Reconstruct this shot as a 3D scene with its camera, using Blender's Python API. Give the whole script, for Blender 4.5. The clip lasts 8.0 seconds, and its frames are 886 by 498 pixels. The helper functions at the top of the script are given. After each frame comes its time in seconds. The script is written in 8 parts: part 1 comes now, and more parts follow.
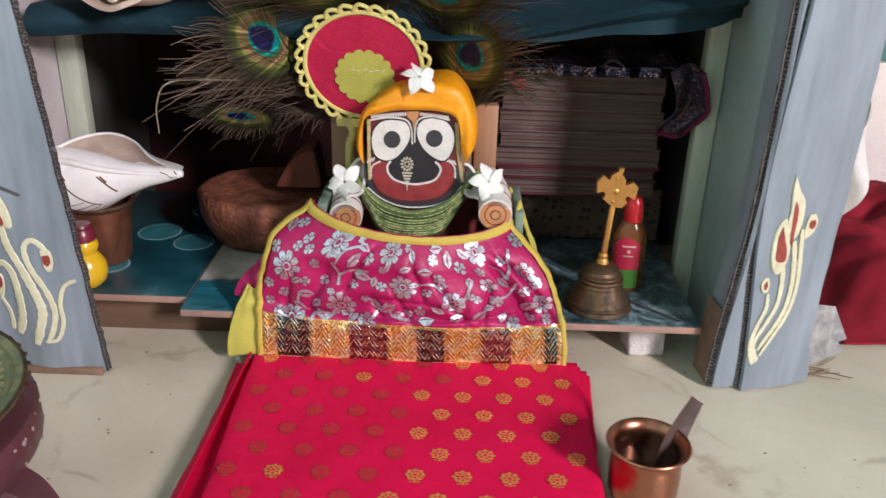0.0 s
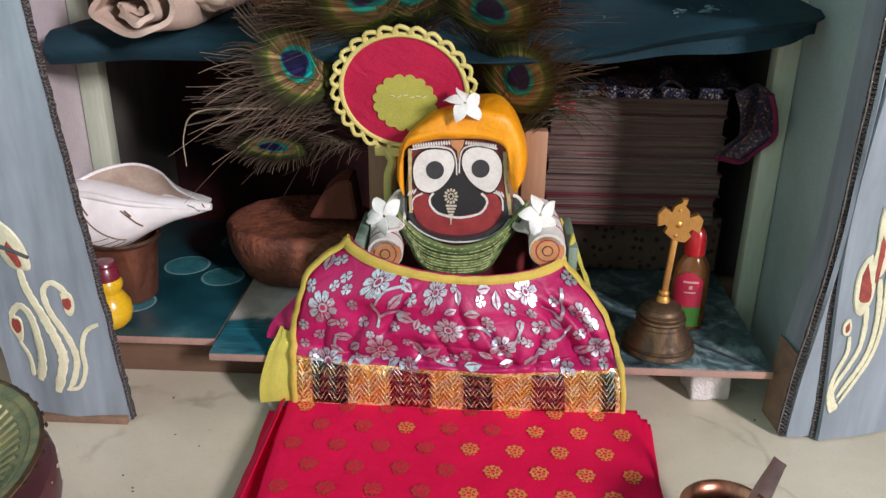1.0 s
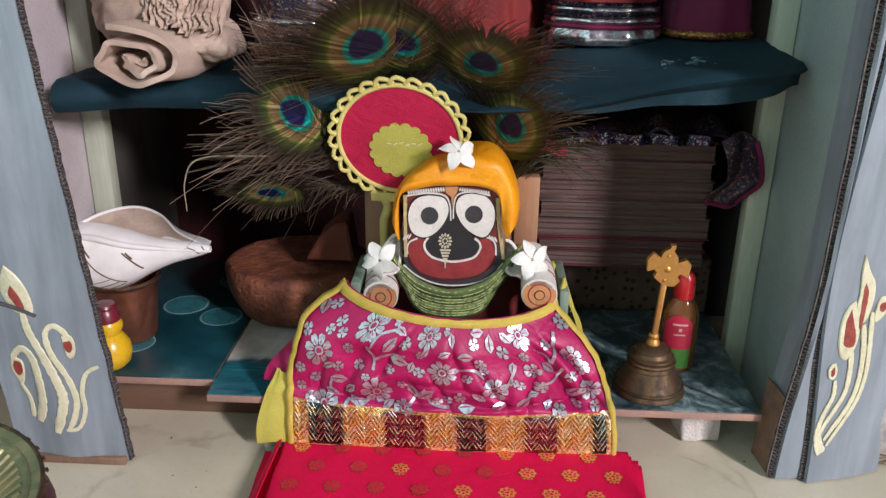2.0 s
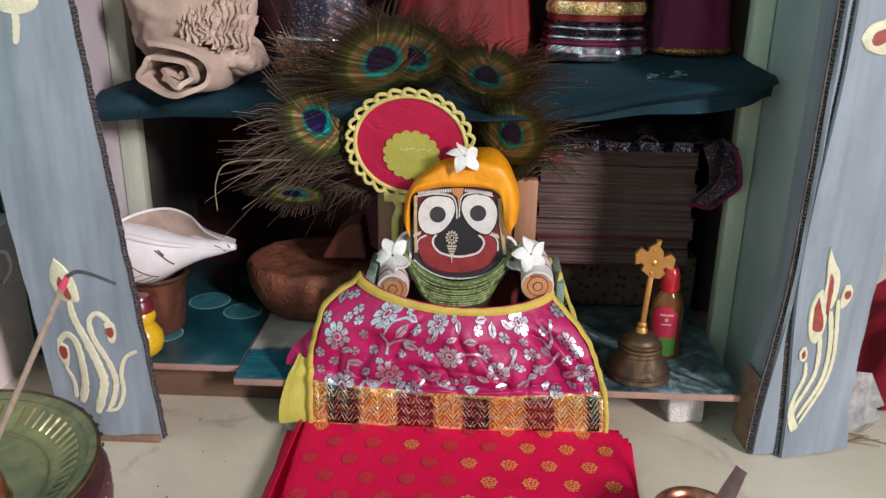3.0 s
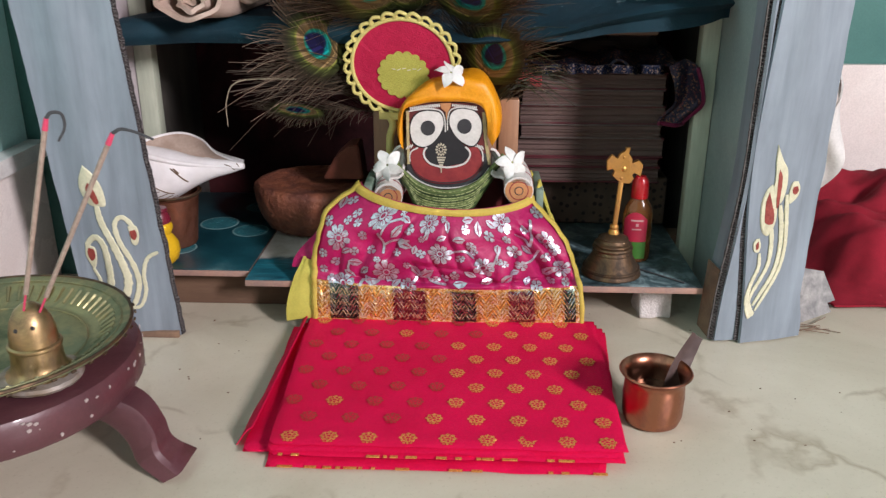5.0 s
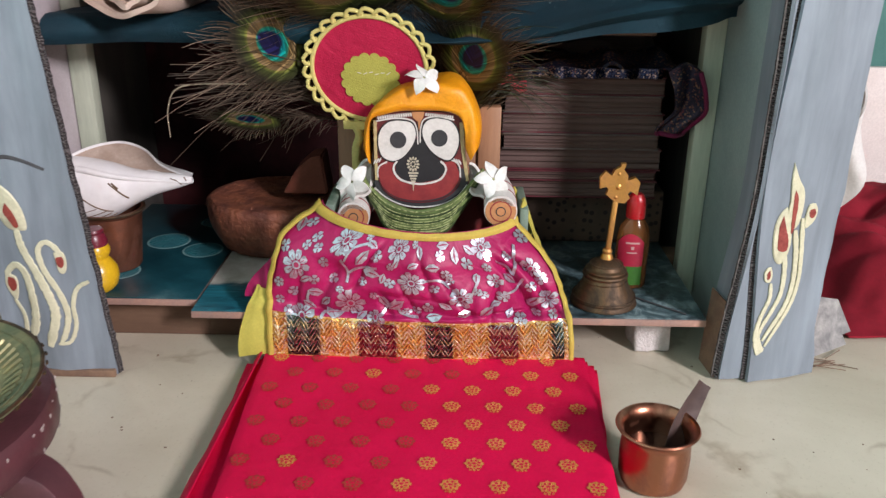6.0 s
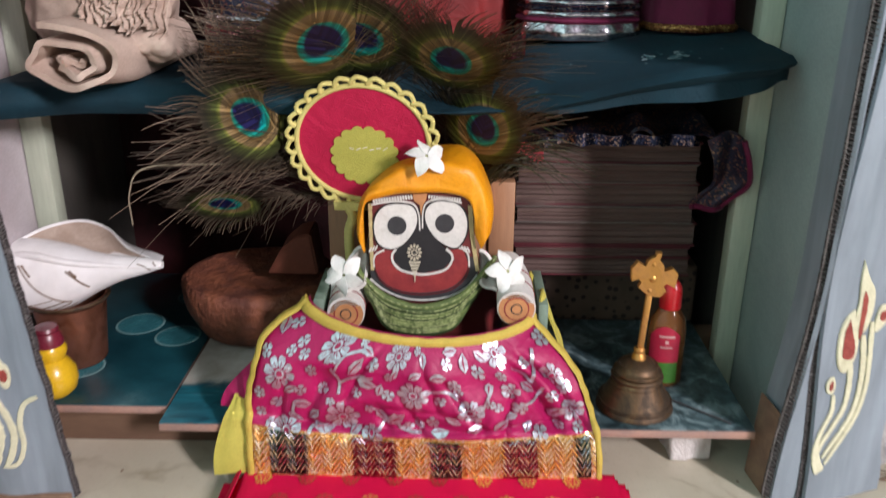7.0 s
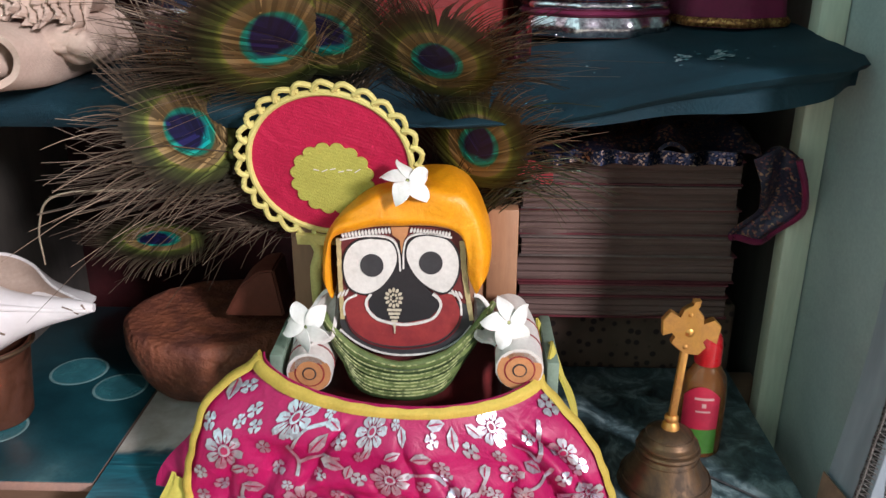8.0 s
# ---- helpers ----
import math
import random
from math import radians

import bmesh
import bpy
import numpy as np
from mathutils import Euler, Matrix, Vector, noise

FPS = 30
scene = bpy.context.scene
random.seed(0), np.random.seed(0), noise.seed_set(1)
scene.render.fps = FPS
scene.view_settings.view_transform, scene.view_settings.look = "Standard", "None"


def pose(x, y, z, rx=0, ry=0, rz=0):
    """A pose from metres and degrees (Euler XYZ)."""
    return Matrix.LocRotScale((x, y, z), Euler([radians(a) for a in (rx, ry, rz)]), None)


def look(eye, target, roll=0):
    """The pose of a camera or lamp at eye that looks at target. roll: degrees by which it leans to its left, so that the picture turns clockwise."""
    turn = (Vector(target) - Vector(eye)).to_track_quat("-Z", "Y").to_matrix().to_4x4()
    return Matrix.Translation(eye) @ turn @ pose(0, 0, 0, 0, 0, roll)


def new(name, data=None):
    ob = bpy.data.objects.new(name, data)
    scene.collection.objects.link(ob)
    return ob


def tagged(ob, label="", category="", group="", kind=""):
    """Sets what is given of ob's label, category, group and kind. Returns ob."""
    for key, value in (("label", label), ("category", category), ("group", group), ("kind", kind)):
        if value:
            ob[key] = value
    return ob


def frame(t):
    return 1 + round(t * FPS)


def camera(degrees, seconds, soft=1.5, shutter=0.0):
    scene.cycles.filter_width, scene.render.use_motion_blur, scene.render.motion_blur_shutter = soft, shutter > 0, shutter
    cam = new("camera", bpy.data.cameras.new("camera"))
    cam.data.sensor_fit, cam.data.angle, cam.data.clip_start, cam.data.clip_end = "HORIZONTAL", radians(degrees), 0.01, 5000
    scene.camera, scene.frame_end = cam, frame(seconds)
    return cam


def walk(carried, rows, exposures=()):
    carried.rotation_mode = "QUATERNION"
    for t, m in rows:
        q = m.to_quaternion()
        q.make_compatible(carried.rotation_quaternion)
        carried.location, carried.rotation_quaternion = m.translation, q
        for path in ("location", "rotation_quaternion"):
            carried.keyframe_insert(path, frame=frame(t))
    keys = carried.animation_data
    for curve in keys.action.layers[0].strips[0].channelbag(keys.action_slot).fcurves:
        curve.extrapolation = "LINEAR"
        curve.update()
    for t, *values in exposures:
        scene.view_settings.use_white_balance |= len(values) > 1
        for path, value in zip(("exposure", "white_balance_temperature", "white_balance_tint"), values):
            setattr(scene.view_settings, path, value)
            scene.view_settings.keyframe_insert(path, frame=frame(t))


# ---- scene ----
cam = camera(56.6, 8.0, soft=1.35, shutter=0.5)
PATH = [
    (0, (0.014, 0.015, 0.466), (-0.008, 1.843, -0.346), 1.7),
    (0.2, (-0.009, 0.020, 0.457), (-0.003, 1.880, -0.342), 1.7),
    (0.5, (-0.009, 0.05, 0.468), (-0.084, 1.879, -0.338), 0.8),
    (1, (-0.009, 0.081, 0.465), (-0.091, 1.917, -0.325), 0.6),
    (1.5, (-0.003, 0.085, 0.476), (-0.085, 1.934, -0.282), 0.7),
    (3, (-0.011, -0.01, 0.494), (-0.086, 1.866, -0.196), 0.8),
    (3.5, (-0.007, -0.056, 0.495), (-0.091, 1.824, -0.182), 0.7),
    (4, (-0.004, -0.085, 0.479), (-0.091, 1.798, -0.19), 0.6),
    (4.5, (-0.005, -0.119, 0.456), (-0.086, 1.755, -0.238), 0.6),
    (4.7, (-0.003, -0.137, 0.447), (-0.079, 1.732, -0.26), 0.4),
    (6, (0.009, -0.012, 0.436), (-0.017, 1.848, -0.298), 0.7),
    (6.2, (0.005, 0.013, 0.440), (-0.014, 1.864, -0.316), 0.8),
    (6.5, (0.003, 0.052, 0.443), (-0.015, 1.904, -0.312), 0.6),
    (6.8, (0.004, 0.093, 0.453), (-0.026, 1.953, -0.282), 0.3),
    (7, (0.002, 0.127, 0.474), (-0.028, 1.992, -0.249), 0.3),
    (7.3, (0.009, 0.178, 0.475), (-0.039, 2.038, -0.213), 0.1),
    (7.5, (0.012, 0.21, 0.467), (-0.034, 2.076, -0.252), 0.1),
    (8, (0.015, 0.268, 0.451), (-0.033, 2.136, -0.262), 0.2),
]
walk(cam, [(t, look(eye, target, roll)) for t, eye, target, roll in PATH],
     exposures=[(0.0, 0.03), (1.5, 0.0), (3.5, -0.08), (4.5, -0.06), (6.0, 0.0), (7.0, 0.03), (8.0, 0.18)])

# world: daylight outside the window
world = bpy.data.worlds.new("world")
scene.world = world
world.use_nodes = True
wn = world.node_tree
sky = wn.nodes.new("ShaderNodeTexSky")
sky.sky_type = "NISHITA"
sky.sun_disc = False
sky.sun_elevation, sky.sun_rotation = radians(35), radians(120)
wn.links.new(sky.outputs["Color"], wn.nodes["Background"].inputs["Color"])
wn.nodes["Background"].inputs["Strength"].default_value = 0.1

WIN = (2.95, -2.55, 2.15)          # the window's middle, in the right-hand wall


def area_lamp(name, eye, target, sx, sy, watts, colour):
    data = bpy.data.lights.new(name, "AREA")
    data.shape, data.size, data.size_y, data.energy, data.color = "RECTANGLE", sx, sy, watts, colour
    ob = new(name, data)
    ob.matrix_world = look(eye, target)
    return ob


area_lamp("window_light", (WIN[0] - 0.03, WIN[1], WIN[2]), (0.0, 0.75, 0.1), 0.44, 0.94, 280, (1.0, 0.915, 0.965))


# ---------------------------------------------------------------- materials
def material(name):
    m = bpy.data.materials.new(name)
    m.use_nodes = True
    return m, m.node_tree, m.node_tree.nodes["Principled BSDF"]


def node(nt, kind, **values):
    n = nt.nodes.new("ShaderNode" + kind)
    for key, value in values.items():
        n.inputs[key.replace("_", " ")].default_value = value
    return n


def ramp(nt, fac, stops):
    n = nt.nodes.new("ShaderNodeValToRGB")
    nt.links.new(fac, n.inputs["Fac"])
    while len(n.color_ramp.elements) < len(stops):
        n.color_ramp.elements.new(0.5)
    for e, (p, c) in zip(n.color_ramp.elements, stops):
        e.position, e.color = p, (*c[:3], 1)
    return n


def blend(nt, fac, a, b, mode="MIX"):
    n = nt.nodes.new("ShaderNodeMix")
    n.data_type, n.blend_type = "RGBA", mode
    for sock, v in ((n.inputs[0], fac), (n.inputs[6], a), (n.inputs[7], b)):
        if hasattr(v, "is_linked"):
            nt.links.new(v, sock)
        else:
            sock.default_value = v if isinstance(v, (int, float)) else (*v[:3], 1)
    return n.outputs[2]


def coords(nt, stretch=(1, 1, 1), kind="Object"):
    t = nt.nodes.new("ShaderNodeTexCoord")
    mp = nt.nodes.new("ShaderNodeMapping")
    mp.inputs["Scale"].default_value = stretch
    nt.links.new(t.outputs[kind], mp.inputs["Vector"])
    return mp.outputs["Vector"]


def noise_tex(nt, vec, scale, detail=4, rough=0.55, warp=0.0):
    n = node(nt, "TexNoise", Scale=scale, Detail=detail, Roughness=rough, Distortion=warp)
    nt.links.new(vec, n.inputs["Vector"])
    return n.outputs["Fac"]


def bump(nt, bsdf, height, strength, dist=0.001):
    b = node(nt, "Bump", Strength=strength, Distance=dist)
    nt.links.new(height, b.inputs["Height"])
    nt.links.new(b.outputs["Normal"], bsdf.inputs["Normal"])


def plain(name, c, rough=0.5, metal=0.0, c2=None, scale=30, fine=350, relief=0.25, dist=0.0006, stretch=(1, 1, 1), sheen=0.0, coat=0.0, lo=0.35, hi=0.68, spread=0.12):
    """A surface of one colour that drifts to c2 in patches, with fine grain and a little relief."""
    m, nt, b = material(name)
    v = coords(nt, stretch)
    big = noise_tex(nt, v, scale, 5, 0.6, 0.4)
    small = noise_tex(nt, v, fine, 3)
    c2 = c2 or tuple(x * 0.7 for x in c)
    col = ramp(nt, big, [(lo, c2), (hi, c)])
    grain = ramp(nt, small, [(0.3, (0.78, 0.78, 0.78)), (0.7, (1, 1, 1))])
    nt.links.new(blend(nt, 0.6, col.outputs[0], grain.outputs[0], "MULTIPLY"), b.inputs["Base Color"])
    r = ramp(nt, big, [(0.3, (rough + spread,) * 3), (0.7, (max(rough - spread, 0.04),) * 3)])
    nt.links.new(r.outputs[0], b.inputs["Roughness"])
    b.inputs["Metallic"].default_value = metal
    b.inputs["Sheen Weight"].default_value = sheen
    b.inputs["Coat Weight"].default_value = coat
    bump(nt, b, small, relief, dist)
    return m


def cloth_mat(name, c, c2=None, rough=0.75, sheen=0.0, scale=18, thread=3600, relief=0.35, spec=0.3, crease=0.0):
    """Woven cloth: crossed threads as relief and a slow drift of colour."""
    m, nt, b = material(name)
    v = coords(nt)
    big = noise_tex(nt, v, scale, 4, 0.6)
    c2 = c2 or tuple(x * 0.75 for x in c)
    col = ramp(nt, big, [(0.35, c2), (0.65, c)])
    w = []
    for axis in ("X", "Y"):
        t = node(nt, "TexWave", Scale=thread / 6.28, Distortion=1.5, Detail=1)
        t.bands_direction = axis
        nt.links.new(v, t.inputs["Vector"])
        w.append(t.outputs["Fac"])
    mixed = nt.nodes.new("ShaderNodeMath")
    mixed.operation = "ADD"
    nt.links.new(w[0], mixed.inputs[0])
    nt.links.new(w[1], mixed.inputs[1])
    fuzz = noise_tex(nt, v, 420, 3)
    g = ramp(nt, fuzz, [(0.3, (0.82, 0.82, 0.82)), (0.7, (1, 1, 1))])
    nt.links.new(blend(nt, 0.7, col.outputs[0], g.outputs[0], "MULTIPLY"), b.inputs["Base Color"])
    b.inputs["Roughness"].default_value = rough
    b.inputs["Sheen Weight"].default_value = sheen
    b.inputs["Specular IOR Level"].default_value = spec
    bump(nt, b, mixed.outputs[0], relief, 0.0004)
    if crease:
        soft = node(nt, "Bump", Strength=crease, Distance=0.004)
        nt.links.new(noise_tex(nt, v, 55, 4, 0.55, 0.8), soft.inputs["Height"])
        nt.links.new(soft.outputs["Normal"], b.inputs["Normal"].links[0].from_node.inputs["Normal"])
    return m


def floor_mat():
    m, nt, b = material("cream_marble")
    v = coords(nt)
    cloud = noise_tex(nt, v, 5, 6, 0.6, 0.8)
    base = ramp(nt, cloud, [(0.3, (0.52, 0.47, 0.36)), (0.7, (0.66, 0.61, 0.49))])
    warp = node(nt, "TexNoise", Scale=7, Detail=5)
    nt.links.new(v, warp.inputs["Vector"])
    mix = nt.nodes.new("ShaderNodeMix")
    mix.data_type = "VECTOR"
    mix.inputs[0].default_value = 0.16
    nt.links.new(v, mix.inputs[4])
    nt.links.new(warp.outputs["Color"], mix.inputs[5])
    vor = node(nt, "TexVoronoi", Scale=6.5)
    vor.feature = "DISTANCE_TO_EDGE"
    nt.links.new(mix.outputs[1], vor.inputs["Vector"])
    vein = ramp(nt, vor.outputs["Distance"], [(0.0, (0.42, 0.34, 0.24)), (0.035, (1, 1, 1))])
    patch = ramp(nt, noise_tex(nt, v, 9, 3), [(0.45, (0, 0, 0)), (0.6, (0.5, 0.5, 0.5))])
    veined = blend(nt, patch.outputs[0], base.outputs[0], blend(nt, 1.0, base.outputs[0], vein.outputs[0], "MULTIPLY"))
    dust = ramp(nt, noise_tex(nt, v, 260, 3, 0.7), [(0.28, (0.8, 0.78, 0.74)), (0.42, (1, 1, 1))])
    nt.links.new(blend(nt, 0.7, veined, dust.outputs[0], "MULTIPLY"), b.inputs["Base Color"])
    r = ramp(nt, noise_tex(nt, v, 16, 5), [(0.3, (0.46,) * 3), (0.7, (0.3,) * 3)])
    nt.links.new(r.outputs[0], b.inputs["Roughness"])
    bump(nt, b, noise_tex(nt, v, 120, 3), 0.05, 0.001)
    return m


def granite_mat():
    m, nt, b = material("dark_granite_print")
    v = coords(nt)
    vor = node(nt, "TexVoronoi", Scale=75)
    nt.links.new(v, vor.inputs["Vector"])
    a = ramp(nt, noise_tex(nt, v, 38, 8, 0.72, 1.0), [(0.36, (0.012, 0.022, 0.026)), (0.5, (0.05, 0.085, 0.095)), (0.64, (0.2, 0.27, 0.28))])
    s = ramp(nt, vor.outputs["Distance"], [(0.1, (0.55, 0.55, 0.55)), (0.5, (1.1, 1.1, 1.1))])
    nt.links.new(blend(nt, 0.8, a.outputs[0], s.outputs[0], "MULTIPLY"), b.inputs["Base Color"])
    b.inputs["Roughness"].default_value = 0.32
    bump(nt, b, noise_tex(nt, v, 500, 2), 0.08, 0.0004)
    return m


def teal_tile_mat():
    m, nt, b = material("teal_glazed_tile")
    v = coords(nt)
    a = ramp(nt, noise_tex(nt, v, 14, 6, 0.6, 0.5), [(0.3, (0.005, 0.035, 0.048)), (0.6, (0.012, 0.075, 0.095)), (0.78, (0.06, 0.15, 0.165))])
    d = ramp(nt, noise_tex(nt, v, 300, 4, 0.7), [(0.3, (0.7, 0.7, 0.68)), (0.6, (1, 1, 1))])
    nt.links.new(blend(nt, 0.6, a.outputs[0], d.outputs[0], "MULTIPLY"), b.inputs["Base Color"])
    b.inputs["Roughness"].default_value = 0.3
    bump(nt, b, noise_tex(nt, v, 90, 3), 0.06, 0.001)
    return m


def wave_tile_mat():
    """Beige sand behind, a teal wave in front, as printed on the glaze."""
    m, nt, b = material("sand_and_wave_tile")
    v = coords(nt)
    sep = nt.nodes.new("ShaderNodeSeparateXYZ")
    nt.links.new(v, sep.inputs[0])
    n = noise_tex(nt, v, 16, 5, 0.6, 0.6)
    add = nt.nodes.new("ShaderNodeMath")
    add.operation = "MULTIPLY_ADD"
    add.inputs[1].default_value = 0.05
    nt.links.new(n, add.inputs[0])
    nt.links.new(sep.outputs["Y"], add.inputs[2])
    edge = ramp(nt, add.outputs[0], [(0.092, (1, 1, 1)), (0.1, (0, 0, 0))])
    sand = ramp(nt, noise_tex(nt, v, 30, 6, 0.65), [(0.3, (0.36, 0.33, 0.27)), (0.65, (0.62, 0.62, 0.58))])
    wv = coords(nt, (12, 40, 1))
    wave = ramp(nt, noise_tex(nt, wv, 1.2, 5, 0.6, 1.2), [(0.38, (0.006, 0.05, 0.075)), (0.56, (0.02, 0.17, 0.22)), (0.68, (0.35, 0.45, 0.46))])
    nt.links.new(blend(nt, edge.outputs[0], sand.outputs[0], wave.outputs[0]), b.inputs["Base Color"])
    b.inputs["Roughness"].default_value = 0.28
    bump(nt, b, n, 0.05, 0.001)
    return m


def foil_mat(name, stops, rough=0.3, scale=520, metal=1.0, strength=0.9):
    """Metal thread, sequins or foil: small facets that tilt every way."""
    m, nt, b = material(name)
    v = coords(nt)
    vor = node(nt, "TexVoronoi", Scale=scale)
    nt.links.new(v, vor.inputs["Vector"])
    sep = nt.nodes.new("ShaderNodeSeparateColor")
    nt.links.new(vor.outputs["Color"], sep.inputs[0])
    col = ramp(nt, sep.outputs[0], stops)
    nt.links.new(col.outputs[0], b.inputs["Base Color"])
    b.inputs["Metallic"].default_value = metal
    b.inputs["Roughness"].default_value = rough
    bump(nt, b, sep.outputs[1], strength, 0.0012)
    return m


def aged_metal(name, metal_c, stain_c, lo=0.42, hi=0.62, rough=0.3, scale=28):
    m, nt, b = material(name)
    v = coords(nt)
    n = noise_tex(nt, v, scale, 7, 0.65, 0.6)
    f = ramp(nt, n, [(lo, (0, 0, 0)), (hi, (1, 1, 1))])
    nt.links.new(blend(nt, f.outputs[0], metal_c, stain_c), b.inputs["Base Color"])
    mt = ramp(nt, n, [(lo, (1, 1, 1)), (hi + 0.1, (0.35, 0.35, 0.35))])
    nt.links.new(mt.outputs[0], b.inputs["Metallic"])
    r = ramp(nt, n, [(lo, (rough,) * 3), (hi, (min(rough + 0.3, 1),) * 3)])
    nt.links.new(r.outputs[0], b.inputs["Roughness"])
    bump(nt, b, noise_tex(nt, v, 240, 4), 0.15, 0.0006)
    return m


def board_paint_mat(name, c):
    """Poster paint brushed on corrugated card: upright flutes, streaks and thin places."""
    m, nt, b = material(name)
    v = coords(nt, (1, 1, 0.12))
    streak = noise_tex(nt, v, 60, 5, 0.6, 0.3)
    cloud = noise_tex(nt, coords(nt), 10, 4)
    a = ramp(nt, streak, [(0.3, tuple(x * 0.78 for x in c)), (0.7, tuple(min(x * 1.15, 1) for x in c))])
    d = ramp(nt, cloud, [(0.3, (0.8, 0.8, 0.8)), (0.7, (1.0, 1.0, 1.0))])
    nt.links.new(blend(nt, 0.8, a.outputs[0], d.outputs[0], "MULTIPLY"), b.inputs["Base Color"])
    b.inputs["Roughness"].default_value = 0.6
    bump(nt, b, streak, 0.15, 0.0012)
    return m


def page_mat():
    m, nt, b = material("page_edges")
    v = coords(nt, (4, 1, 600))
    s = noise_tex(nt, v, 1.0, 4, 0.7)
    blot = noise_tex(nt, coords(nt), 22, 4)
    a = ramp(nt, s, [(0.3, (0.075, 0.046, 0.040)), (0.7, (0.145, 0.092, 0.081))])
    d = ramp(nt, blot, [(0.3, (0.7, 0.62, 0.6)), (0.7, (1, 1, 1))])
    nt.links.new(blend(nt, 0.8, a.outputs[0], d.outputs[0], "MULTIPLY"), b.inputs["Base Color"])
    b.inputs["Roughness"].default_value = 0.85
    bump(nt, b, s, 0.5, 0.0008)
    return m


def dotted_mat():
    m, nt, b = material("dotted_wrap")
    v = coords(nt, (85, 85, 85))
    vor = node(nt, "TexVoronoi", Scale=1.0, Randomness=0.6)
    nt.links.new(v, vor.inputs["Vector"])
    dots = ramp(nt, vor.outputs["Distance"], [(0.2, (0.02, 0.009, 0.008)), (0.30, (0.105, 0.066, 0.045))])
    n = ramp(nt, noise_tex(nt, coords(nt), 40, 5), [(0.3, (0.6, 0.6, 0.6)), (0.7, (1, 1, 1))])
    nt.links.new(blend(nt, 0.8, dots.outputs[0], n.outputs[0], "MULTIPLY"), b.inputs["Base Color"])
    b.inputs["Roughness"].default_value = 0.7
    return m


def feather_mat():
    """Colour by the distance from the middle of the eye, in the barb's own coordinates."""
    m, nt, b = material("peacock_barbs")
    uv = nt.nodes.new("ShaderNodeUVMap")
    uv.uv_map = "eye"
    ln = nt.nodes.new("ShaderNodeVectorMath")
    ln.operation = "LENGTH"
    nt.links.new(uv.outputs[0], ln.inputs[0])
    scaled = nt.nodes.new("ShaderNodeMath")
    scaled.operation = "MULTIPLY"
    scaled.inputs[1].default_value = 0.4
    nt.links.new(ln.outputs["Value"], scaled.inputs[0])
    rings = ramp(nt, scaled.outputs[0], [
        (0.0, (0.0, 0.10, 0.17)), (0.15, (0.0, 0.20, 0.20)), (0.205, (0.01, 0.19, 0.12)), (0.225, (0.15, 0.095, 0.035)), (0.32, (0.19, 0.135, 0.065)),
        (0.335, (0.14, 0.15, 0.03)), (0.37, (0.05, 0.065, 0.016)), (0.48, (0.024, 0.021, 0.011)), (0.7, (0.085, 0.060, 0.042)), (1.0, (0.17, 0.125, 0.09))])
    # the navy heart: two lobes towards the quill
    sep = nt.nodes.new("ShaderNodeSeparateXYZ")
    nt.links.new(uv.outputs[0], sep.inputs[0])
    ab = nt.nodes.new("ShaderNodeMath")
    ab.operation = "ABSOLUTE"
    nt.links.new(sep.outputs[0], ab.inputs[0])
    tilt = nt.nodes.new("ShaderNodeMath")
    tilt.operation = "MULTIPLY_ADD"
    tilt.inputs[1].default_value = 0.35
    nt.links.new(ab.outputs[0], tilt.inputs[0])
    nt.links.new(sep.outputs[1], tilt.inputs[2])
    com = nt.nodes.new("ShaderNodeCombineXYZ")
    nt.links.new(sep.outputs[0], com.inputs[0])
    nt.links.new(tilt.outputs[0], com.inputs[1])
    off = nt.nodes.new("ShaderNodeVectorMath")
    off.operation = "SUBTRACT"
    off.inputs[1].default_value = (0, 0.13, 0)
    nt.links.new(com.outputs[0], off.inputs[0])
    l2 = nt.nodes.new("ShaderNodeVectorMath")
    l2.operation = "LENGTH"
    nt.links.new(off.outputs[0], l2.inputs[0])
    heart = ramp(nt, l2.outputs["Value"], [(0.36, (1, 1, 1)), (0.44, (0, 0, 0))])
    c = blend(nt, heart.outputs[0], rings.outputs[0], (0.008, 0.008, 0.05))
    rnd = nt.nodes.new("ShaderNodeNewGeometry")
    shade = ramp(nt, rnd.outputs["Random Per Island"], [(0.0, (0.35, 0.35, 0.35)), (0.75, (0.95, 0.95, 0.95)), (1.0, (2.0, 2.0, 2.0))])
    nt.links.new(blend(nt, 1.0, c, shade.outputs[0], "MULTIPLY"), b.inputs["Base Color"])
    b.inputs["Roughness"].default_value = 0.45
    b.inputs["Metallic"].default_value = 0.2
    b.inputs["Specular IOR Level"].default_value = 0.3
    return m


def corrugated_mat():
    m, nt, b = material("torn_corrugated_edge")
    v = coords(nt)
    t = node(nt, "TexWave", Scale=110, Distortion=14, Detail=4)
    t.bands_direction = "Z"
    nt.links.new(v, t.inputs["Vector"])
    c = ramp(nt, t.outputs["Fac"], [(0.3, (0.025, 0.02, 0.02)), (0.7, (0.11, 0.10, 0.10))])
    nt.links.new(c.outputs[0], b.inputs["Base Color"])
    b.inputs["Roughness"].default_value = 0.9
    bump(nt, b, t.outputs["Fac"], 0.8, 0.002)
    return m


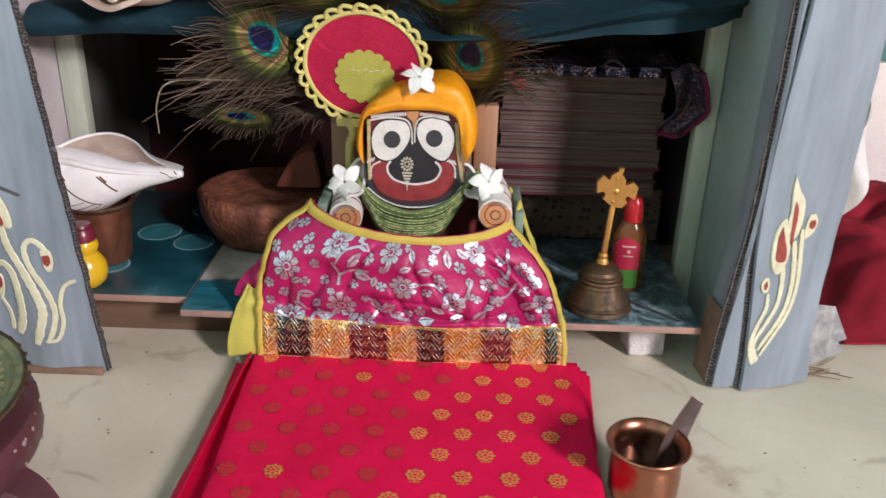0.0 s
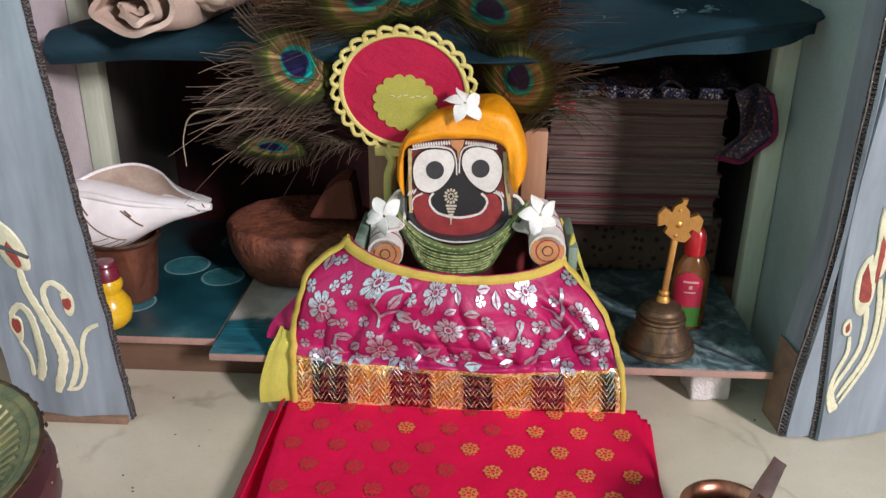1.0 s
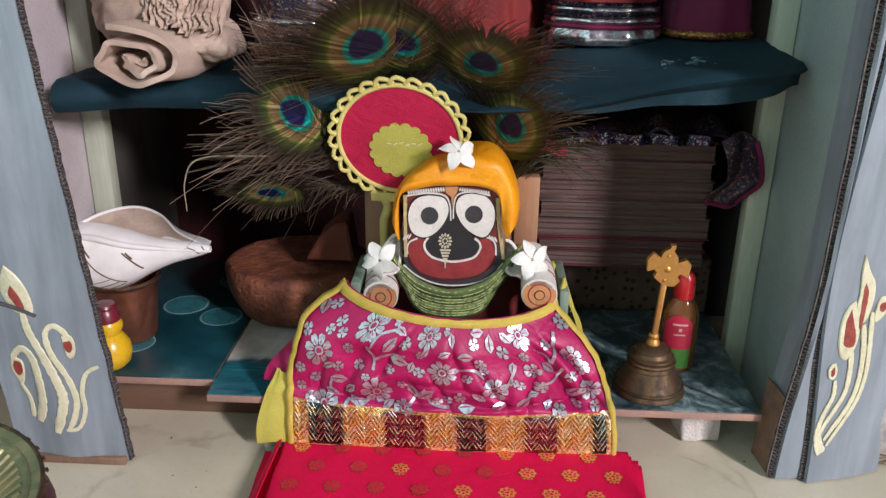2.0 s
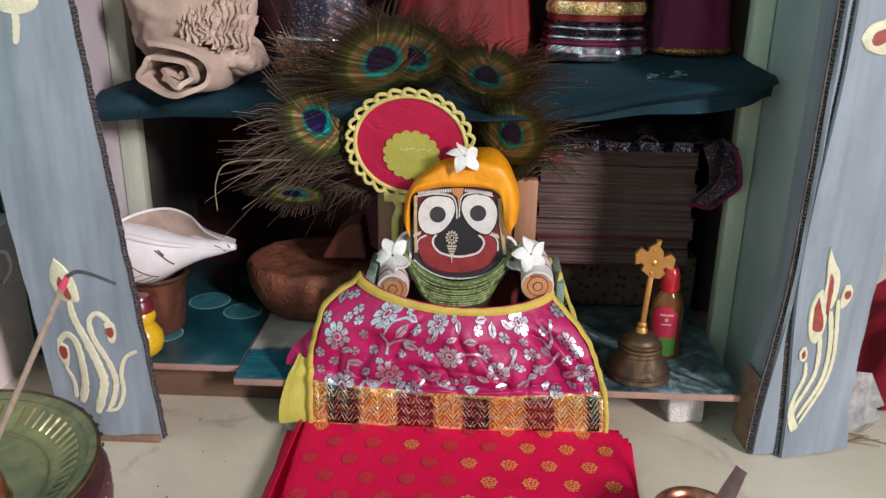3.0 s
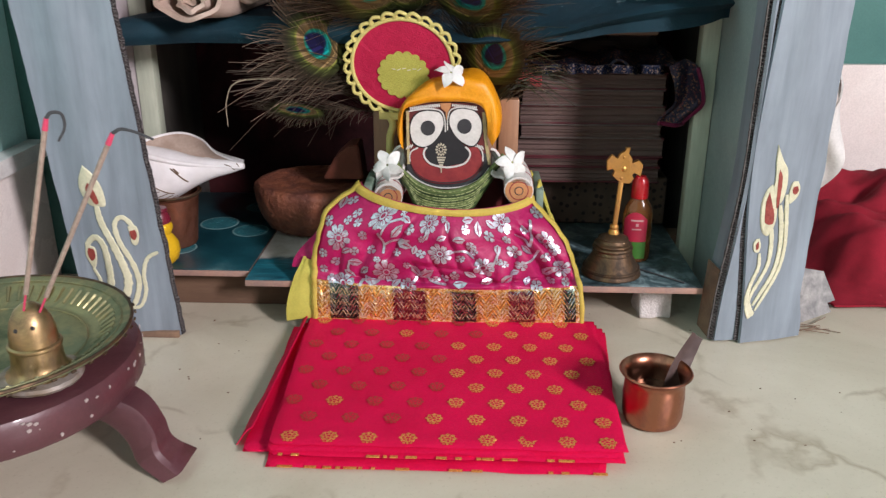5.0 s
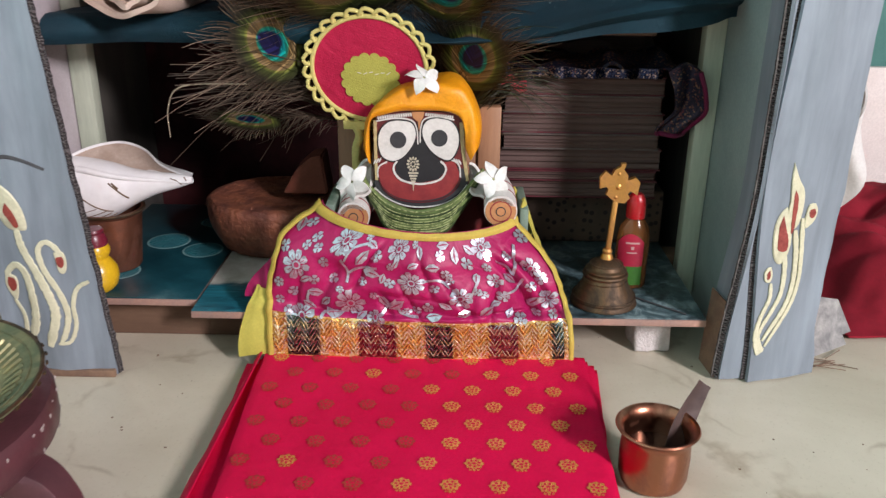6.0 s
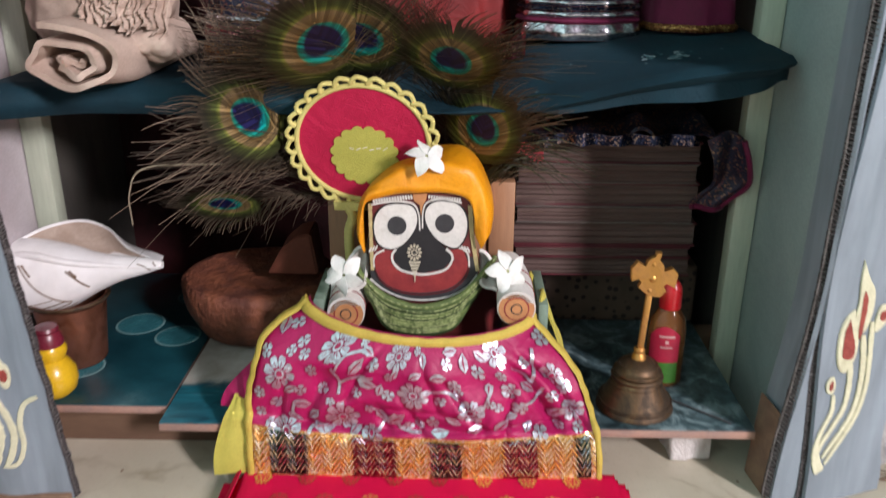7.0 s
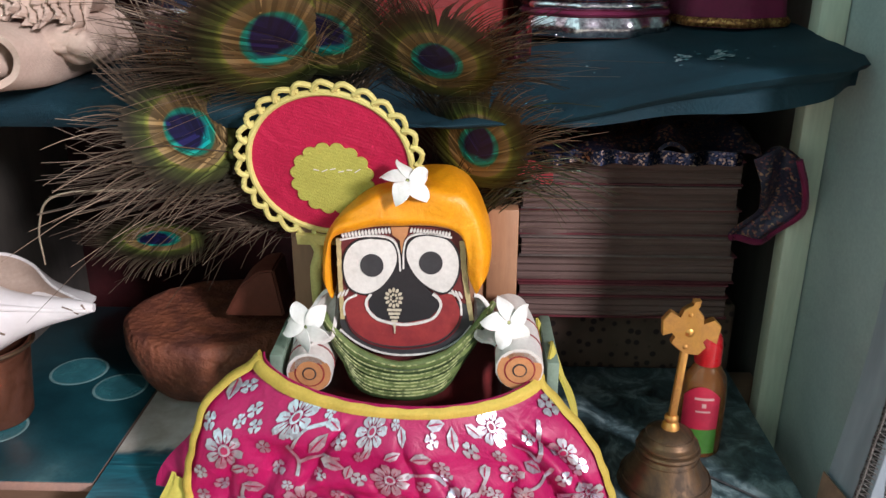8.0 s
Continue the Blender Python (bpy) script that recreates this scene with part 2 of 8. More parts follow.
M_FLOOR = floor_mat()
M_GRANITE, M_TEALTILE, M_WAVETILE = granite_mat(), teal_tile_mat(), wave_tile_mat()
M_TILEBODY = plain("fired_tile_body", (0.42, 0.24, 0.18), 0.85, c2=(0.3, 0.2, 0.17))
M_WALL = plain("aqua_wall_paint", (0.60, 0.90, 0.87), 0.6, c2=(0.54, 0.84, 0.81), scale=6, relief=0.15)
# dark teal; on the wall beside the cabinet the darkness is painted shadow
M_TEALDARK = plain("dark_teal_wall", (0.07, 0.22, 0.19), 0.6, c2=(0.05, 0.17, 0.15), scale=6, relief=0.15)
M_DADO = plain("pink_beige_marble_dado", (0.88, 0.81, 0.77), 0.32, c2=(0.78, 0.69, 0.65), scale=9, relief=0.04)
# unseen walls and ceiling: coloured dark so that less light bounces into the shrine
M_UNSEEN = plain("bounce_cutting_grey", (0.13, 0.137, 0.147), 0.8, scale=5, relief=0.2)
M_PANEL = plain("pale_green_laminate", (0.33, 0.415, 0.40), 0.45, c2=(0.26, 0.335, 0.33), scale=8, relief=0.08)
M_PANEL_L = plain("lilac_white_laminate", (0.54, 0.50, 0.53), 0.45, c2=(0.43, 0.38, 0.39), scale=8, relief=0.08)
M_BATTEN = plain("pale_green_wood_paint", (0.50, 0.54, 0.43), 0.55, c2=(0.41, 0.46, 0.36), scale=20, stretch=(1, 1, 0.1), relief=0.2)
M_LINING = plain("dark_grey_brown_board", (0.10, 0.09, 0.075), 0.8, c2=(0.06, 0.055, 0.05), scale=14, stretch=(1, 1, 0.3))
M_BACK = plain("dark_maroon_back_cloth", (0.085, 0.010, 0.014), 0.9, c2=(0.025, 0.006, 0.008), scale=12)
M_CARD = board_paint_mat("grey_blue_board_paint", (0.24, 0.284, 0.325))
M_CARDRAW = plain("brown_cardboard", (0.26, 0.16, 0.1), 0.85, c2=(0.16, 0.1, 0.07), scale=30)
M_CORR = corrugated_mat()
M_CARDEDGE = plain("grey_card_edge", (0.20, 0.18, 0.17), 0.9, c2=(0.09, 0.08, 0.075), scale=120)
M_CREAM = plain("cream_poster_paint", (0.72, 0.70, 0.50), 0.6, c2=(0.6, 0.58, 0.40), scale=60, relief=0.5, dist=0.001)
M_BLOOD = plain("brick_red_poster_paint", (0.36, 0.07, 0.05), 0.6, c2=(0.22, 0.03, 0.025), scale=120, relief=0.6)
M_WOODBROWN = plain("brown_plank", (0.22, 0.13, 0.08), 0.7, c2=(0.14, 0.08, 0.05), scale=14, stretch=(0.2, 1, 1))
M_TEALCLOTH = cloth_mat("teal_cotton", (0.0045, 0.036, 0.054), (0.003, 0.022, 0.034), scale=12, crease=0.4)
M_CREAMCLOTH = cloth_mat("cream_cotton", (0.60, 0.47, 0.39), (0.5, 0.37, 0.3), scale=20, rough=0.9)
M_WHITE = plain("white_plastic_sheet", (0.75, 0.74, 0.72), 0.5, c2=(0.62, 0.6, 0.58), scale=25)
M_FOAM = plain("white_foam", (0.72, 0.68, 0.66), 0.85, c2=(0.55, 0.5, 0.48), scale=45, relief=0.8, dist=0.002)
M_BROCADE = cloth_mat("crimson_silk", (0.80, 0.006, 0.078), (0.70, 0.005, 0.062), rough=0.6, sheen=0.0, scale=9, spec=0.12, crease=0.25)
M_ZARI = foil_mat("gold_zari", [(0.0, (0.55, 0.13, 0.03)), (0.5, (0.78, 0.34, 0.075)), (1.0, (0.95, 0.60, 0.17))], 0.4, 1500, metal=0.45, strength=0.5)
# the same zari where it catches no light, put in as a darker colour
M_ZARINOGLEAM = foil_mat("zari_off_the_gleam", [(0.0, (0.42, 0.015, 0.033)), (1.0, (0.52, 0.085, 0.040))], 0.5, 1500, metal=0.25, strength=0.4)
M_MAGENTA = cloth_mat("magenta_satin", (0.44, 0.008, 0.105), (0.35, 0.006, 0.085), rough=0.44, sheen=0.0, scale=12, spec=0.45, relief=0.12, crease=0.45)
M_SILVER = foil_mat("silver_foil_print", [(0.0, (0.42, 0.40, 0.46)), (0.6, (0.60, 0.62, 0.68)), (1.0, (0.66, 0.76, 0.82))], 0.36, 300, metal=0.8, strength=0.4)
M_PINKLINE = plain("magenta_ink_line", (0.38, 0.02, 0.09), 0.5)
M_YELLOW = cloth_mat("yellow_binding", (0.60, 0.45, 0.085), (0.50, 0.38, 0.07), rough=0.6)
M_YGREEN = cloth_mat("lime_yellow_lining", (0.68, 0.60, 0.12), (0.58, 0.51, 0.09), rough=0.6, sheen=0.05)
M_SEQUIN = foil_mat("gold_sequins", [(0.0, (0.42, 0.16, 0.03)), (0.35, (0.78, 0.46, 0.13)), (0.7, (0.9, 0.62, 0.24)), (1.0, (1.0, 0.94, 0.78))], 0.18, 520, metal=0.5, strength=1.0)
M_SEQLIGHT = foil_mat("pale_gold_sequins", [(0.0, (0.6, 0.35, 0.12)), (1.0, (1.0, 0.9, 0.7))], 0.22, 520, metal=0.6)
M_SEQDARK = foil_mat("dark_green_sequins", [(0.0, (0.025, 0.045, 0.04)), (0.7, (0.12, 0.15, 0.11)), (1.0, (0.5, 0.45, 0.3))], 0.3, 430)
M_SEQWINE = foil_mat("wine_sequins", [(0.0, (0.14, 0.02, 0.05)), (0.7, (0.36, 0.12, 0.13)), (1.0, (0.7, 0.5, 0.35))], 0.3, 430)
M_SEQSILVER = foil_mat("silver_sequins", [(0.0, (0.35, 0.33, 0.38)), (1.0, (0.85, 0.85, 0.9))], 0.2, 420)
M_SEQBLUE = foil_mat("blue_sequins", [(0.0, (0.008, 0.010, 0.022)), (0.75, (0.035, 0.045, 0.10)), (1.0, (0.40, 0.28, 0.22))], 0.3, 620)
M_ORANGE = cloth_mat("saffron_satin", (0.82, 0.34, 0.008), (0.70, 0.25, 0.005), rough=0.42, scale=14, spec=0.45, relief=0.12, crease=0.4)
M_SKINMAROON = plain("maroon_face_paint", (0.16, 0.02, 0.02), 0.5, c2=(0.11, 0.014, 0.016), scale=60)
M_LIP = plain("red_lip_paint", (0.30, 0.035, 0.035), 0.5, c2=(0.22, 0.02, 0.025), scale=60)
M_IVORY = plain("ivory_ornament_paint", (0.62, 0.56, 0.44), 0.5, c2=(0.5, 0.44, 0.32), scale=120)
M_LIPDARK = plain("dark_red_lip_line", (0.13, 0.012, 0.018), 0.5, scale=60)
M_BLACK = plain("black_paint", (0.018, 0.018, 0.022), 0.45, scale=50)
M_GREYPUPIL = plain("charcoal_paint", (0.04, 0.04, 0.045), 0.5, scale=50)
M_WHITEPAINT = plain("white_paint", (0.74, 0.72, 0.68), 0.55, c2=(0.62, 0.6, 0.56), scale=70)
M_TAN = plain("tan_wood_paint", (0.56, 0.26, 0.11), 0.55, c2=(0.45, 0.2, 0.08), scale=60)
M_GOLDPAINT = plain("old_gold_paint", (0.55, 0.45, 0.22), 0.45, scale=90)
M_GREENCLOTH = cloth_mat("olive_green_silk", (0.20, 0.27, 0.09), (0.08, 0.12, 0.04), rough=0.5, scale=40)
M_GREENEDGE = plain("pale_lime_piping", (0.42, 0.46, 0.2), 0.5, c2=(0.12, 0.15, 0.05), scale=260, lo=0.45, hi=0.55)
# the scarf's olive silk again, darkened for folds that lie in shade
M_GREENSHADE = cloth_mat("shaded_olive_silk", (0.05, 0.085, 0.03), (0.025, 0.045, 0.015), rough=0.5, scale=40)
M_PETAL = plain("white_petal", (0.80, 0.80, 0.78), 0.55, c2=(0.72, 0.73, 0.68), scale=120, relief=0.1)
M_FANRED = cloth_mat("raspberry_felt", (0.52, 0.012, 0.065), (0.42, 0.008, 0.05), rough=0.6, crease=0.5)
M_FANGREEN = cloth_mat("olive_lime_felt", (0.50, 0.48, 0.10), (0.42, 0.40, 0.08), rough=0.7)
M_TRIM = cloth_mat("pale_yellow_braid", (0.74, 0.66, 0.24), (0.6, 0.52, 0.17), rough=0.65)
M_THRONE = plain("tan_throne_wood", (0.36, 0.19, 0.10), 0.55, c2=(0.26, 0.13, 0.07), scale=20, stretch=(1, 1, 0.15))
M_THRONEGREEN = plain("grey_green_throne_paint", (0.22, 0.31, 0.24), 0.6, scale=40)
M_FEATHER = feather_mat()
M_RACHIS = plain("feather_shaft", (0.42, 0.34, 0.24), 0.5)
M_DARKSHAFT = plain("dark_feather_shaft", (0.09, 0.06, 0.035), 0.5)
M_PAGES, M_DOTS = page_mat(), dotted_mat()
M_COVER = plain("maroon_book_cover", (0.13, 0.02, 0.03), 0.6, scale=50)
M_COVER2 = plain("grey_brown_book_cover", (0.14, 0.11, 0.10), 0.6, scale=50)
M_BRASS = aged_metal("aged_brass", (0.19, 0.115, 0.062), (0.05, 0.033, 0.02), 0.34, 0.58, 0.36, 34)
M_HOLDER = aged_metal("rubbed_brass", (0.46, 0.32, 0.16), (0.14, 0.09, 0.05), 0.44, 0.68, 0.34, 40)
M_BRASSGOLD = aged_metal("yellow_brass", (0.58, 0.31, 0.09), (0.34, 0.16, 0.05), 0.42, 0.66, 0.42, 50)
M_PATINA = aged_metal("patinated_brass", (0.40, 0.33, 0.17), (0.16, 0.18, 0.10), 0.36, 0.58, 0.36, 22)
M_COPPER = aged_metal("copper", (0.42, 0.18, 0.11), (0.16, 0.06, 0.04), 0.48, 0.72, 0.28, 30)
M_COPPERDARK = aged_metal("dull_copper", (0.30, 0.12, 0.07), (0.12, 0.05, 0.035), 0.4, 0.7, 0.45, 30)
M_CONCH = plain("conch_shell", (0.90, 0.90, 0.91), 0.36, c2=(0.84, 0.82, 0.80), scale=14, coat=0.25, relief=0.05, fine=60)
M_CONCHIN = plain("conch_mouth", (0.52, 0.42, 0.35), 0.45, c2=(0.36, 0.27, 0.21), scale=30)
M_CONCHLINE = plain("conch_brown_crack", (0.2, 0.12, 0.07), 0.7)
M_TERRA = plain("red_brown_stone", (0.30, 0.10, 0.050), 0.65, c2=(0.12, 0.036, 0.022), scale=34, relief=1.0, dist=0.003, fine=150)
M_TERRA2 = plain("sandal_wood_block", (0.25, 0.075, 0.045), 0.6, c2=(0.18, 0.05, 0.03), scale=20, relief=0.3)
M_YELLOWGLAZE = plain("yellow_lacquer", (0.75, 0.48, 0.02), 0.25, c2=(0.68, 0.4, 0.015), scale=20, relief=0.03, coat=0.3)
M_MAROONGLAZE = plain("maroon_lacquer", (0.20, 0.02, 0.04), 0.3, scale=20, relief=0.03, coat=0.3)
M_STOOL = plain("maroon_painted_wood", (0.115, 0.040, 0.048), 0.45, c2=(0.075, 0.025, 0.032), scale=18, relief=0.3, coat=0.1)
M_CHIP = plain("chipped_bare_wood", (0.45, 0.38, 0.36), 0.8)
M_INCENSE = plain("incense_paste", (0.40, 0.30, 0.24), 0.9, scale=200)
M_STICKPINK = plain("pink_stick_end", (0.72, 0.06, 0.14), 0.7)
M_ASHY = plain("ash_dusted_brass", (0.34, 0.30, 0.27), 0.6, 0.3, c2=(0.18, 0.13, 0.08), scale=60)
M_SPOON = plain("dark_worn_copper", (0.070, 0.030, 0.021), 0.6, 0.0, c2=(0.036, 0.015, 0.011), scale=40)
M_ASH = plain("grey_ash", (0.07, 0.07, 0.075), 0.95, scale=200)
M_REDCAP = plain("red_plastic", (0.55, 0.012, 0.02), 0.3, relief=0.02, coat=0.2)
M_LABELRED = plain("crimson_label", (0.50, 0.02, 0.06), 0.4, relief=0.02)
M_LABELGREEN = plain("green_label", (0.06, 0.22, 0.03), 0.4, relief=0.02)
M_LABELPINK = plain("pale_label_print", (0.65, 0.4, 0.38), 0.45, relief=0.02)
M_REDSHEET = cloth_mat("deep_red_bedsheet", (0.33, 0.010, 0.028), (0.22, 0.007, 0.018), rough=0.85)
M_PALEPRINT = plain("pale_rose_print", (0.4, 0.16, 0.13), 0.8)
M_PAPER = plain("grey_printed_paper", (0.42, 0.41, 0.39), 0.8, c2=(0.2, 0.2, 0.2), scale=60)
M_REDSATIN = cloth_mat("dark_red_satin", (0.22, 0.012, 0.012), (0.14, 0.008, 0.008), rough=0.5, scale=16)
M_WINECLOTH = cloth_mat("wine_velvet", (0.16, 0.006, 0.05), (0.10, 0.004, 0.03), rough=0.6, sheen=0.05)
M_GOLDCLOTH = foil_mat("bronze_brocade", [(0.0, (0.10, 0.035, 0.01)), (0.6, (0.25, 0.10, 0.03)), (1.0, (0.5, 0.3, 0.1))], 0.45, 500, metal=0.7)
M_NAVYCLOTH = foil_mat("navy_gold_brocade", [(0.0, (0.010, 0.012, 0.030)), (0.72, (0.022, 0.026, 0.055)), (0.8, (0.11, 0.03, 0.04)), (1.0, (0.28, 0.17, 0.10))], 0.45, 480, metal=0.4)
M_ROSECLOTH = cloth_mat("rose_red_cotton", (0.4, 0.05, 0.06), rough=0.85)


def glass_mat():
    m, nt, b = material("oil_bottle_plastic")
    b.inputs["Base Color"].default_value = (0.55, 0.22, 0.07, 1)
    b.inputs["Transmission Weight"].default_value = 0.75
    b.inputs["Roughness"].default_value = 0.16
    b.inputs["IOR"].default_value = 1.4
    return m


def pane_mat():
    m, nt, b = material("window_glass")
    b.inputs["Transmission Weight"].default_value = 1.0
    b.inputs["Roughness"].default_value = 0.02
    b.inputs["IOR"].default_value = 1.05
    return m


M_OIL, M_PANE = glass_mat(), pane_mat()


# ---------------------------------------------------------------- mesh helpers
def link(name, bm, mats, smooth=True):
    me = bpy.data.meshes.new(name)
    bmesh.ops.recalc_face_normals(bm, faces=bm.faces) if len(bm.faces) < 60000 else None
    bm.to_mesh(me)
    bm.free()
    for m in (mats if isinstance(mats, (list, tuple)) else [mats]):
        me.materials.append(m)
    if smooth:
        me.polygons.foreach_set("use_smooth", [True] * len(me.polygons))
        me.set_sharp_from_angle(angle=radians(38))
    return new(name, me)


def thing(name, base, label, category, group="", kind=""):
    """An empty at the base of a thing; its parts hang under it."""
    ob = new(name)
    ob.empty_display_size = 0.01
    ob.location = base
    return tagged(ob, label, category, group, kind)


def part(name, bm, mats, parent, label="", smooth=True):
    """Links a mesh given in world coordinates as one part of a thing, or of a part."""
    p, at = parent, Vector((0, 0, 0))
    while p:
        at += p.location
        p = p.parent
    bmesh.ops.translate(bm, verts=bm.verts, vec=-at)
    ob = link(name, bm, mats, smooth)
    ob.parent = parent
    return tagged(ob, label)


def setting(name, bm, mats, label="", category="", at=(0, 0, 0), kind="structure", smooth=True):
    bmesh.ops.translate(bm, verts=bm.verts, vec=-Vector(at))
    ob = link(name, bm, mats, smooth)
    ob.location = at
    return tagged(ob, label, category, "", kind)


def grid(bm, fn, nu, nv, close_u=False, mat=0):
    """A sheet fn(u, v) -> point, u and v from 0 to 1."""
    rows = [[bm.verts.new(fn(i / nu, j / nv)) for i in range(nu + (0 if close_u else 1))] for j in range(nv + 1)]
    n = len(rows[0])
    for j in range(nv):
        for i in range(nu):
            a, b = i, (i + 1) % n
            bm.faces.new((rows[j][a], rows[j][b], rows[j + 1][b], rows[j + 1][a])).material_index = mat
    return rows


def shell(bm, fn, nu, nv, thick, mat=0):
    """A sheet with thickness: front fn, back pushed along the sheet's normal."""
    front = [[Vector(fn(i / nu, j / nv)) for i in range(nu + 1)] for j in range(nv + 1)]

    def normal(i, j):
        du = front[j][min(i + 1, nu)] - front[j][max(i - 1, 0)]
        dv = front[min(j + 1, nv)][i] - front[max(j - 1, 0)][i]
        n = du.cross(dv)
        return n.normalized() if n.length > 1e-12 else Vector((0, 0, 1))

    fv = [[bm.verts.new(front[j][i]) for i in range(nu + 1)] for j in range(nv + 1)]
    bv = [[bm.verts.new(front[j][i] + thick * normal(i, j)) for i in range(nu + 1)] for j in range(nv + 1)]
    made = []
    for j in range(nv):
        for i in range(nu):
            made.append(bm.faces.new((fv[j][i], fv[j][i + 1], fv[j + 1][i + 1], fv[j + 1][i])))
            made.append(bm.faces.new((bv[j][i], bv[j + 1][i], bv[j + 1][i + 1], bv[j][i + 1])))
    for i in range(nu):
        made.append(bm.faces.new((fv[0][i], bv[0][i], bv[0][i + 1], fv[0][i + 1])))
        made.append(bm.faces.new((fv[nv][i], fv[nv][i + 1], bv[nv][i + 1], bv[nv][i])))
    for j in range(nv):
        made.append(bm.faces.new((fv[j][0], fv[j + 1][0], bv[j + 1][0], bv[j][0])))
        made.append(bm.faces.new((fv[j][nu], bv[j][nu], bv[j + 1][nu], fv[j + 1][nu])))
    for f in made:
        f.material_index = mat


def box(bm, x0, x1, y0, y1, z0, z1, r=0.0, mat=0, segs=2):
    before = set(bm.faces)
    made = bmesh.ops.create_cube(bm, size=1, matrix=Matrix.Translation(((x0 + x1) / 2, (y0 + y1) / 2, (z0 + z1) / 2)) @ Matrix.Diagonal((x1 - x0, y1 - y0, z1 - z0, 1)))
    if r:
        edges = list({e for v in made["verts"] for e in v.link_edges})
        bmesh.ops.bevel(bm, geom=edges, offset=r, segments=segs, affect="EDGES", profile=0.5)
    for f in bm.faces:
        if f not in before:
            f.material_index = mat


def lathe(bm, profile, c=(0, 0, 0), segs=40, mat=0, squash=(1, 1)):
    """Turns a profile of (radius, height) round the upright through c."""
    rows = []
    for r, z in profile:
        rows.append([bm.verts.new((c[0] + squash[0] * max(r, 1e-5) * math.cos(2 * math.pi * i / segs), c[1] + squash[1] * max(r, 1e-5) * math.sin(2 * math.pi * i / segs), c[2] + z)) for i in range(segs)])
    for a, b in zip(rows, rows[1:]):
        for i in range(segs):
            bm.faces.new((a[i], a[(i + 1) % segs], b[(i + 1) % segs], b[i])).material_index = mat
    return rows


def spline(pts, n):
    """A smooth line of n points through pts."""
    p = [Vector(q) for q in pts]
    p = [p[0] * 2 - p[1]] + p + [p[-1] * 2 - p[-2]]
    out = []
    for k in range(n):
        s = k / (n - 1) * (len(p) - 3)
        i = min(int(s), len(p) - 4)
        t = s - i
        a, b, c, d = p[i:i + 4]
        out.append(0.5 * ((2 * b) + (c - a) * t + (2 * a - 5 * b + 4 * c - d) * t * t + (3 * b - a - 3 * c + d) * t ** 3))
    return out


def tube(bm, line, radius, segs=10, mat=0, cap=True, flat=1.0):
    """A rod along a line; radius a number or a function of 0 to 1."""
    rings, up = [], Vector((0.13, 0.21, 0.97))
    for k, p in enumerate(line):
        d = (line[min(k + 1, len(line) - 1)] - line[max(k - 1, 0)]).normalized()
        s = d.cross(up)
        s = s.normalized() if s.length > 1e-4 else d.orthogonal().normalized()
        w = s.cross(d)
        r = radius(k / (len(line) - 1)) if callable(radius) else radius
        rings.append([bm.verts.new(p + r * (math.cos(2 * math.pi * i / segs) * s + flat * math.sin(2 * math.pi * i / segs) * w)) for i in range(segs)])
    for a, b in zip(rings, rings[1:]):
        for i in range(segs):
            bm.faces.new((a[i], a[(i + 1) % segs], b[(i + 1) % segs], b[i])).material_index = mat
    if cap:
        for r in (rings[0], rings[-1]):
            bm.faces.new(r).material_index = mat


def slab(bm, outline, depth, place, mat=0, inset=0.0):
    """A flat piece: a 2D outline, as thick as depth, put into the world by place(x, y, d)."""
    a = [bm.verts.new(place(x, y, 0)) for x, y in outline]
    b = [bm.verts.new(place(x, y, depth)) for x, y in outline]
    n = len(a)
    faces = [bm.faces.new(b), bm.faces.new(a[::-1])]
    faces += [bm.faces.new((a[i], a[(i + 1) % n], b[(i + 1) % n], b[i])) for i in range(n)]
    for f in faces:
        f.material_index = mat


def oval(cx, cy, rx, ry, n=28, turn=0.0):
    out = []
    for i in range(n):
        x, y = rx * math.cos(2 * math.pi * i / n), ry * math.sin(2 * math.pi * i / n)
        out.append((cx + x * math.cos(turn) - y * math.sin(turn), cy + x * math.sin(turn) + y * math.cos(turn)))
    return out


def ring(pts, n=36):
    """A closed outline through a few 2D points."""
    return [(p.x, p.y) for p in spline([(x, y, 0) for x, y in pts + pts[:1]], n + 1)[:-1]]


def stroke(pts, w0, w1=None, n=18):
    """The outline of a brush stroke through 2D points, w0 wide at its start and w1 at its end."""
    w1 = w0 if w1 is None else w1
    line = spline([(x, y, 0) for x, y in pts], n)
    left, right = [], []
    for k, p in enumerate(line):
        d = (line[min(k + 1, n - 1)] - line[max(k - 1, 0)]).normalized()
        w = 0.5 * (w0 + (w1 - w0) * k / (n - 1)) * (1 + 0.12 * math.sin(k * 2.3))
        left.append((p.x - d.y * w, p.y + d.x * w))
        right.append((p.x + d.y * w, p.y - d.x * w))
    return left + right[::-1]


def smooth(a, b, x):
    t = min(max((x - a) / (b - a), 0), 1)
    return t * t * (3 - 2 * t)


def wob(x, y, z=0.0, s=1.0):
    return noise.noise(Vector((x * s, y * s, z * s)))


# ---------------------------------------------------------------- the room
def sheet_box(name, x0, x1, y0, y1, z0, z1, m, label, category):
    bm = bmesh.new()
    box(bm, x0, x1, y0, y1, z0, z1)
    return setting(name, bm, m, label, category, smooth=False)


sheet_box("floor", -0.75, 3.1, -3.7, 1.35, -0.08, 0.0, M_FLOOR, "cream marble floor with brown veins and dust", "floor")
sheet_box("ceiling", -0.75, 3.1, -3.7, 1.35, 2.9, 3.0, M_UNSEEN, "dark grey unseen ceiling, darkened to cut bounced light", "ceiling")
sheet_box("wall_left", -0.70, -0.575, -3.7, 0.9, 0, 2.9, M_WALL, "aqua painted plaster wall", "wall")
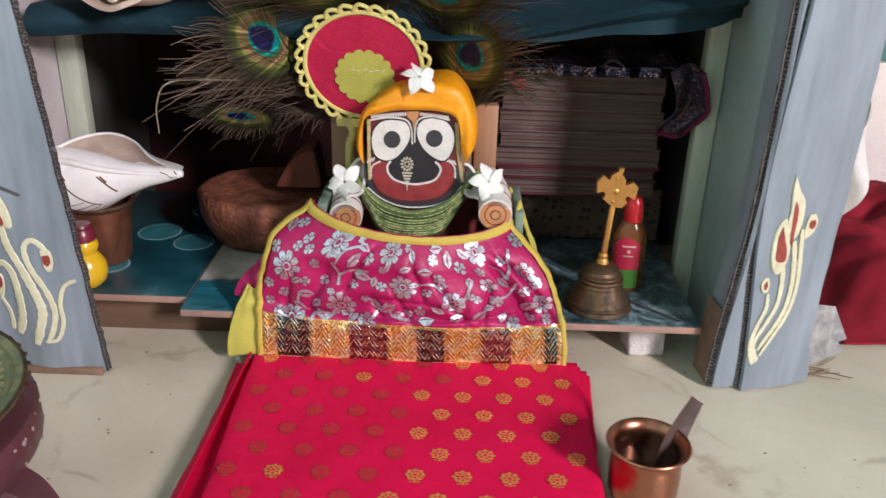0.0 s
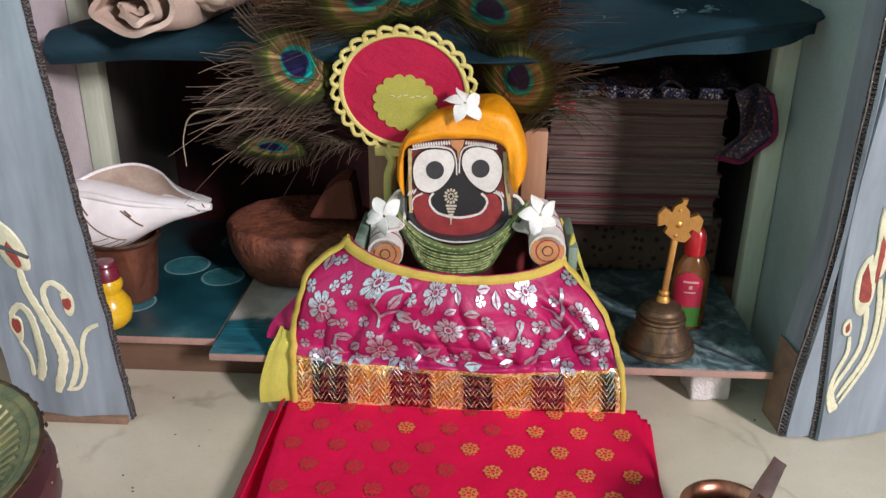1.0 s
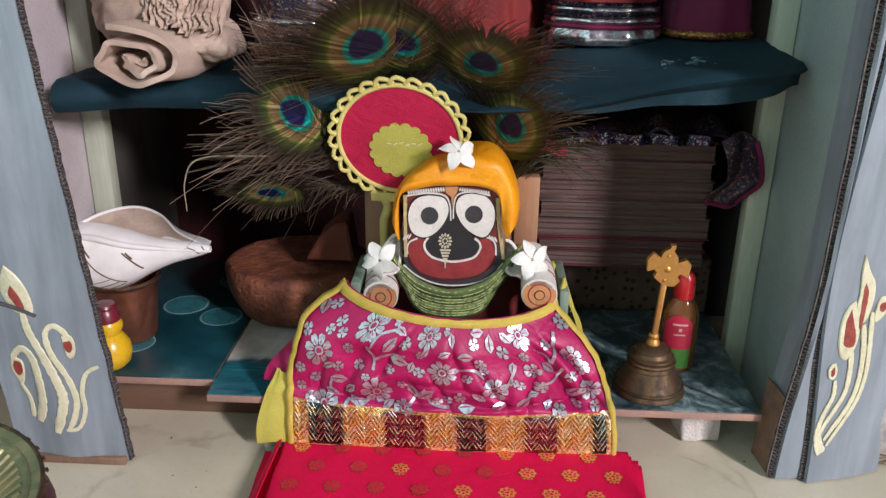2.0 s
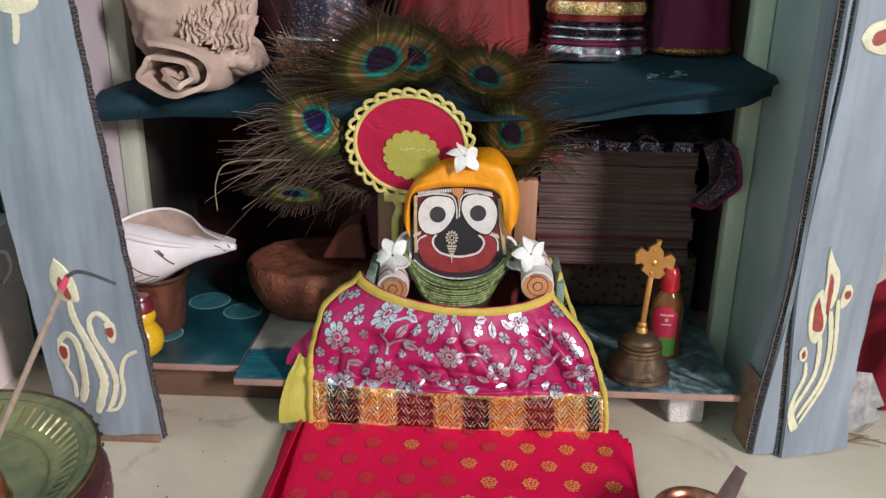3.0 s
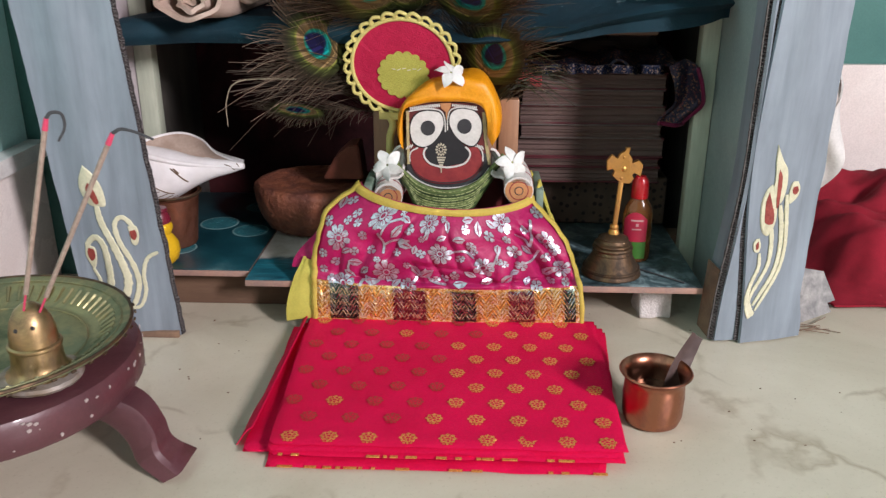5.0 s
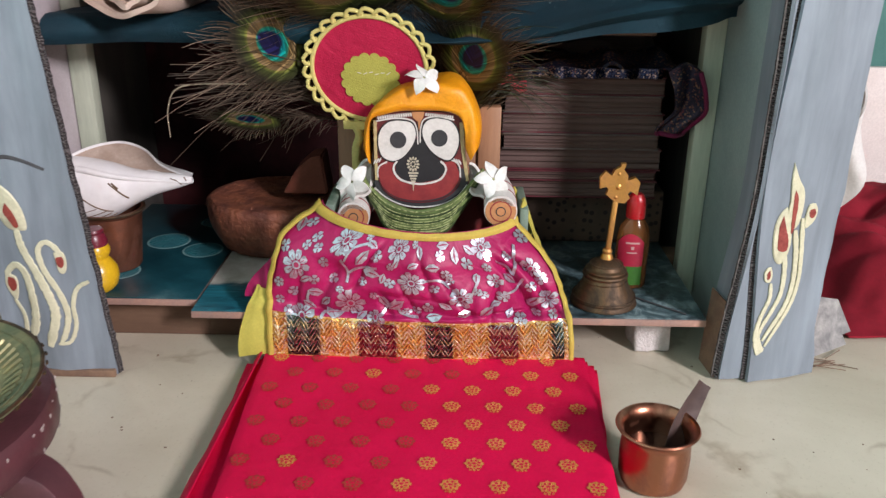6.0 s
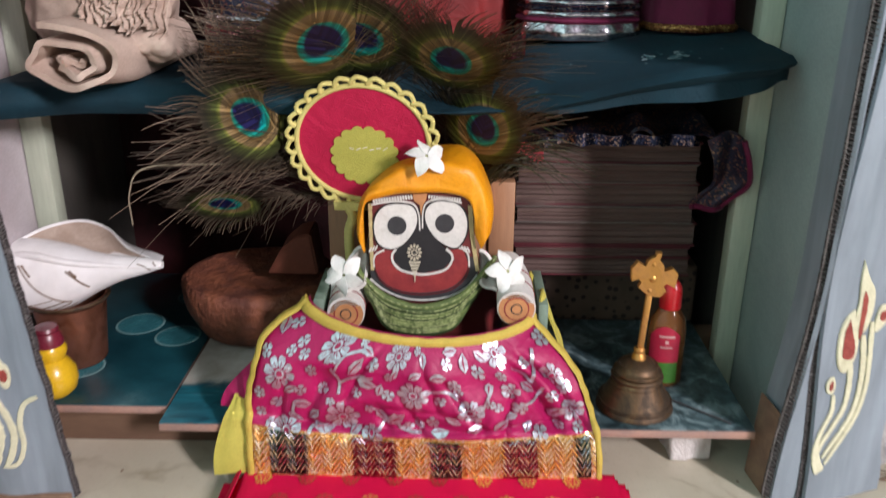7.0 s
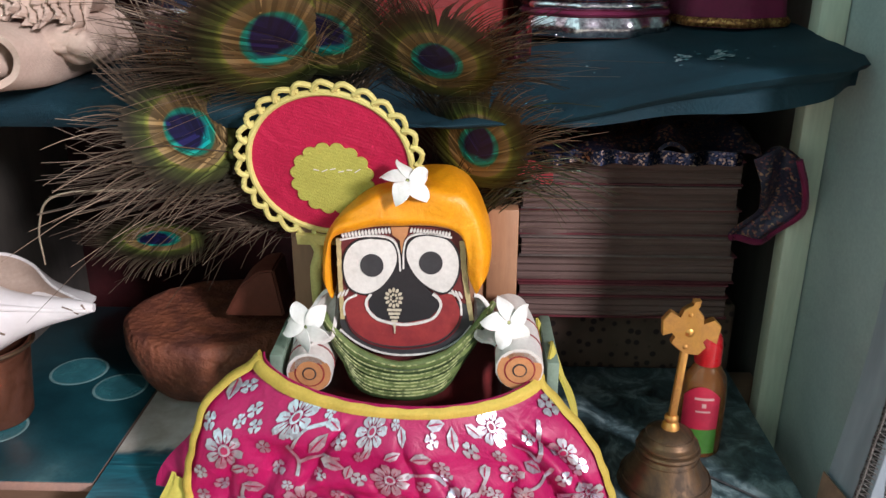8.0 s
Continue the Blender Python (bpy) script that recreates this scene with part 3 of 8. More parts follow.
sheet_box("dado_left", -0.573, -0.56, -3.58, 0.898, 0, 0.168, M_DADO, "pink beige marble wall dado", "dado")
sheet_box("trim_left", -0.573, -0.548, -3.58, 0.898, 0.17, 0.19, M_WHITE, "white marble ledge over the dado", "trim")
sheet_box("wall_return", -0.70, -0.462, 0.902, 1.02, 0, 2.9, M_TEALDARK, "teal wall beside the cabinet, its shadow put into a dark colour", "wall")
sheet_box("wall_back", -0.70, 3.0, 1.22, 1.34, 0, 2.9, M_TEALDARK, "dark green painted back wall", "wall")
sheet_box("dado_back", 0.345, 2.98, 1.205, 1.217, 0, 0.25, M_DADO, "beige marble dado on the back wall", "dado")
sheet_box("wall_front", -0.57, 3.0, -3.7, -3.58, 0, 2.9, M_UNSEEN, "dark grey unseen wall, darkened to cut bounced light", "wall")

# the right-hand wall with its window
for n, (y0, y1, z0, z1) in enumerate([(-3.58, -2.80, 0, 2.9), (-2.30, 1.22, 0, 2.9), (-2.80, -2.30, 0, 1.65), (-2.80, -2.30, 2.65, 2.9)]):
    sheet_box("wall_right_%d" % (n + 1), 2.98, 3.1, y0, y1, z0, z1, M_UNSEEN, "dark grey unseen wall round the window, darkened to cut bounced light", "wall")
window = thing("window_1", (3.03, -2.55, 1.65), "white framed window letting daylight in", "window", kind="structure")
for y0, y1, z0, z1 in [(-2.80, -2.76, 1.65, 2.65), (-2.34, -2.30, 1.65, 2.65), (-2.76, -2.34, 1.65, 1.69), (-2.76, -2.34, 2.61, 2.65), (-2.76, -2.34, 2.135, 2.165)]:
    bm = bmesh.new()
    box(bm, 3.01, 3.05, y0, y1, z0, z1, 0.003)
    part("window_frame", bm, M_WHITE, window)
for z0, z1 in [(1.69, 2.135), (2.165, 2.61)]:
    bm = bmesh.new()
    box(bm, 3.028, 3.033, -2.76, -2.34, z0, z1)
    pane = part("pane", bm, M_PANE, window)
    pane.visible_shadow = False

# ---------------------------------------------------------------- the cabinet that holds the shrine
cabinet = thing("shrine_cabinet", (-0.06, 0.96, 0), "open painted cabinet with pale battens and a dark back", "cabinet")


def board(name, parent, m, x0, x1, y0, y1, z0, z1, r=0.0015, label=""):
    bm = bmesh.new()
    box(bm, x0, x1, y0, y1, z0, z1, r)
    return part(name, bm, m, parent, label)


board("side_panel", cabinet, M_PANEL_L, -0.46, -0.428, 0.775, 1.17, 0, 1.05, label="lilac white side panel")
board("side_panel", cabinet, M_PANEL, 0.304, 0.338, 0.785, 1.17, 0, 1.05, label="pale green side panel")
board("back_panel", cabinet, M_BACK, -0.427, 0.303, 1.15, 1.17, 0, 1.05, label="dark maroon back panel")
board("top_panel", cabinet, M_PANEL, -0.427, 0.303, 0.80, 1.149, 1.03, 1.05)
# thin sheets that make the side panels dark brown behind the battens
board("side_lining", cabinet, M_LINING, -0.4276, -0.4245, 0.9355, 1.148, 0, 1.029, label="thin dark brown sheet over the side panel")
board("side_lining", cabinet, M_LINING, 0.3005, 0.3036, 0.9355, 1.148, 0, 1.029, label="thin dark brown sheet over the side panel")
board("batten", cabinet, M_BATTEN, -0.427, -0.404, 0.915, 0.935, 0, 1.029)
board("batten", cabinet, M_BATTEN, 0.281, 0.303, 0.915, 0.935, 0, 1.029)
board("shelf_board", cabinet, M_WOODBROWN, -0.400, 0.225, 0.905, 1.149, 0.326, 0.3365)
board("plinth", cabinet, M_WOODBROWN, -0.426, -0.20, 0.815, 0.84, 0, 0.05, label="brown plank under the left tile")
board("plinth", cabinet, M_WOODBROWN, -0.426, -0.20, 1.0, 1.03, 0, 0.05)
board("plinth", cabinet, M_WOODBROWN, -0.19, 0.30, 0.96, 0.99, 0, 0.05)

foam = bmesh.new()
box(foam, 0.209, 0.247, 0.795, 0.84, 0, 0.05, 0.004, segs=3)
bmesh.ops.subdivide_edges(foam, edges=foam.edges, cuts=2, use_grid_fill=True)
for v in foam.verts:
    v.co += 0.0050 * Vector((wob(*v.co, 70), wob(*v.co, 81), 0))
setting("foam_block", foam, M_FOAM, "crumbly white foam block propping up the dark tile", "block", (0.226, 0.81, 0), kind="thing")


def floor_tile(name, m, x0, x1, y0, y1, label):
    t = thing(name, (x0, y0, 0.05), label, "tile", "tiles laid as a shelf")
    board("tile_body", t, M_TILEBODY, x0, x1, y0, y1, 0.050, 0.0575, 0.0008)
    glaze = board("glaze", t, m, x0 + 0.0005, x1 - 0.0005, y0 + 0.0005, y1 - 0.0005, 0.0577, 0.0592, 0.0005)
    return glaze


t_left = floor_tile("glazed_tile", M_TEALTILE, -0.425, -0.2655, 0.785, 1.10, "teal glazed wall tile with printed bubbles, laid flat")
t_mid = floor_tile("glazed_tile", M_WAVETILE, -0.264, -0.02, 0.757, 1.06, "sand and teal wave printed wall tile, laid flat")
t_right = floor_tile("glazed_tile", M_GRANITE, -0.018, 0.272, 0.757, 1.06, "dark granite printed wall tile, laid flat")
M_BUBBLE = plain("bubble_print", (0.05, 0.22, 0.25), 0.3, c2=(0.03, 0.15, 0.18), scale=60, relief=0.02)
M_BUBBLERIM = plain("bubble_rim_print", (0.22, 0.42, 0.43), 0.3, scale=60, relief=0.02)
for cx, cy, r in [(-0.351, 0.954, 0.026), (-0.300, 0.926, 0.024), (-0.375, 0.855, 0.022), (-0.395, 0.80, 0.016), (-0.31, 1.03, 0.022)]:
    bm = bmesh.new()
    lathe(bm, [(0, 0.05935), (r * 0.93, 0.05935), (r, 0.0592)], (cx, cy, 0), 32)
    part("printed_bubble", bm, M_BUBBLE, t_left)
    bm = bmesh.new()
    lathe(bm, [(r * 0.93, 0.0594), (r * 0.99, 0.0595), (r * 1.03, 0.0592)], (cx, cy, 0), 32)
    part("bubble_rim", bm, M_BUBBLERIM, t_left)


# ---------------------------------------------------------------- painted cardboard posts
post_l = thing("cardboard_post", (-0.386, 0.722, 0), "grey-blue painted corrugated cardboard post with cream swirls", "post", "shrine posts")


def left_face(u, v):
    z = 0.0015 + 0.80 * v
    x = (-0.438 + 0.104 * u) - 0.083 * z + 0.0012 * wob(u * 3, z * 40, 1)
    y = 0.720 + 0.0018 * math.sin(u * 9 + 2 * z) + 0.003 * wob(u * 2.5, z * 5, 3) + 0.002 * smooth(0.9, 1, u)
    return (x, y, z)


bm = bmesh.new()
shell(bm, left_face, 26, 60, -0.0045)
part("front_board", bm, M_CARD, post_l)
bm = bmesh.new()
shell(bm, lambda u, v: (left_face(1, v)[0] + 0.0012 + 0.0022 * u + 0.0016 * wob(v * 120, u, 2), left_face(1, v)[1] + 0.001 + 0.006 * u, 0.002 + 0.797 * v), 2, 150, -0.002)
part("torn_edge", bm, M_CORR, post_l, "torn corrugated edge")
bm = bmesh.new()
ribs = []
for i in range(400):
    p = left_face(1, i / 399)
    ribs.append(Vector((p[0] + 0.0020 + (0.0013 if i % 2 else -0.0013) * (1 + 0.6 * wob(i * 0.21, 3)), p[1] + (0.0005 if i % 2 else 0.0040), p[2] + 0.0008 * wob(i * 0.7, 8))))
tube(bm, ribs, 0.00055, 4)
part("corrugation", bm, M_CARDEDGE, post_l, "bare grey corrugated flutes")
bm = bmesh.new()
shell(bm, lambda u, v: (left_face(0, v)[0] + 0.002, 0.7265 + 0.045 * u, 0.001 + 0.79 * v), 3, 20, -0.004)
part("side_flap", bm, M_CARDRAW, post_l)
bm = bmesh.new()
box(bm, -0.4375, -0.3355, 0.7175, 0.7265, 0.0, 0.008, 0.001)
part("bare_foot", bm, M_CARDRAW, post_l, "bare brown lower edge")

post_r = thing("cardboard_post", (0.34, 0.745, 0), "grey-blue painted folded cardboard post, split down the front", "post", "shrine posts")


def right_face(u, v):
    z = 0.0015 + 0.80 * v
    left = 0.313 - 0.014 * smooth(0, 0.22, z) + 0.008 * smooth(0.22, 0.42, z)
    right = 0.388 - 0.006 * smooth(0, 0.06, z) + 0.004 * z + 0.0025 * wob(z * 22, 5)
    y = 0.730 + 0.022 * u + 0.0022 * math.sin(u * 7 + 3 * z) + 0.003 * wob(u * 2, z * 5, 9)
    return (left + (right - left) * u, y - 0.006 * smooth(0, 0.4, z), z)


bm = bmesh.new()
shell(bm, right_face, 22, 60, -0.004)
part("front_board", bm, M_CARD, post_r)


def split_strip(u, v):
    z = 0.003 + 0.60 * v
    a = 0.2845 + 0.0135 * smooth(0, 0.22, z) + 0.002 * z
    b = right_face(0, v * 0.75)[0] - 0.0036
    b = max(b, a + 0.003)
    return (a + (b - a) * u, 0.7325 + 0.004 * u - 0.006 * smooth(0, 0.4, z) + 0.001 * wob(u * 4, z * 20), z)


bm = bmesh.new()
shell(bm, split_strip, 5, 50, -0.0035)
part("split_strip", bm, M_CARD, post_r)
bm = bmesh.new()
shell(bm, lambda u, v: (right_face(0, v)[0] - 0.0060 + 0.0075 * u + 0.0008 * wob(v * 90, 2), right_face(0, v)[1] + 0.0045, 0.003 + 0.79 * v), 2, 120, -0.001)
part("dark_split", bm, M_CORR, post_r, "dark torn core in the split")
bm = bmesh.new()
shell(bm, lambda u, v: (split_strip(0, v)[0] - 0.0065 + 0.0063 * u + 0.0010 * wob(v * 130, 4), 0.7405 - 0.004 * u - 0.006 * smooth(0, 0.4, 0.6 * v), 0.004 + 0.598 * v), 2, 150, -0.002)
part("torn_edge", bm, M_CORR, post_r, "torn corrugated edge")
bm = bmesh.new()
ribs = []
for i in range(300):
    v = i / 299
    p = split_strip(0, v)
    ribs.append(Vector((p[0] - 0.0030 + (0.0026 if i % 2 else -0.0026) * (1 + 0.5 * wob(i * 0.21, 3)), p[1] + 0.0012 + (0.0 if i % 2 else 0.0035), p[2] + 0.0008 * wob(i * 0.7, 8))))
tube(bm, ribs, 0.00062, 4)
part("corrugation", bm, M_CARDEDGE, post_r, "bare grey corrugated flutes")
bm = bmesh.new()
tube(bm, [Vector(split_strip(0, i / 60)) + Vector((-0.0062 + 0.0007 * wob(i * 0.4, 2), 0.0050, 0)) for i in range(61)], 0.0008, 5)
part("liner_edge", bm, M_CARDEDGE, post_r)
bm = bmesh.new()
shell(bm, lambda u, v: (0.2835 + 0.0165 * smooth(0, 0.22, 0.8 * v) - 0.004 * u + 0.003 * v, 0.7385 + 0.042 * u, 0.001 + 0.8 * v), 4, 30, 0.004)
part("inner_flap", bm, M_CARD, post_r)
bm = bmesh.new()
shell(bm, lambda u, v: (0.2815 - 0.004 * u + 0.004 * v, 0.7395 + 0.040 * u, 0.0008 + 0.085 * v + 0.02 * v * wob(u * 4, 1)), 4, 4, -0.0012)
part("bare_patch", bm, M_CARDRAW, post_r, "bare brown corner where paint wore off")
bm = bmesh.new()
shell(bm, lambda u, v: (right_face(1, v)[0] + 0.0006, right_face(1, v)[1] + 0.004 + 0.05 * u, 0.001 + 0.78 * v), 3, 20, -0.004)
part("outer_flap", bm, M_CARDRAW, post_r)


def on_face(fn, x, z, d):
    """The point of a board's face at x and height z, d in front of it."""
    v = (z - 0.0015) / 0.80
    a, b = fn(0, v)[0], fn(1, v)[0]
    p = fn(min(max((x - a) / (b - a), 0), 1), v)
    return (x, p[1] - 0.0006 - d, z)


def paint(parent, fn, name, outline, m, d=0.0009):
    """A closed patch of paint on a board."""
    bm = bmesh.new()
    cx, cz = sum(p[0] for p in outline) / len(outline), sum(p[1] for p in outline) / len(outline)
    mid = bm.verts.new(on_face(fn, cx, cz, d * 1.2))
    rim = [bm.verts.new(on_face(fn, cx + (x - cx) * 0.88, cz + (z - cz) * 0.92, d)) for x, z in outline]
    low = [bm.verts.new(on_face(fn, x, z, 0.0)) for x, z in outline]
    n = len(rim)
    for q in range(n):
        bm.faces.new((mid, rim[q], rim[(q + 1) % n]))
        bm.faces.new((rim[q], low[q], low[(q + 1) % n], rim[(q + 1) % n]))
    part(name, bm, m, parent)


def brush(parent, fn, pts, w0, w1, n, m, d=0.0009):
    """One brush stroke on a board: a strip of paint, a little thicker along its middle."""
    bm = bmesh.new()
    line = spline([(x, z, 0) for x, z in pts], n)
    rows = []
    for k, p in enumerate(line):
        t = (line[min(k + 1, n - 1)] - line[max(k - 1, 0)]).normalized()
        w = 0.5 * (w0 + (w1 - w0) * k / (n - 1)) * (1 + 0.10 * math.sin(k * 2.3) + 0.12 * wob(k * 0.6, pts[0][0] * 50))
        w *= 0.6 + 0.4 * min(k, n - 1 - k, 2) / 2
        rows.append([bm.verts.new(on_face(fn, p.x - t.y * w * a, p.y + t.x * w * a, h)) for a, h in ((-1, 0.0), (-0.8, d), (0, d * 1.3), (0.8, d), (1, 0.0))])
    for a, b in zip(rows, rows[1:]):
        for q in range(4):
            bm.faces.new((a[q], a[q + 1], b[q + 1], b[q]))
    part("swirl", bm, m, parent)


for pts, w0, w1 in [
        ([(0.3302, 0.1427), (0.3333, 0.1197), (0.3329, 0.0980), (0.3259, 0.0789), (0.3168, 0.0573), (0.3176, 0.0347)], 0.0063, 0.0051),
        ([(0.3364, 0.1675), (0.3422, 0.1381), (0.3439, 0.1076), (0.3388, 0.0823), (0.3218, 0.0482)], 0.0068, 0.0057),
        ([(0.3421, 0.1791), (0.3480, 0.1382), (0.3497, 0.1108), (0.3443, 0.0825), (0.3253, 0.0416)], 0.0063, 0.0051),
        ([(0.3209, 0.1121), (0.3222, 0.0947), (0.3158, 0.0742), (0.3134, 0.0546), (0.3191, 0.0328)], 0.0046, 0.0074),
        ([(0.3137, 0.0559), (0.3178, 0.0428), (0.3221, 0.0348)], 0.0091, 0.0114)]:
    brush(post_r, right_face, pts, w0 * 0.86, w1 * 0.86, 30, M_CREAM)
for outline in [[(0.3232, 0.2352), (0.3315, 0.2181), (0.3384, 0.2072), (0.3407, 0.1905), (0.3385, 0.1722), (0.3312, 0.1674), (0.3256, 0.1817), (0.3256, 0.1986), (0.3234, 0.2179)], [(0.3241, 0.1913), (0.3310, 0.1732), (0.3342, 0.1558), (0.3326, 0.1409), (0.3271, 0.1318), (0.3203, 0.1365), (0.3161, 0.1495), (0.3146, 0.1700), (0.3183, 0.1844)], [(0.3534, 0.1930), (0.3573, 0.1851), (0.3555, 0.1748), (0.3473, 0.1677), (0.3444, 0.1734), (0.3447, 0.1860), (0.3473, 0.1928)], [(0.3186, 0.1292), (0.3214, 0.1207), (0.3197, 0.1127), (0.3140, 0.1144), (0.3118, 0.1230), (0.3145, 0.1285)]]:
    paint(post_r, right_face, "bud_outline", ring(outline, 30), M_CREAM, 0.0011)
for outline in [[(0.3288, 0.2098), (0.3333, 0.2004), (0.3348, 0.1818), (0.3339, 0.1645), (0.3318, 0.1645), (0.3297, 0.1817), (0.3283, 0.2003)], [(0.3214, 0.1844), (0.3276, 0.1673), (0.3316, 0.1557), (0.3307, 0.1451), (0.3221, 0.1461), (0.3194, 0.1567), (0.3187, 0.1729)], [(0.3534, 0.1884), (0.3557, 0.1828), (0.3527, 0.1782), (0.3481, 0.1804), (0.3477, 0.1866)], [(0.3175, 0.1268), (0.3189, 0.1195), (0.3165, 0.1157), (0.3147, 0.1218)]]:
    paint(post_r, right_face, "bud", [(x + 0.0006 * wob(x, z, 0, 900), z + 0.0006 * wob(z, x, 3, 900)) for x, z in ring(outline, 26)], M_BLOOD, 0.0016)
for outline in [[(0.3145, 0.4249), (0.3210, 0.4362), (0.3367, 0.4404), (0.3487, 0.4305), (0.3487, 0.4162), (0.3366, 0.4109), (0.3224, 0.4148)], [(0.3552, 0.4229), (0.3580, 0.4306), (0.3744, 0.4308), (0.3835, 0.4233), (0.3777, 0.4130), (0.3634, 0.4123)], [(0.3414, 0.4430), (0.3438, 0.4580), (0.3586, 0.4606), (0.3670, 0.4483), (0.3581, 0.4357)]]:
    paint(post_r, right_face, "petal_outline", ring(outline, 26), M_CREAM, 0.0011)
for outline in [[(0.3231, 0.4230), (0.3261, 0.4302), (0.3369, 0.4334), (0.3412, 0.4263), (0.3350, 0.4201), (0.3275, 0.4185)], [(0.3603, 0.4204), (0.3647, 0.4276), (0.3775, 0.4278), (0.3767, 0.4186)]]:
    paint(post_r, right_face, "petal_heart", ring(outline, 26), M_BLOOD, 0.0016)
brush(post_r, right_face, [(0.3537, 0.4456), (0.3543, 0.4280), (0.3530, 0.4152), (0.3560, 0.4039)], 0.0050, 0.0034, 16, M_BLOOD, 0.0020)
for pts, w0, w1 in [
        ([(-0.4092, 0.1608), (-0.4067, 0.1419), (-0.3969, 0.1157), (-0.3883, 0.0889), (-0.3857, 0.0684), (-0.3961, 0.0350)], 0.0076, 0.0107),
        ([(-0.4267, 0.1047), (-0.4272, 0.1147), (-0.4166, 0.1231), (-0.4079, 0.1133), (-0.4052, 0.0849), (-0.4066, 0.0642), (-0.4128, 0.0457)], 0.0063, 0.0107),
        ([(-0.3708, 0.1199), (-0.3749, 0.1383), (-0.3843, 0.1472), (-0.3921, 0.1391), (-0.3896, 0.1193), (-0.3788, 0.0940), (-0.3739, 0.0709), (-0.3781, 0.0512), (-0.3839, 0.0397)], 0.0057, 0.0063),
        ([(-0.3486, 0.1058), (-0.3621, 0.0973), (-0.3679, 0.0793), (-0.3677, 0.0586), (-0.3748, 0.0408), (-0.3867, 0.0382)], 0.0050, 0.0044),
        ([(-0.4254, 0.0856), (-0.4187, 0.0693), (-0.4187, 0.0498)], 0.0038, 0.0057)]:
    brush(post_l, left_face, pts, w0 * 0.92, w1 * 0.92, 40, M_CREAM)
for outline in [[(-0.4183, 0.2063), (-0.4081, 0.1966), (-0.4004, 0.1809), (-0.3985, 0.1617), (-0.4068, 0.1595), (-0.4177, 0.1618), (-0.4256, 0.1758), (-0.4255, 0.1898)], [(-0.4306, 0.1126), (-0.4196, 0.1103), (-0.4187, 0.0981), (-0.4231, 0.0844), (-0.4285, 0.0910), (-0.4322, 0.1011)], [(-0.3788, 0.1362), (-0.3701, 0.1365), (-0.3677, 0.1253), (-0.3708, 0.1145), (-0.3762, 0.1164)], [(-0.4352, 0.4467), (-0.4151, 0.4521), (-0.3965, 0.4472), (-0.4006, 0.4379), (-0.4123, 0.4336), (-0.4287, 0.4354)]]:
    paint(post_l, left_face, "bud_outline", ring(outline, 28), M_CREAM, 0.0011)
brush(post_l, left_face, [(-0.4170, 0.4392), (-0.4177, 0.4236), (-0.4206, 0.4082)], 0.0075, 0.0062, 14, M_CREAM)
for outline in [[(-0.4153, 0.1882), (-0.4092, 0.1788), (-0.4049, 0.1648), (-0.4090, 0.1621), (-0.4141, 0.1697), (-0.4191, 0.1785)], [(-0.4278, 0.1100), (-0.4199, 0.1083), (-0.4200, 0.0981), (-0.4256, 0.0938), (-0.4296, 0.1019)], [(-0.3769, 0.1316), (-0.3706, 0.1318), (-0.3697, 0.1239), (-0.3733, 0.1198), (-0.3770, 0.1250)]]:
    paint(post_l, left_face, "bud", [(x + 0.0006 * wob(x, z, 0, 900), z + 0.0006 * wob(z, x, 3, 900)) for x, z in ring(outline, 26)], M_BLOOD, 0.0016)


# ---------------------------------------------------------------- the painted statue, one plain mesh
HX = -0.0275                        # the head's middle


def head_outline(grow=0.0):
    """The head from the front: sides that widen downwards, a broad round chin."""
    pts = [(-0.0445 - grow, 0.259 + grow), (-0.0460 - grow, 0.215)]
    for i in range(19):
        a = math.pi + math.pi * i / 18
        pts.append(((0.0478 + grow) * math.cos(a), 0.188 + (0.0262 + grow) * math.sin(a)))
    pts += [(0.0460 + grow, 0.215), (0.0445 + grow, 0.259 + grow)]
    return pts


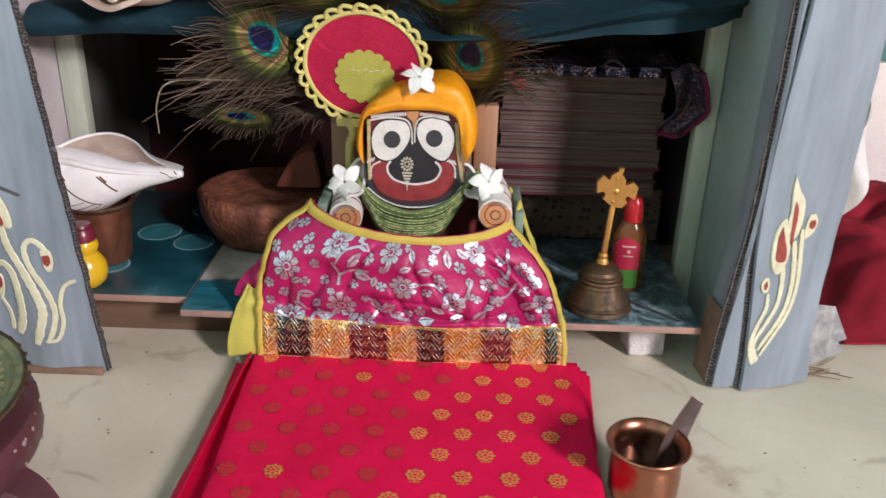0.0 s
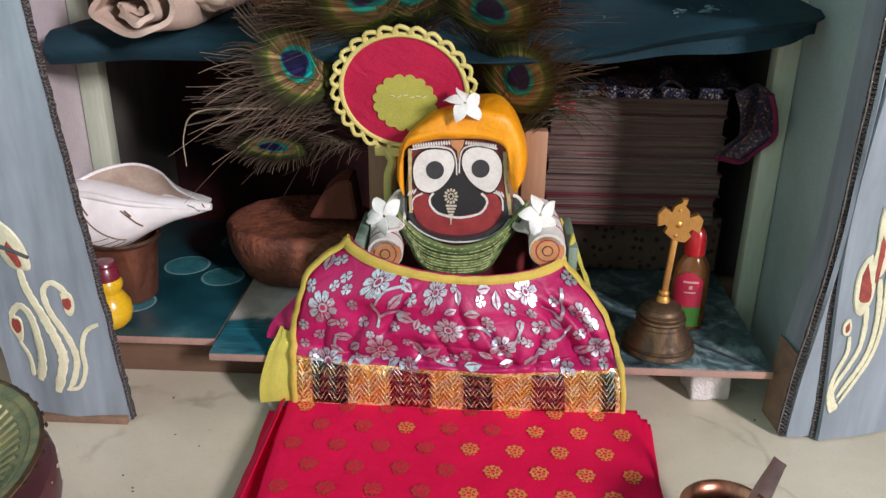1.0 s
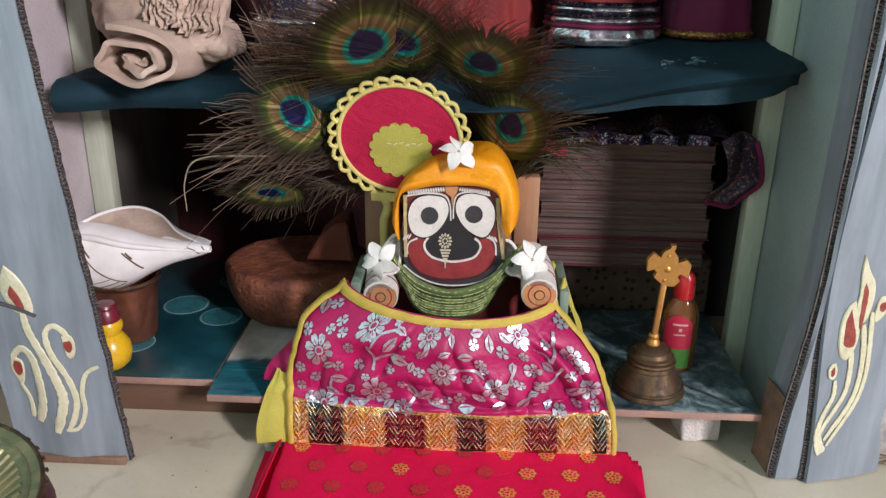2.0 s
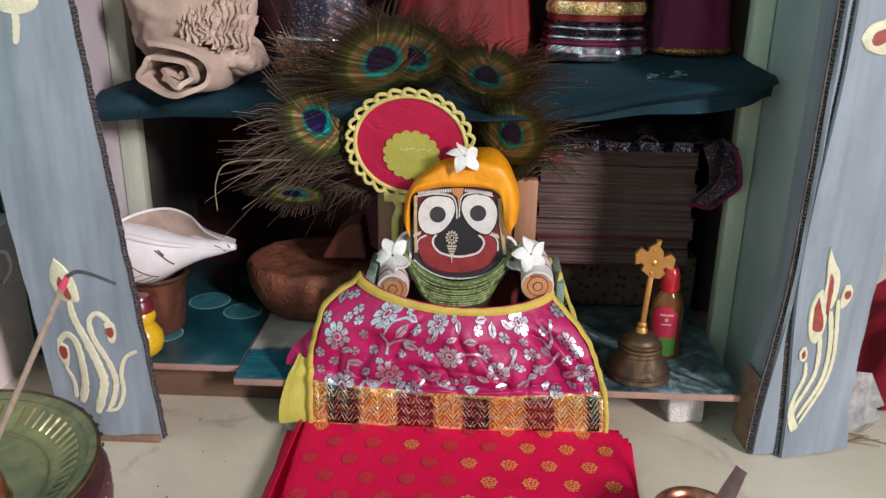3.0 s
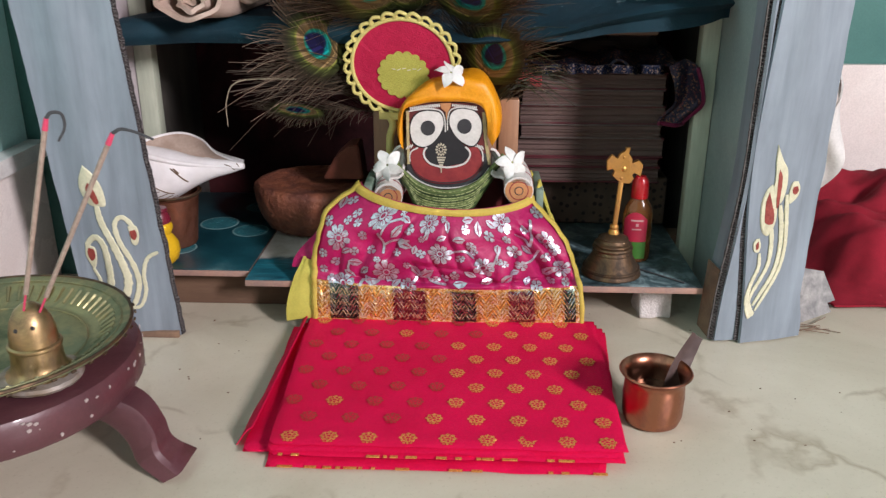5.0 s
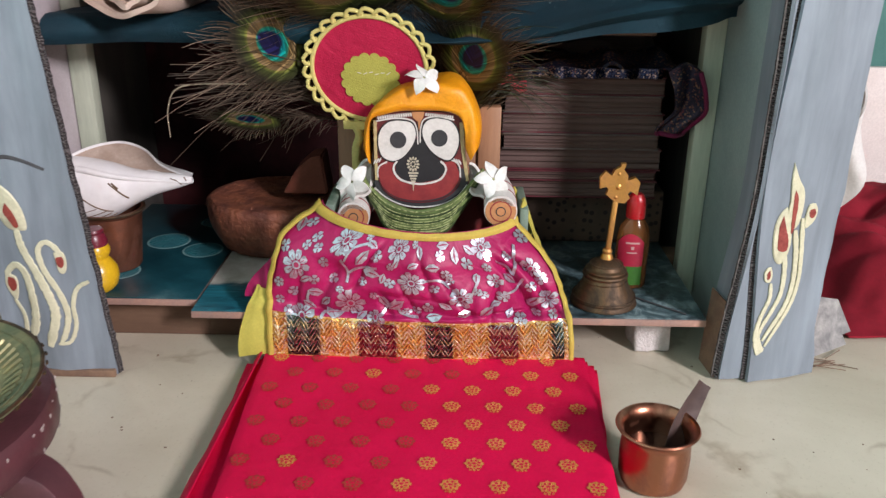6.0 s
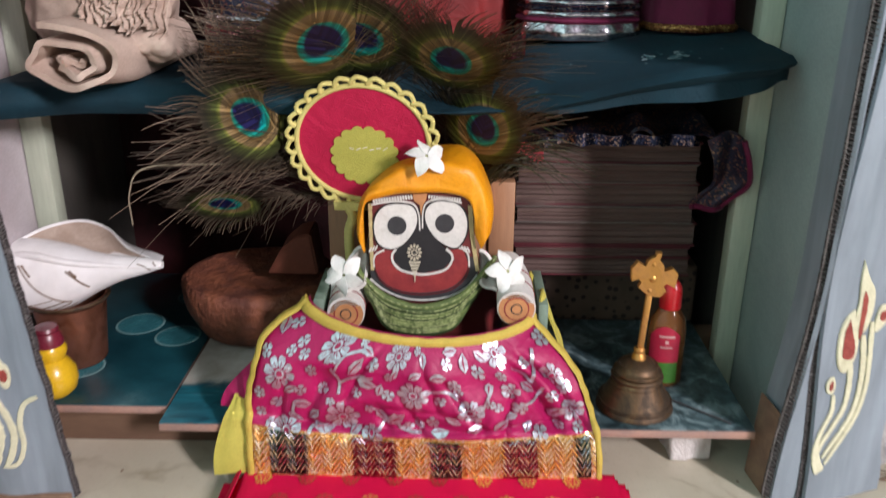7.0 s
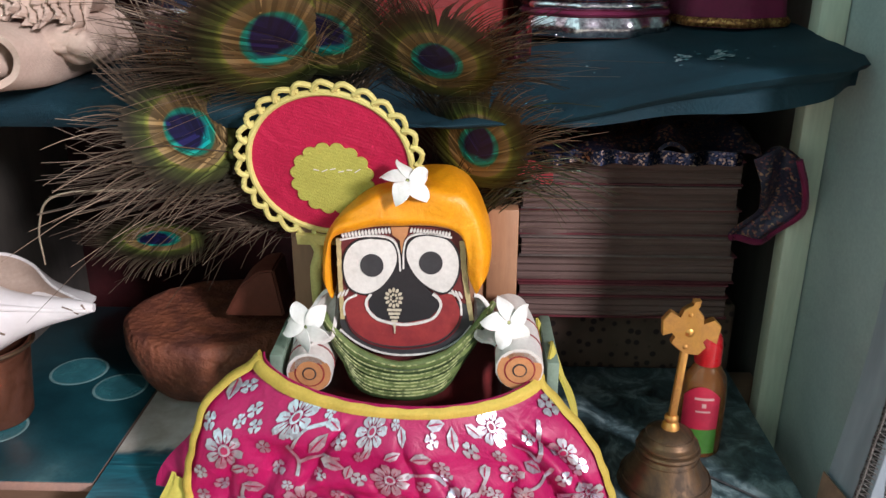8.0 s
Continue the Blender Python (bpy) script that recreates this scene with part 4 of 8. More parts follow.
def build_statue():
    bm = bmesh.new()
    # slots: 0 maroon, 1 black, 2 white, 3 lip, 4 charcoal, 5 tan, 6 gold, 7 green, 8 dark lip line, 9 ivory
    rings = []
    for k, (y, s) in enumerate([(0.822, 0.86), (0.816, 0.95), (0.8155, 1.0), (0.85, 1.02), (0.872, 0.98), (0.876, 0.9)]):
        rings.append([bm.verts.new((HX + x * s, y, 0.21 + (z - 0.21) * s)) for x, z in head_outline()])
    n = len(rings[0])
    for a, b in zip(rings, rings[1:]):
        for i in range(n):
            bm.faces.new((a[i], a[(i + 1) % n], b[(i + 1) % n], b[i])).material_index = 0
    bm.faces.new(rings[-1])
    FACE = 0.8150
    bm.faces.new([bm.verts.new((HX + x * 0.985, FACE, z)) for x, z in head_outline()])

    def patch(outline, d, mat):
        slab(bm, outline, d, lambda x, z, k: (HX + x, FACE - 0.0002 - k, z), mat)

    # cream side lines
    patch(stroke([(-0.0458, 0.2496), (-0.0458, 0.2220), (-0.0453, 0.1864)], 0.0034, 0.0030), 0.0012, 6)
    patch(stroke([(0.0421, 0.2488), (0.0444, 0.2206), (0.0498, 0.1869)], 0.0040, 0.0034), 0.0012, 6)
    # charcoal jaw with its white rim line, then the red lips
    jaw = ring([(-0.0456, 0.1984), (-0.0471, 0.1816), (-0.0369, 0.1684), (-0.0195, 0.1601), (0.0009, 0.1574), (0.0242, 0.1615), (0.0415, 0.1716), (0.0504, 0.1845), (0.0449, 0.2000), (0.0008, 0.2051)], 48)
    patch(jaw, 0.0006, 4)
    patch(stroke([(-0.0477, 0.1779), (-0.0352, 0.1672), (-0.0183, 0.1595), (0.0009, 0.1574), (0.0231, 0.1609), (0.0398, 0.1704), (0.0493, 0.1827)], 0.0013, 0.0013, 40), 0.0014, 2)
    patch(ring([(-0.0346, 0.2069), (-0.0422, 0.1996), (-0.0424, 0.1889), (-0.0368, 0.1769), (-0.0224, 0.1674), (0.0009, 0.1648), (0.0241, 0.1695), (0.0372, 0.1807), (0.0410, 0.1928), (0.0380, 0.2022), (0.0322, 0.2081), (0.0008, 0.1992)], 48), 0.0010, 3)
    patch(stroke([(-0.0429, 0.1877), (-0.0368, 0.1751), (-0.0218, 0.1656), (0.0009, 0.1629), (0.0247, 0.1677), (0.0384, 0.1795), (0.0422, 0.1910)], 0.0011, 0.0011, 40), 0.0018, 8)
    patch(stroke([(-0.0341, 0.2063), (-0.0416, 0.2020), (-0.0440, 0.1960), (-0.0435, 0.1895)], 0.0016, 0.0012, 14), 0.0016, 2)
    patch(stroke([(0.0321, 0.2092), (0.0379, 0.2070), (0.0414, 0.2011), (0.0422, 0.1910)], 0.0012, 0.0016, 14), 0.0016, 2)
    # black muzzle that runs up between the eyes, ringed in white below
    patch([(-0.0027, 0.2503), (-0.0049, 0.2342), (-0.0123, 0.2190), (-0.0215, 0.2083), (-0.0255, 0.2035), (-0.0256, 0.1952), (-0.0182, 0.1869), (0.0009, 0.1842), (0.0187, 0.1882), (0.0260, 0.1967), (0.0254, 0.2032), (0.0196, 0.2096), (0.0104, 0.2183), (0.0024, 0.2309), (0.0001, 0.2504)], 0.0014, 1)
    patch(stroke([(-0.0238, 0.2071), (-0.0273, 0.2011), (-0.0256, 0.1934), (-0.0176, 0.1863), (0.0009, 0.1830), (0.0198, 0.1876), (0.0266, 0.1967), (0.0260, 0.2032), (0.0213, 0.2079)], 0.0020, 0.0020, 40), 0.0021, 2)
    # eyes: white ovals that lean apart, charcoal pupils
    for outline, pupil in (([(-0.0234, 0.2500), (-0.0094, 0.2479), (-0.0044, 0.2377), (-0.0072, 0.2255), (-0.0169, 0.2125), (-0.0283, 0.2076), (-0.0391, 0.2127), (-0.0429, 0.2267), (-0.0404, 0.2394), (-0.0330, 0.2475)], (-0.0224, 0.2299)), ([(0.0174, 0.2529), (0.0314, 0.2497), (0.0390, 0.2379), (0.0387, 0.2222), (0.0310, 0.2098), (0.0196, 0.2126), (0.0093, 0.2217), (0.0030, 0.2344), (0.0035, 0.2447), (0.0091, 0.2511)], (0.0199, 0.2324))):
        patch([(x, z) for x, z in ring(outline, 40)], 0.0021, 2)
        mx, mz = sum(p[0] for p in outline) / len(outline), sum(p[1] for p in outline) / len(outline)
        patch(ring([(mx + (x - mx) * 1.07, mz + (z - mz) * 1.06) for x, z in outline], 40), 0.0017, 1)
        patch(oval(pupil[0], pupil[1], 0.0084, 0.0088, 28), 0.0026, 4)
    # white lines round the brows
    for line, w in (([(-0.0447, 0.2490), (-0.0245, 0.2522), (-0.0088, 0.2502), (-0.0032, 0.2412), (-0.0021, 0.2256)], 0.0012), ([(0.0002, 0.2274), (0.0007, 0.2424), (0.0046, 0.2516), (0.0174, 0.2546), (0.0348, 0.2515)], 0.0012)):
        patch(stroke(line, w, w, 24), 0.0024, 2)
    # forehead mark, beaded brow band
    patch([(-0.0083, 0.2593), (0.0045, 0.2595), (0.0034, 0.2538), (0.0007, 0.2492), (-0.0010, 0.2389), (-0.0021, 0.2492), (-0.0072, 0.2531)], 0.0023, 5)
    for a, b in (([(-0.0424, 0.2525), (-0.0094, 0.2564)], [(0.0062, 0.2567), (0.0330, 0.2543)]),):
        for k in range(15):
            t = k / 14
            patch(oval(a[0][0] + (a[1][0] - a[0][0]) * t, a[0][1] + (a[1][1] - a[0][1]) * t, 0.0009, 0.0022, 8, 0.25), 0.0024, 2)
        for k in range(13):
            t = k / 12
            patch(oval(b[0][0] + (b[1][0] - b[0][0]) * t, b[0][1] + (b[1][1] - b[0][1]) * t, 0.0009, 0.0017, 8, -0.25), 0.0024, 2)
    # nose ornament: a rosette of beads over a stepped pendant
    nx, nz = -0.0072, 0.2044
    for k in range(12):
        a = 2 * math.pi * k / 12
        patch(oval(nx + 0.0052 * math.cos(a), nz + 0.0064 * math.sin(a), 0.0017, 0.0011, 8, a), 0.0024, 9)
    for k in range(7):
        a = 2 * math.pi * k / 7
        patch(oval(nx + 0.0023 * math.cos(a), nz + 0.0028 * math.sin(a), 0.0009, 0.0009, 8), 0.0024, 9)
    for k in range(5):
        patch(stroke([(nx - 0.0050 + 0.0010 * k, nz - 0.0095 - 0.0030 * k), (nx + 0.0055 - 0.0010 * k, nz - 0.0095 - 0.0030 * k)], 0.0017, 0.0017, 6), 0.0024, 9)
    patch(stroke([(nx + 0.0003, nz - 0.0225), (nx + 0.0003, nz - 0.0285)], 0.0014, 0.0008, 6), 0.0026, 9)
    # small fins at the corners of the mouth
    for cx, cz, lean in [(-0.0415, 0.2080, -0.5), (0.0361, 0.2087, 0.5)]:
        for k in range(3):
            patch(oval(cx + 0.0026 * k * (1 if lean > 0 else -1), cz - 0.0008 * k, 0.0008, 0.0030, 10, lean), 0.0019, 2)
    # trunk and the two stump arms with painted rings
    lathe(bm, [(0.0, 0.07), (0.062, 0.07), (0.066, 0.10), (0.066, 0.14), (0.055, 0.165), (0.04, 0.172), (0.0, 0.174)], (HX, 0.862, 0), 36, 0, (1.15, 0.62))
    for cx, cz in ((-0.096, 0.151), (0.056, 0.166)):
        line = spline([(cx * 0.9, 0.860, cz + 0.006), (cx, 0.825, cz + 0.003), (cx, 0.796 if cx < 0 else 0.779, cz)], 9)
        tube(bm, line, lambda t: 0.0160 - 0.0015 * t, 22, 5)
        tube(bm, line, 0.0169, 22, 2)
        for k, mm in ((4, 3), (6, 3)):
            tube(bm, [line[k], line[k] + (line[-1] - line[-2]).normalized() * 0.0014], 0.0174, 22, mm)
        p = line[-1]
        for r, mm, d in ((0.0158, 5, 0.0002), (0.0112, 3, 0.0004), (0.0100, 5, 0.0008), (0.0052, 4, 0.0012), (0.0041, 5, 0.0016)):
            slab(bm, oval(cx, cz, r, r, 20), d, lambda x, z, k: (x, p.y - 0.0003 - k, z), mm)
    ob = setting("statue", bm, [M_SKINMAROON, M_BLACK, M_WHITEPAINT, M_LIP, M_GREYPUPIL, M_TAN, M_GOLDPAINT, M_GREENCLOTH, M_LIPDARK, M_IVORY],
                 "painted wooden shrine statue with big round white eyes", "statue", (HX, 0.85, 0.07), kind="thing")
    return ob


build_statue()

# the small throne that carries it
throne = thing("wooden_throne", (HX, 0.86, 0.059), "small tan wooden throne with grey-green arms", "throne")
board("seat", throne, M_THRONE, -0.122, 0.066, 0.80, 0.90, 0.062, 0.072, 0.002)
for x in (-0.118, 0.056):
    board("leg", throne, M_THRONE, x - 0.004, x + 0.010, 0.805, 0.82, 0.0592, 0.0618, 0.0005)
    board("leg", throne, M_THRONE, x - 0.004, x + 0.010, 0.88, 0.895, 0.0592, 0.0618, 0.0005)
board("back_post", throne, M_THRONE, 0.034, 0.0585, 0.876, 0.892, 0.0722, 0.252, 0.0015)
board("back_post", throne, M_THRONE, -0.121, -0.091, 0.876, 0.892, 0.0722, 0.236, 0.0015)
board("back_rail", throne, M_THRONE, -0.0905, 0.0335, 0.880, 0.890, 0.10, 0.215, 0.0015)
board("arm", throne, M_THRONEGREEN, -0.126, -0.116, 0.80, 0.8755, 0.0722, 0.163, 0.0015)
board("arm", throne, M_THRONEGREEN, 0.077, 0.086, 0.795, 0.8755, 0.0722, 0.163, 0.0015)
bm = bmesh.new()
tube(bm, [Vector((-0.108 + 0.005 * math.cos(a), 0.886, 0.198 + 0.009 * math.sin(a))) for a in [i * math.pi / 8 for i in range(17)]], 0.0013, 8)
part("wire_ring", bm, M_BRASS, throne, "small brass hook ring")
bm = bmesh.new()
shell(bm, lambda u, v: (0.079 + 0.022 * v + 0.004 * math.sin(u * 5), 0.80 + 0.06 * u, 0.164 - 0.05 * v + 0.006 * math.sin(u * 7 + v * 3)), 12, 10, 0.002)
setting("yellow_ribbon", bm, M_YGREEN, "lime yellow cloth ribbon hanging on the throne arm", "ribbon", (0.085, 0.82, 0.10), kind="thing")

# white stole on the shoulders and the green scarf
stole = thing("white_stole", (HX, 0.85, 0.15), "white cotton stole round the statue's shoulders", "stole")
for s, x0 in ((-1, -0.068), (1, 0.012)):
    bm = bmesh.new()
    shell(bm, lambda u, v: (x0 + s * (0.012 + 0.034 * v), 0.822 + 0.018 * math.sin(u * 3.1) - 0.018 * u, 0.205 - 0.028 * v - 0.025 * u + 0.003 * math.sin(v * 9 + u * 4)), 12, 12, 0.003)
    part("stole_end", bm, M_WHITEPAINT, stole)
scarf = thing("green_scarf", (HX, 0.82, 0.125), "olive green silk scarf in draped folds under the chin", "scarf")
for k in range(9):
    t = k / 8
    e = t ** 0.8
    pts = [(HX - 0.063 + 0.014 * t, 0.826, 0.189 - 0.024 * e), (HX - 0.055 + 0.012 * t, 0.814 - 0.003 * t, 0.180 - 0.028 * e), (HX - 0.032 + 0.004 * t, 0.805 - 0.003 * t, 0.162 - 0.027 * e), (HX, 0.801 - 0.003 * t, 0.1555 - 0.023 * e),
           (HX + 0.032 - 0.006 * t, 0.805 - 0.003 * t, 0.163 - 0.027 * e), (HX + 0.055 - 0.018 * t, 0.814 - 0.003 * t, 0.184 - 0.036 * e), (HX + 0.066 - 0.020 * t, 0.826, 0.196 - 0.042 * e)]
    bm = bmesh.new()
    tube(bm, spline(pts, 26), lambda s: 0.0026 + 0.0013 * math.sin(math.pi * s) + 0.0005 * math.sin(s * 23 + k), 10)
    # shade between the folds is painted: some take the darker silk
    part("fold", bm, M_GREENSHADE if k in (1, 3, 6, 8) else M_GREENCLOTH, scarf)
    bm = bmesh.new()
    tube(bm, [p + Vector((0, -0.0040, 0.0016)) for p in spline(pts, 26)], 0.0006, 5)
    part("piping", bm, M_GREENEDGE, scarf)


# saffron turban: a wrapped satin band, lofted from the brow line over the crown
def turban_ring(k):
    inner = [(-0.0513, 0.2042), (-0.0518, 0.2335), (-0.0491, 0.2518), (-0.0356, 0.2566), (-0.0133, 0.2609), (0.0062, 0.2612), (0.0257, 0.2598), (0.0403, 0.2544), (0.0450, 0.2420), (0.0466, 0.2224), (0.0515, 0.2113)]
    outer = [(-0.0588, 0.2247), (-0.0567, 0.2420), (-0.0496, 0.2575), (-0.0366, 0.2700), (-0.0176, 0.2803), (0.0033, 0.2867), (0.0253, 0.2887), (0.0424, 0.2846), (0.0544, 0.2692), (0.0624, 0.2440), (0.0619, 0.2226)]
    y, mix, puff = [(0.8130, 0.0, 0.0), (0.8075, 0.06, 0.0), (0.8055, 0.35, 0.001), (0.808, 0.75, 0.002), (0.818, 1.0, 0.002), (0.845, 1.05, 0.001), (0.872, 1.0, 0.0), (0.884, 0.8, 0.0), (0.885, 0.3, 0)][k]
    a = spline([(x, z, 0) for x, z in inner], 49)
    b = spline([(x, z, 0) for x, z in outer], 49)
    out = []
    for i, (p, q) in enumerate(zip(a, b)):
        w = p.lerp(q, mix)
        f = 0.0016 * math.sin(i * 0.45 + k * 1.3 + 2 * wob(i * 0.1, k)) * (1 if k in (3, 4, 5) else 0.3)
        out.append((HX + w.x * (1 + 0.0), y + f + 0.0008 * wob(i * 0.2, k), w.y + f + puff))
    return out


bm = bmesh.new()
rings = [turban_ring(k) for k in range(9)]
cols = [spline([r[i] for r in rings], 33) for i in range(49)]
rows = []
for q in range(33):
    row = []
    for i in range(49):
        p = cols[i][q]
        wrap = 0.0011 * math.sin(q * 0.75 + i * 0.16 + 1.5 * wob(i * 0.09, q * 0.15)) + 0.0012 * wob(i * 0.22, q * 0.3, 5)
        row.append(bm.verts.new(p + Vector((0, -0.6, 0.8)) * wrap * smooth(1, 6, q)))
    rows.append(row)
for a, b in zip(rows, rows[1:]):
    for i in range(48):
        bm.faces.new((a[i], a[i + 1], b[i + 1], b[i]))
for side in (0, 48):
    bm.faces.new([r[side] for r in rows])
setting("turban", bm, M_ORANGE, "saffron yellow satin turban wrapped round the statue's head", "turban", (HX, 0.84, 0.24), kind="thing")


# ---------------------------------------------------------------- flowers
def flower(base, facing, size, spin, label, group="white flowers"):
    """A pinwheel blossom of five white petals."""
    f = thing("white_flower", base, label, "flower", group)
    n = Vector(facing).normalized()
    a = n.orthogonal().normalized()
    b = n.cross(a)
    for k in range(5):
        w = spin + k * 2 * math.pi / 5
        d, e = math.cos(w) * a + math.sin(w) * b, -math.sin(w) * a + math.cos(w) * b
        bm = bmesh.new()

        def petal(u, v):
            s = u
            half = 0.37 * size * math.sin(math.pi * min(0.08 + s * 0.9, 1)) ** 0.8
            off = (v - 0.5) * 2 * half
            return Vector(base) + d * size * (0.08 + 0.92 * s) + e * (off + 0.34 * size * s * s) + n * (0.012 * size / 0.02 * 0.6 + 0.22 * size * s - 0.42 * size * s * s + 0.1 * size * (v - 0.5) * (1 + s) + 0.12 * size * math.sin(k * 2.1) * s)

        shell(bm, petal, 9, 5, 0.0006)
        part("petal", bm, M_PETAL, f)
    bm = bmesh.new()
    lathe(bm, [(0, 0.0), (0.0016, 0.0005), (0.0022, 0.004), (0.0012, 0.007), (0, 0.0075)], (0, 0, 0), 12)
    bmesh.ops.rotate(bm, verts=bm.verts, matrix=Vector((0, 0, 1)).rotation_difference(n).to_matrix())
    bmesh.ops.translate(bm, verts=bm.verts, vec=Vector(base))
    part("flower_heart", bm, M_GREENEDGE, f)
    return f


flower((-0.0255, 0.812, 0.2895), (0.45, -0.75, 1.0), 0.0180, 0.9, "white five-petalled flower tucked on top of the turban")
flower((-0.0935, 0.797, 0.1895), (-0.35, -1, 0.25), 0.0185, 0.5, "white pinwheel flower at the statue's shoulder")
flower((0.046, 0.799, 0.1935), (0.35, -1, 0.35), 0.0185, 1.4, "white pinwheel flower at the statue's shoulder")


# ---------------------------------------------------------------- round fan
fan = thing("round_fan", (-0.095, 0.873, 0.215), "round raspberry felt fan with a looped pale yellow braid", "fan")
FC = Vector((-0.0805, 0.840, 0.2975))
FN = Vector((-0.06, -1, -0.20)).normalized()
FA = Vector((1, -0.06, 0.0)).normalized()
FB = FA.cross(FN) * -1
FB = FB if FB.z > 0 else -FB
FR = 0.0622


def fan_place(x, z, d):
    return FC + FA * x + FB * z * 0.93 + FN * d


bm = bmesh.new()
slab(bm, oval(0, 0, FR * 0.93, FR * 0.93, 56), 0.003, fan_place)
part("disc", bm, M_FANRED, fan)
bm = bmesh.new()
out = []
for i in range(120):
    a = 2 * math.pi * i / 120
    r = 0.0270 + 0.0040 * abs(math.sin(a * 8)) ** 0.6
    out.append((r * math.cos(a) + 0.0010, r * math.sin(a) - 0.0115))
slab(bm, out, 0.0012, lambda x, z, d: fan_place(x, z, 0.0032 + d))
rosette = part("rosette", bm, M_FANGREEN, fan, "scalloped olive lime felt centre")
bm = bmesh.new()
cord_line = [fan_place(FR * 0.95 * math.cos(a), FR * 0.95 * math.sin(a), 0.003) for a in [2 * math.pi * i / 72 for i in range(73)]]
tube(bm, cord_line, 0.0024, 8, cap=False)
cord = part("cord", bm, M_TRIM, fan)
for k in range(27):
    a0, a1 = 2 * math.pi * k / 27, 2 * math.pi * (k + 1.25) / 27
    pts = [fan_place(FR * r * math.cos(a0 + (a1 - a0) * t), FR * r * math.sin(a0 + (a1 - a0) * t), d) for t, r, d in [(0, 0.985, 0.003), (0.25, 1.045, 0.004), (0.62, 1.095, 0.005), (0.85, 1.06, 0.005), (1, 0.99, 0.004)]]
    bm = bmesh.new()
    tube(bm, spline(pts, 9), 0.0021, 7)
    part("loop", bm, M_TRIM, cord)
bm = bmesh.new()
tube(bm, spline([fan_place(-0.020, -0.064, 0.003), fan_place(-0.014, -0.078, 0.004), (-0.099, 0.858, 0.205), (-0.098, 0.860, 0.16)], 14), 0.0048, 10)
part("handle", bm, M_TRIM, fan)
bm = bmesh.new()
slab(bm, [(-0.030, -0.070), (0.006, -0.070), (0.006, -0.062), (-0.030, -0.060)], 0.003, lambda x, z, d: fan_place(x, z, 0.0045 + d))
part("binding", bm, M_TRIM, fan)
bm = bmesh.new()
for i in range(6):
    tube(bm, [Vector(fan_place(-0.012 + i * 0.006, -0.003 - 0.002 * (i % 2), 0.0047)), Vector(fan_place(-0.008 + i * 0.006, -0.004 + 0.001 * (i % 3), 0.0047))], 0.0004, 5)
part("stitching", bm, M_WHITEPAINT, rosette)


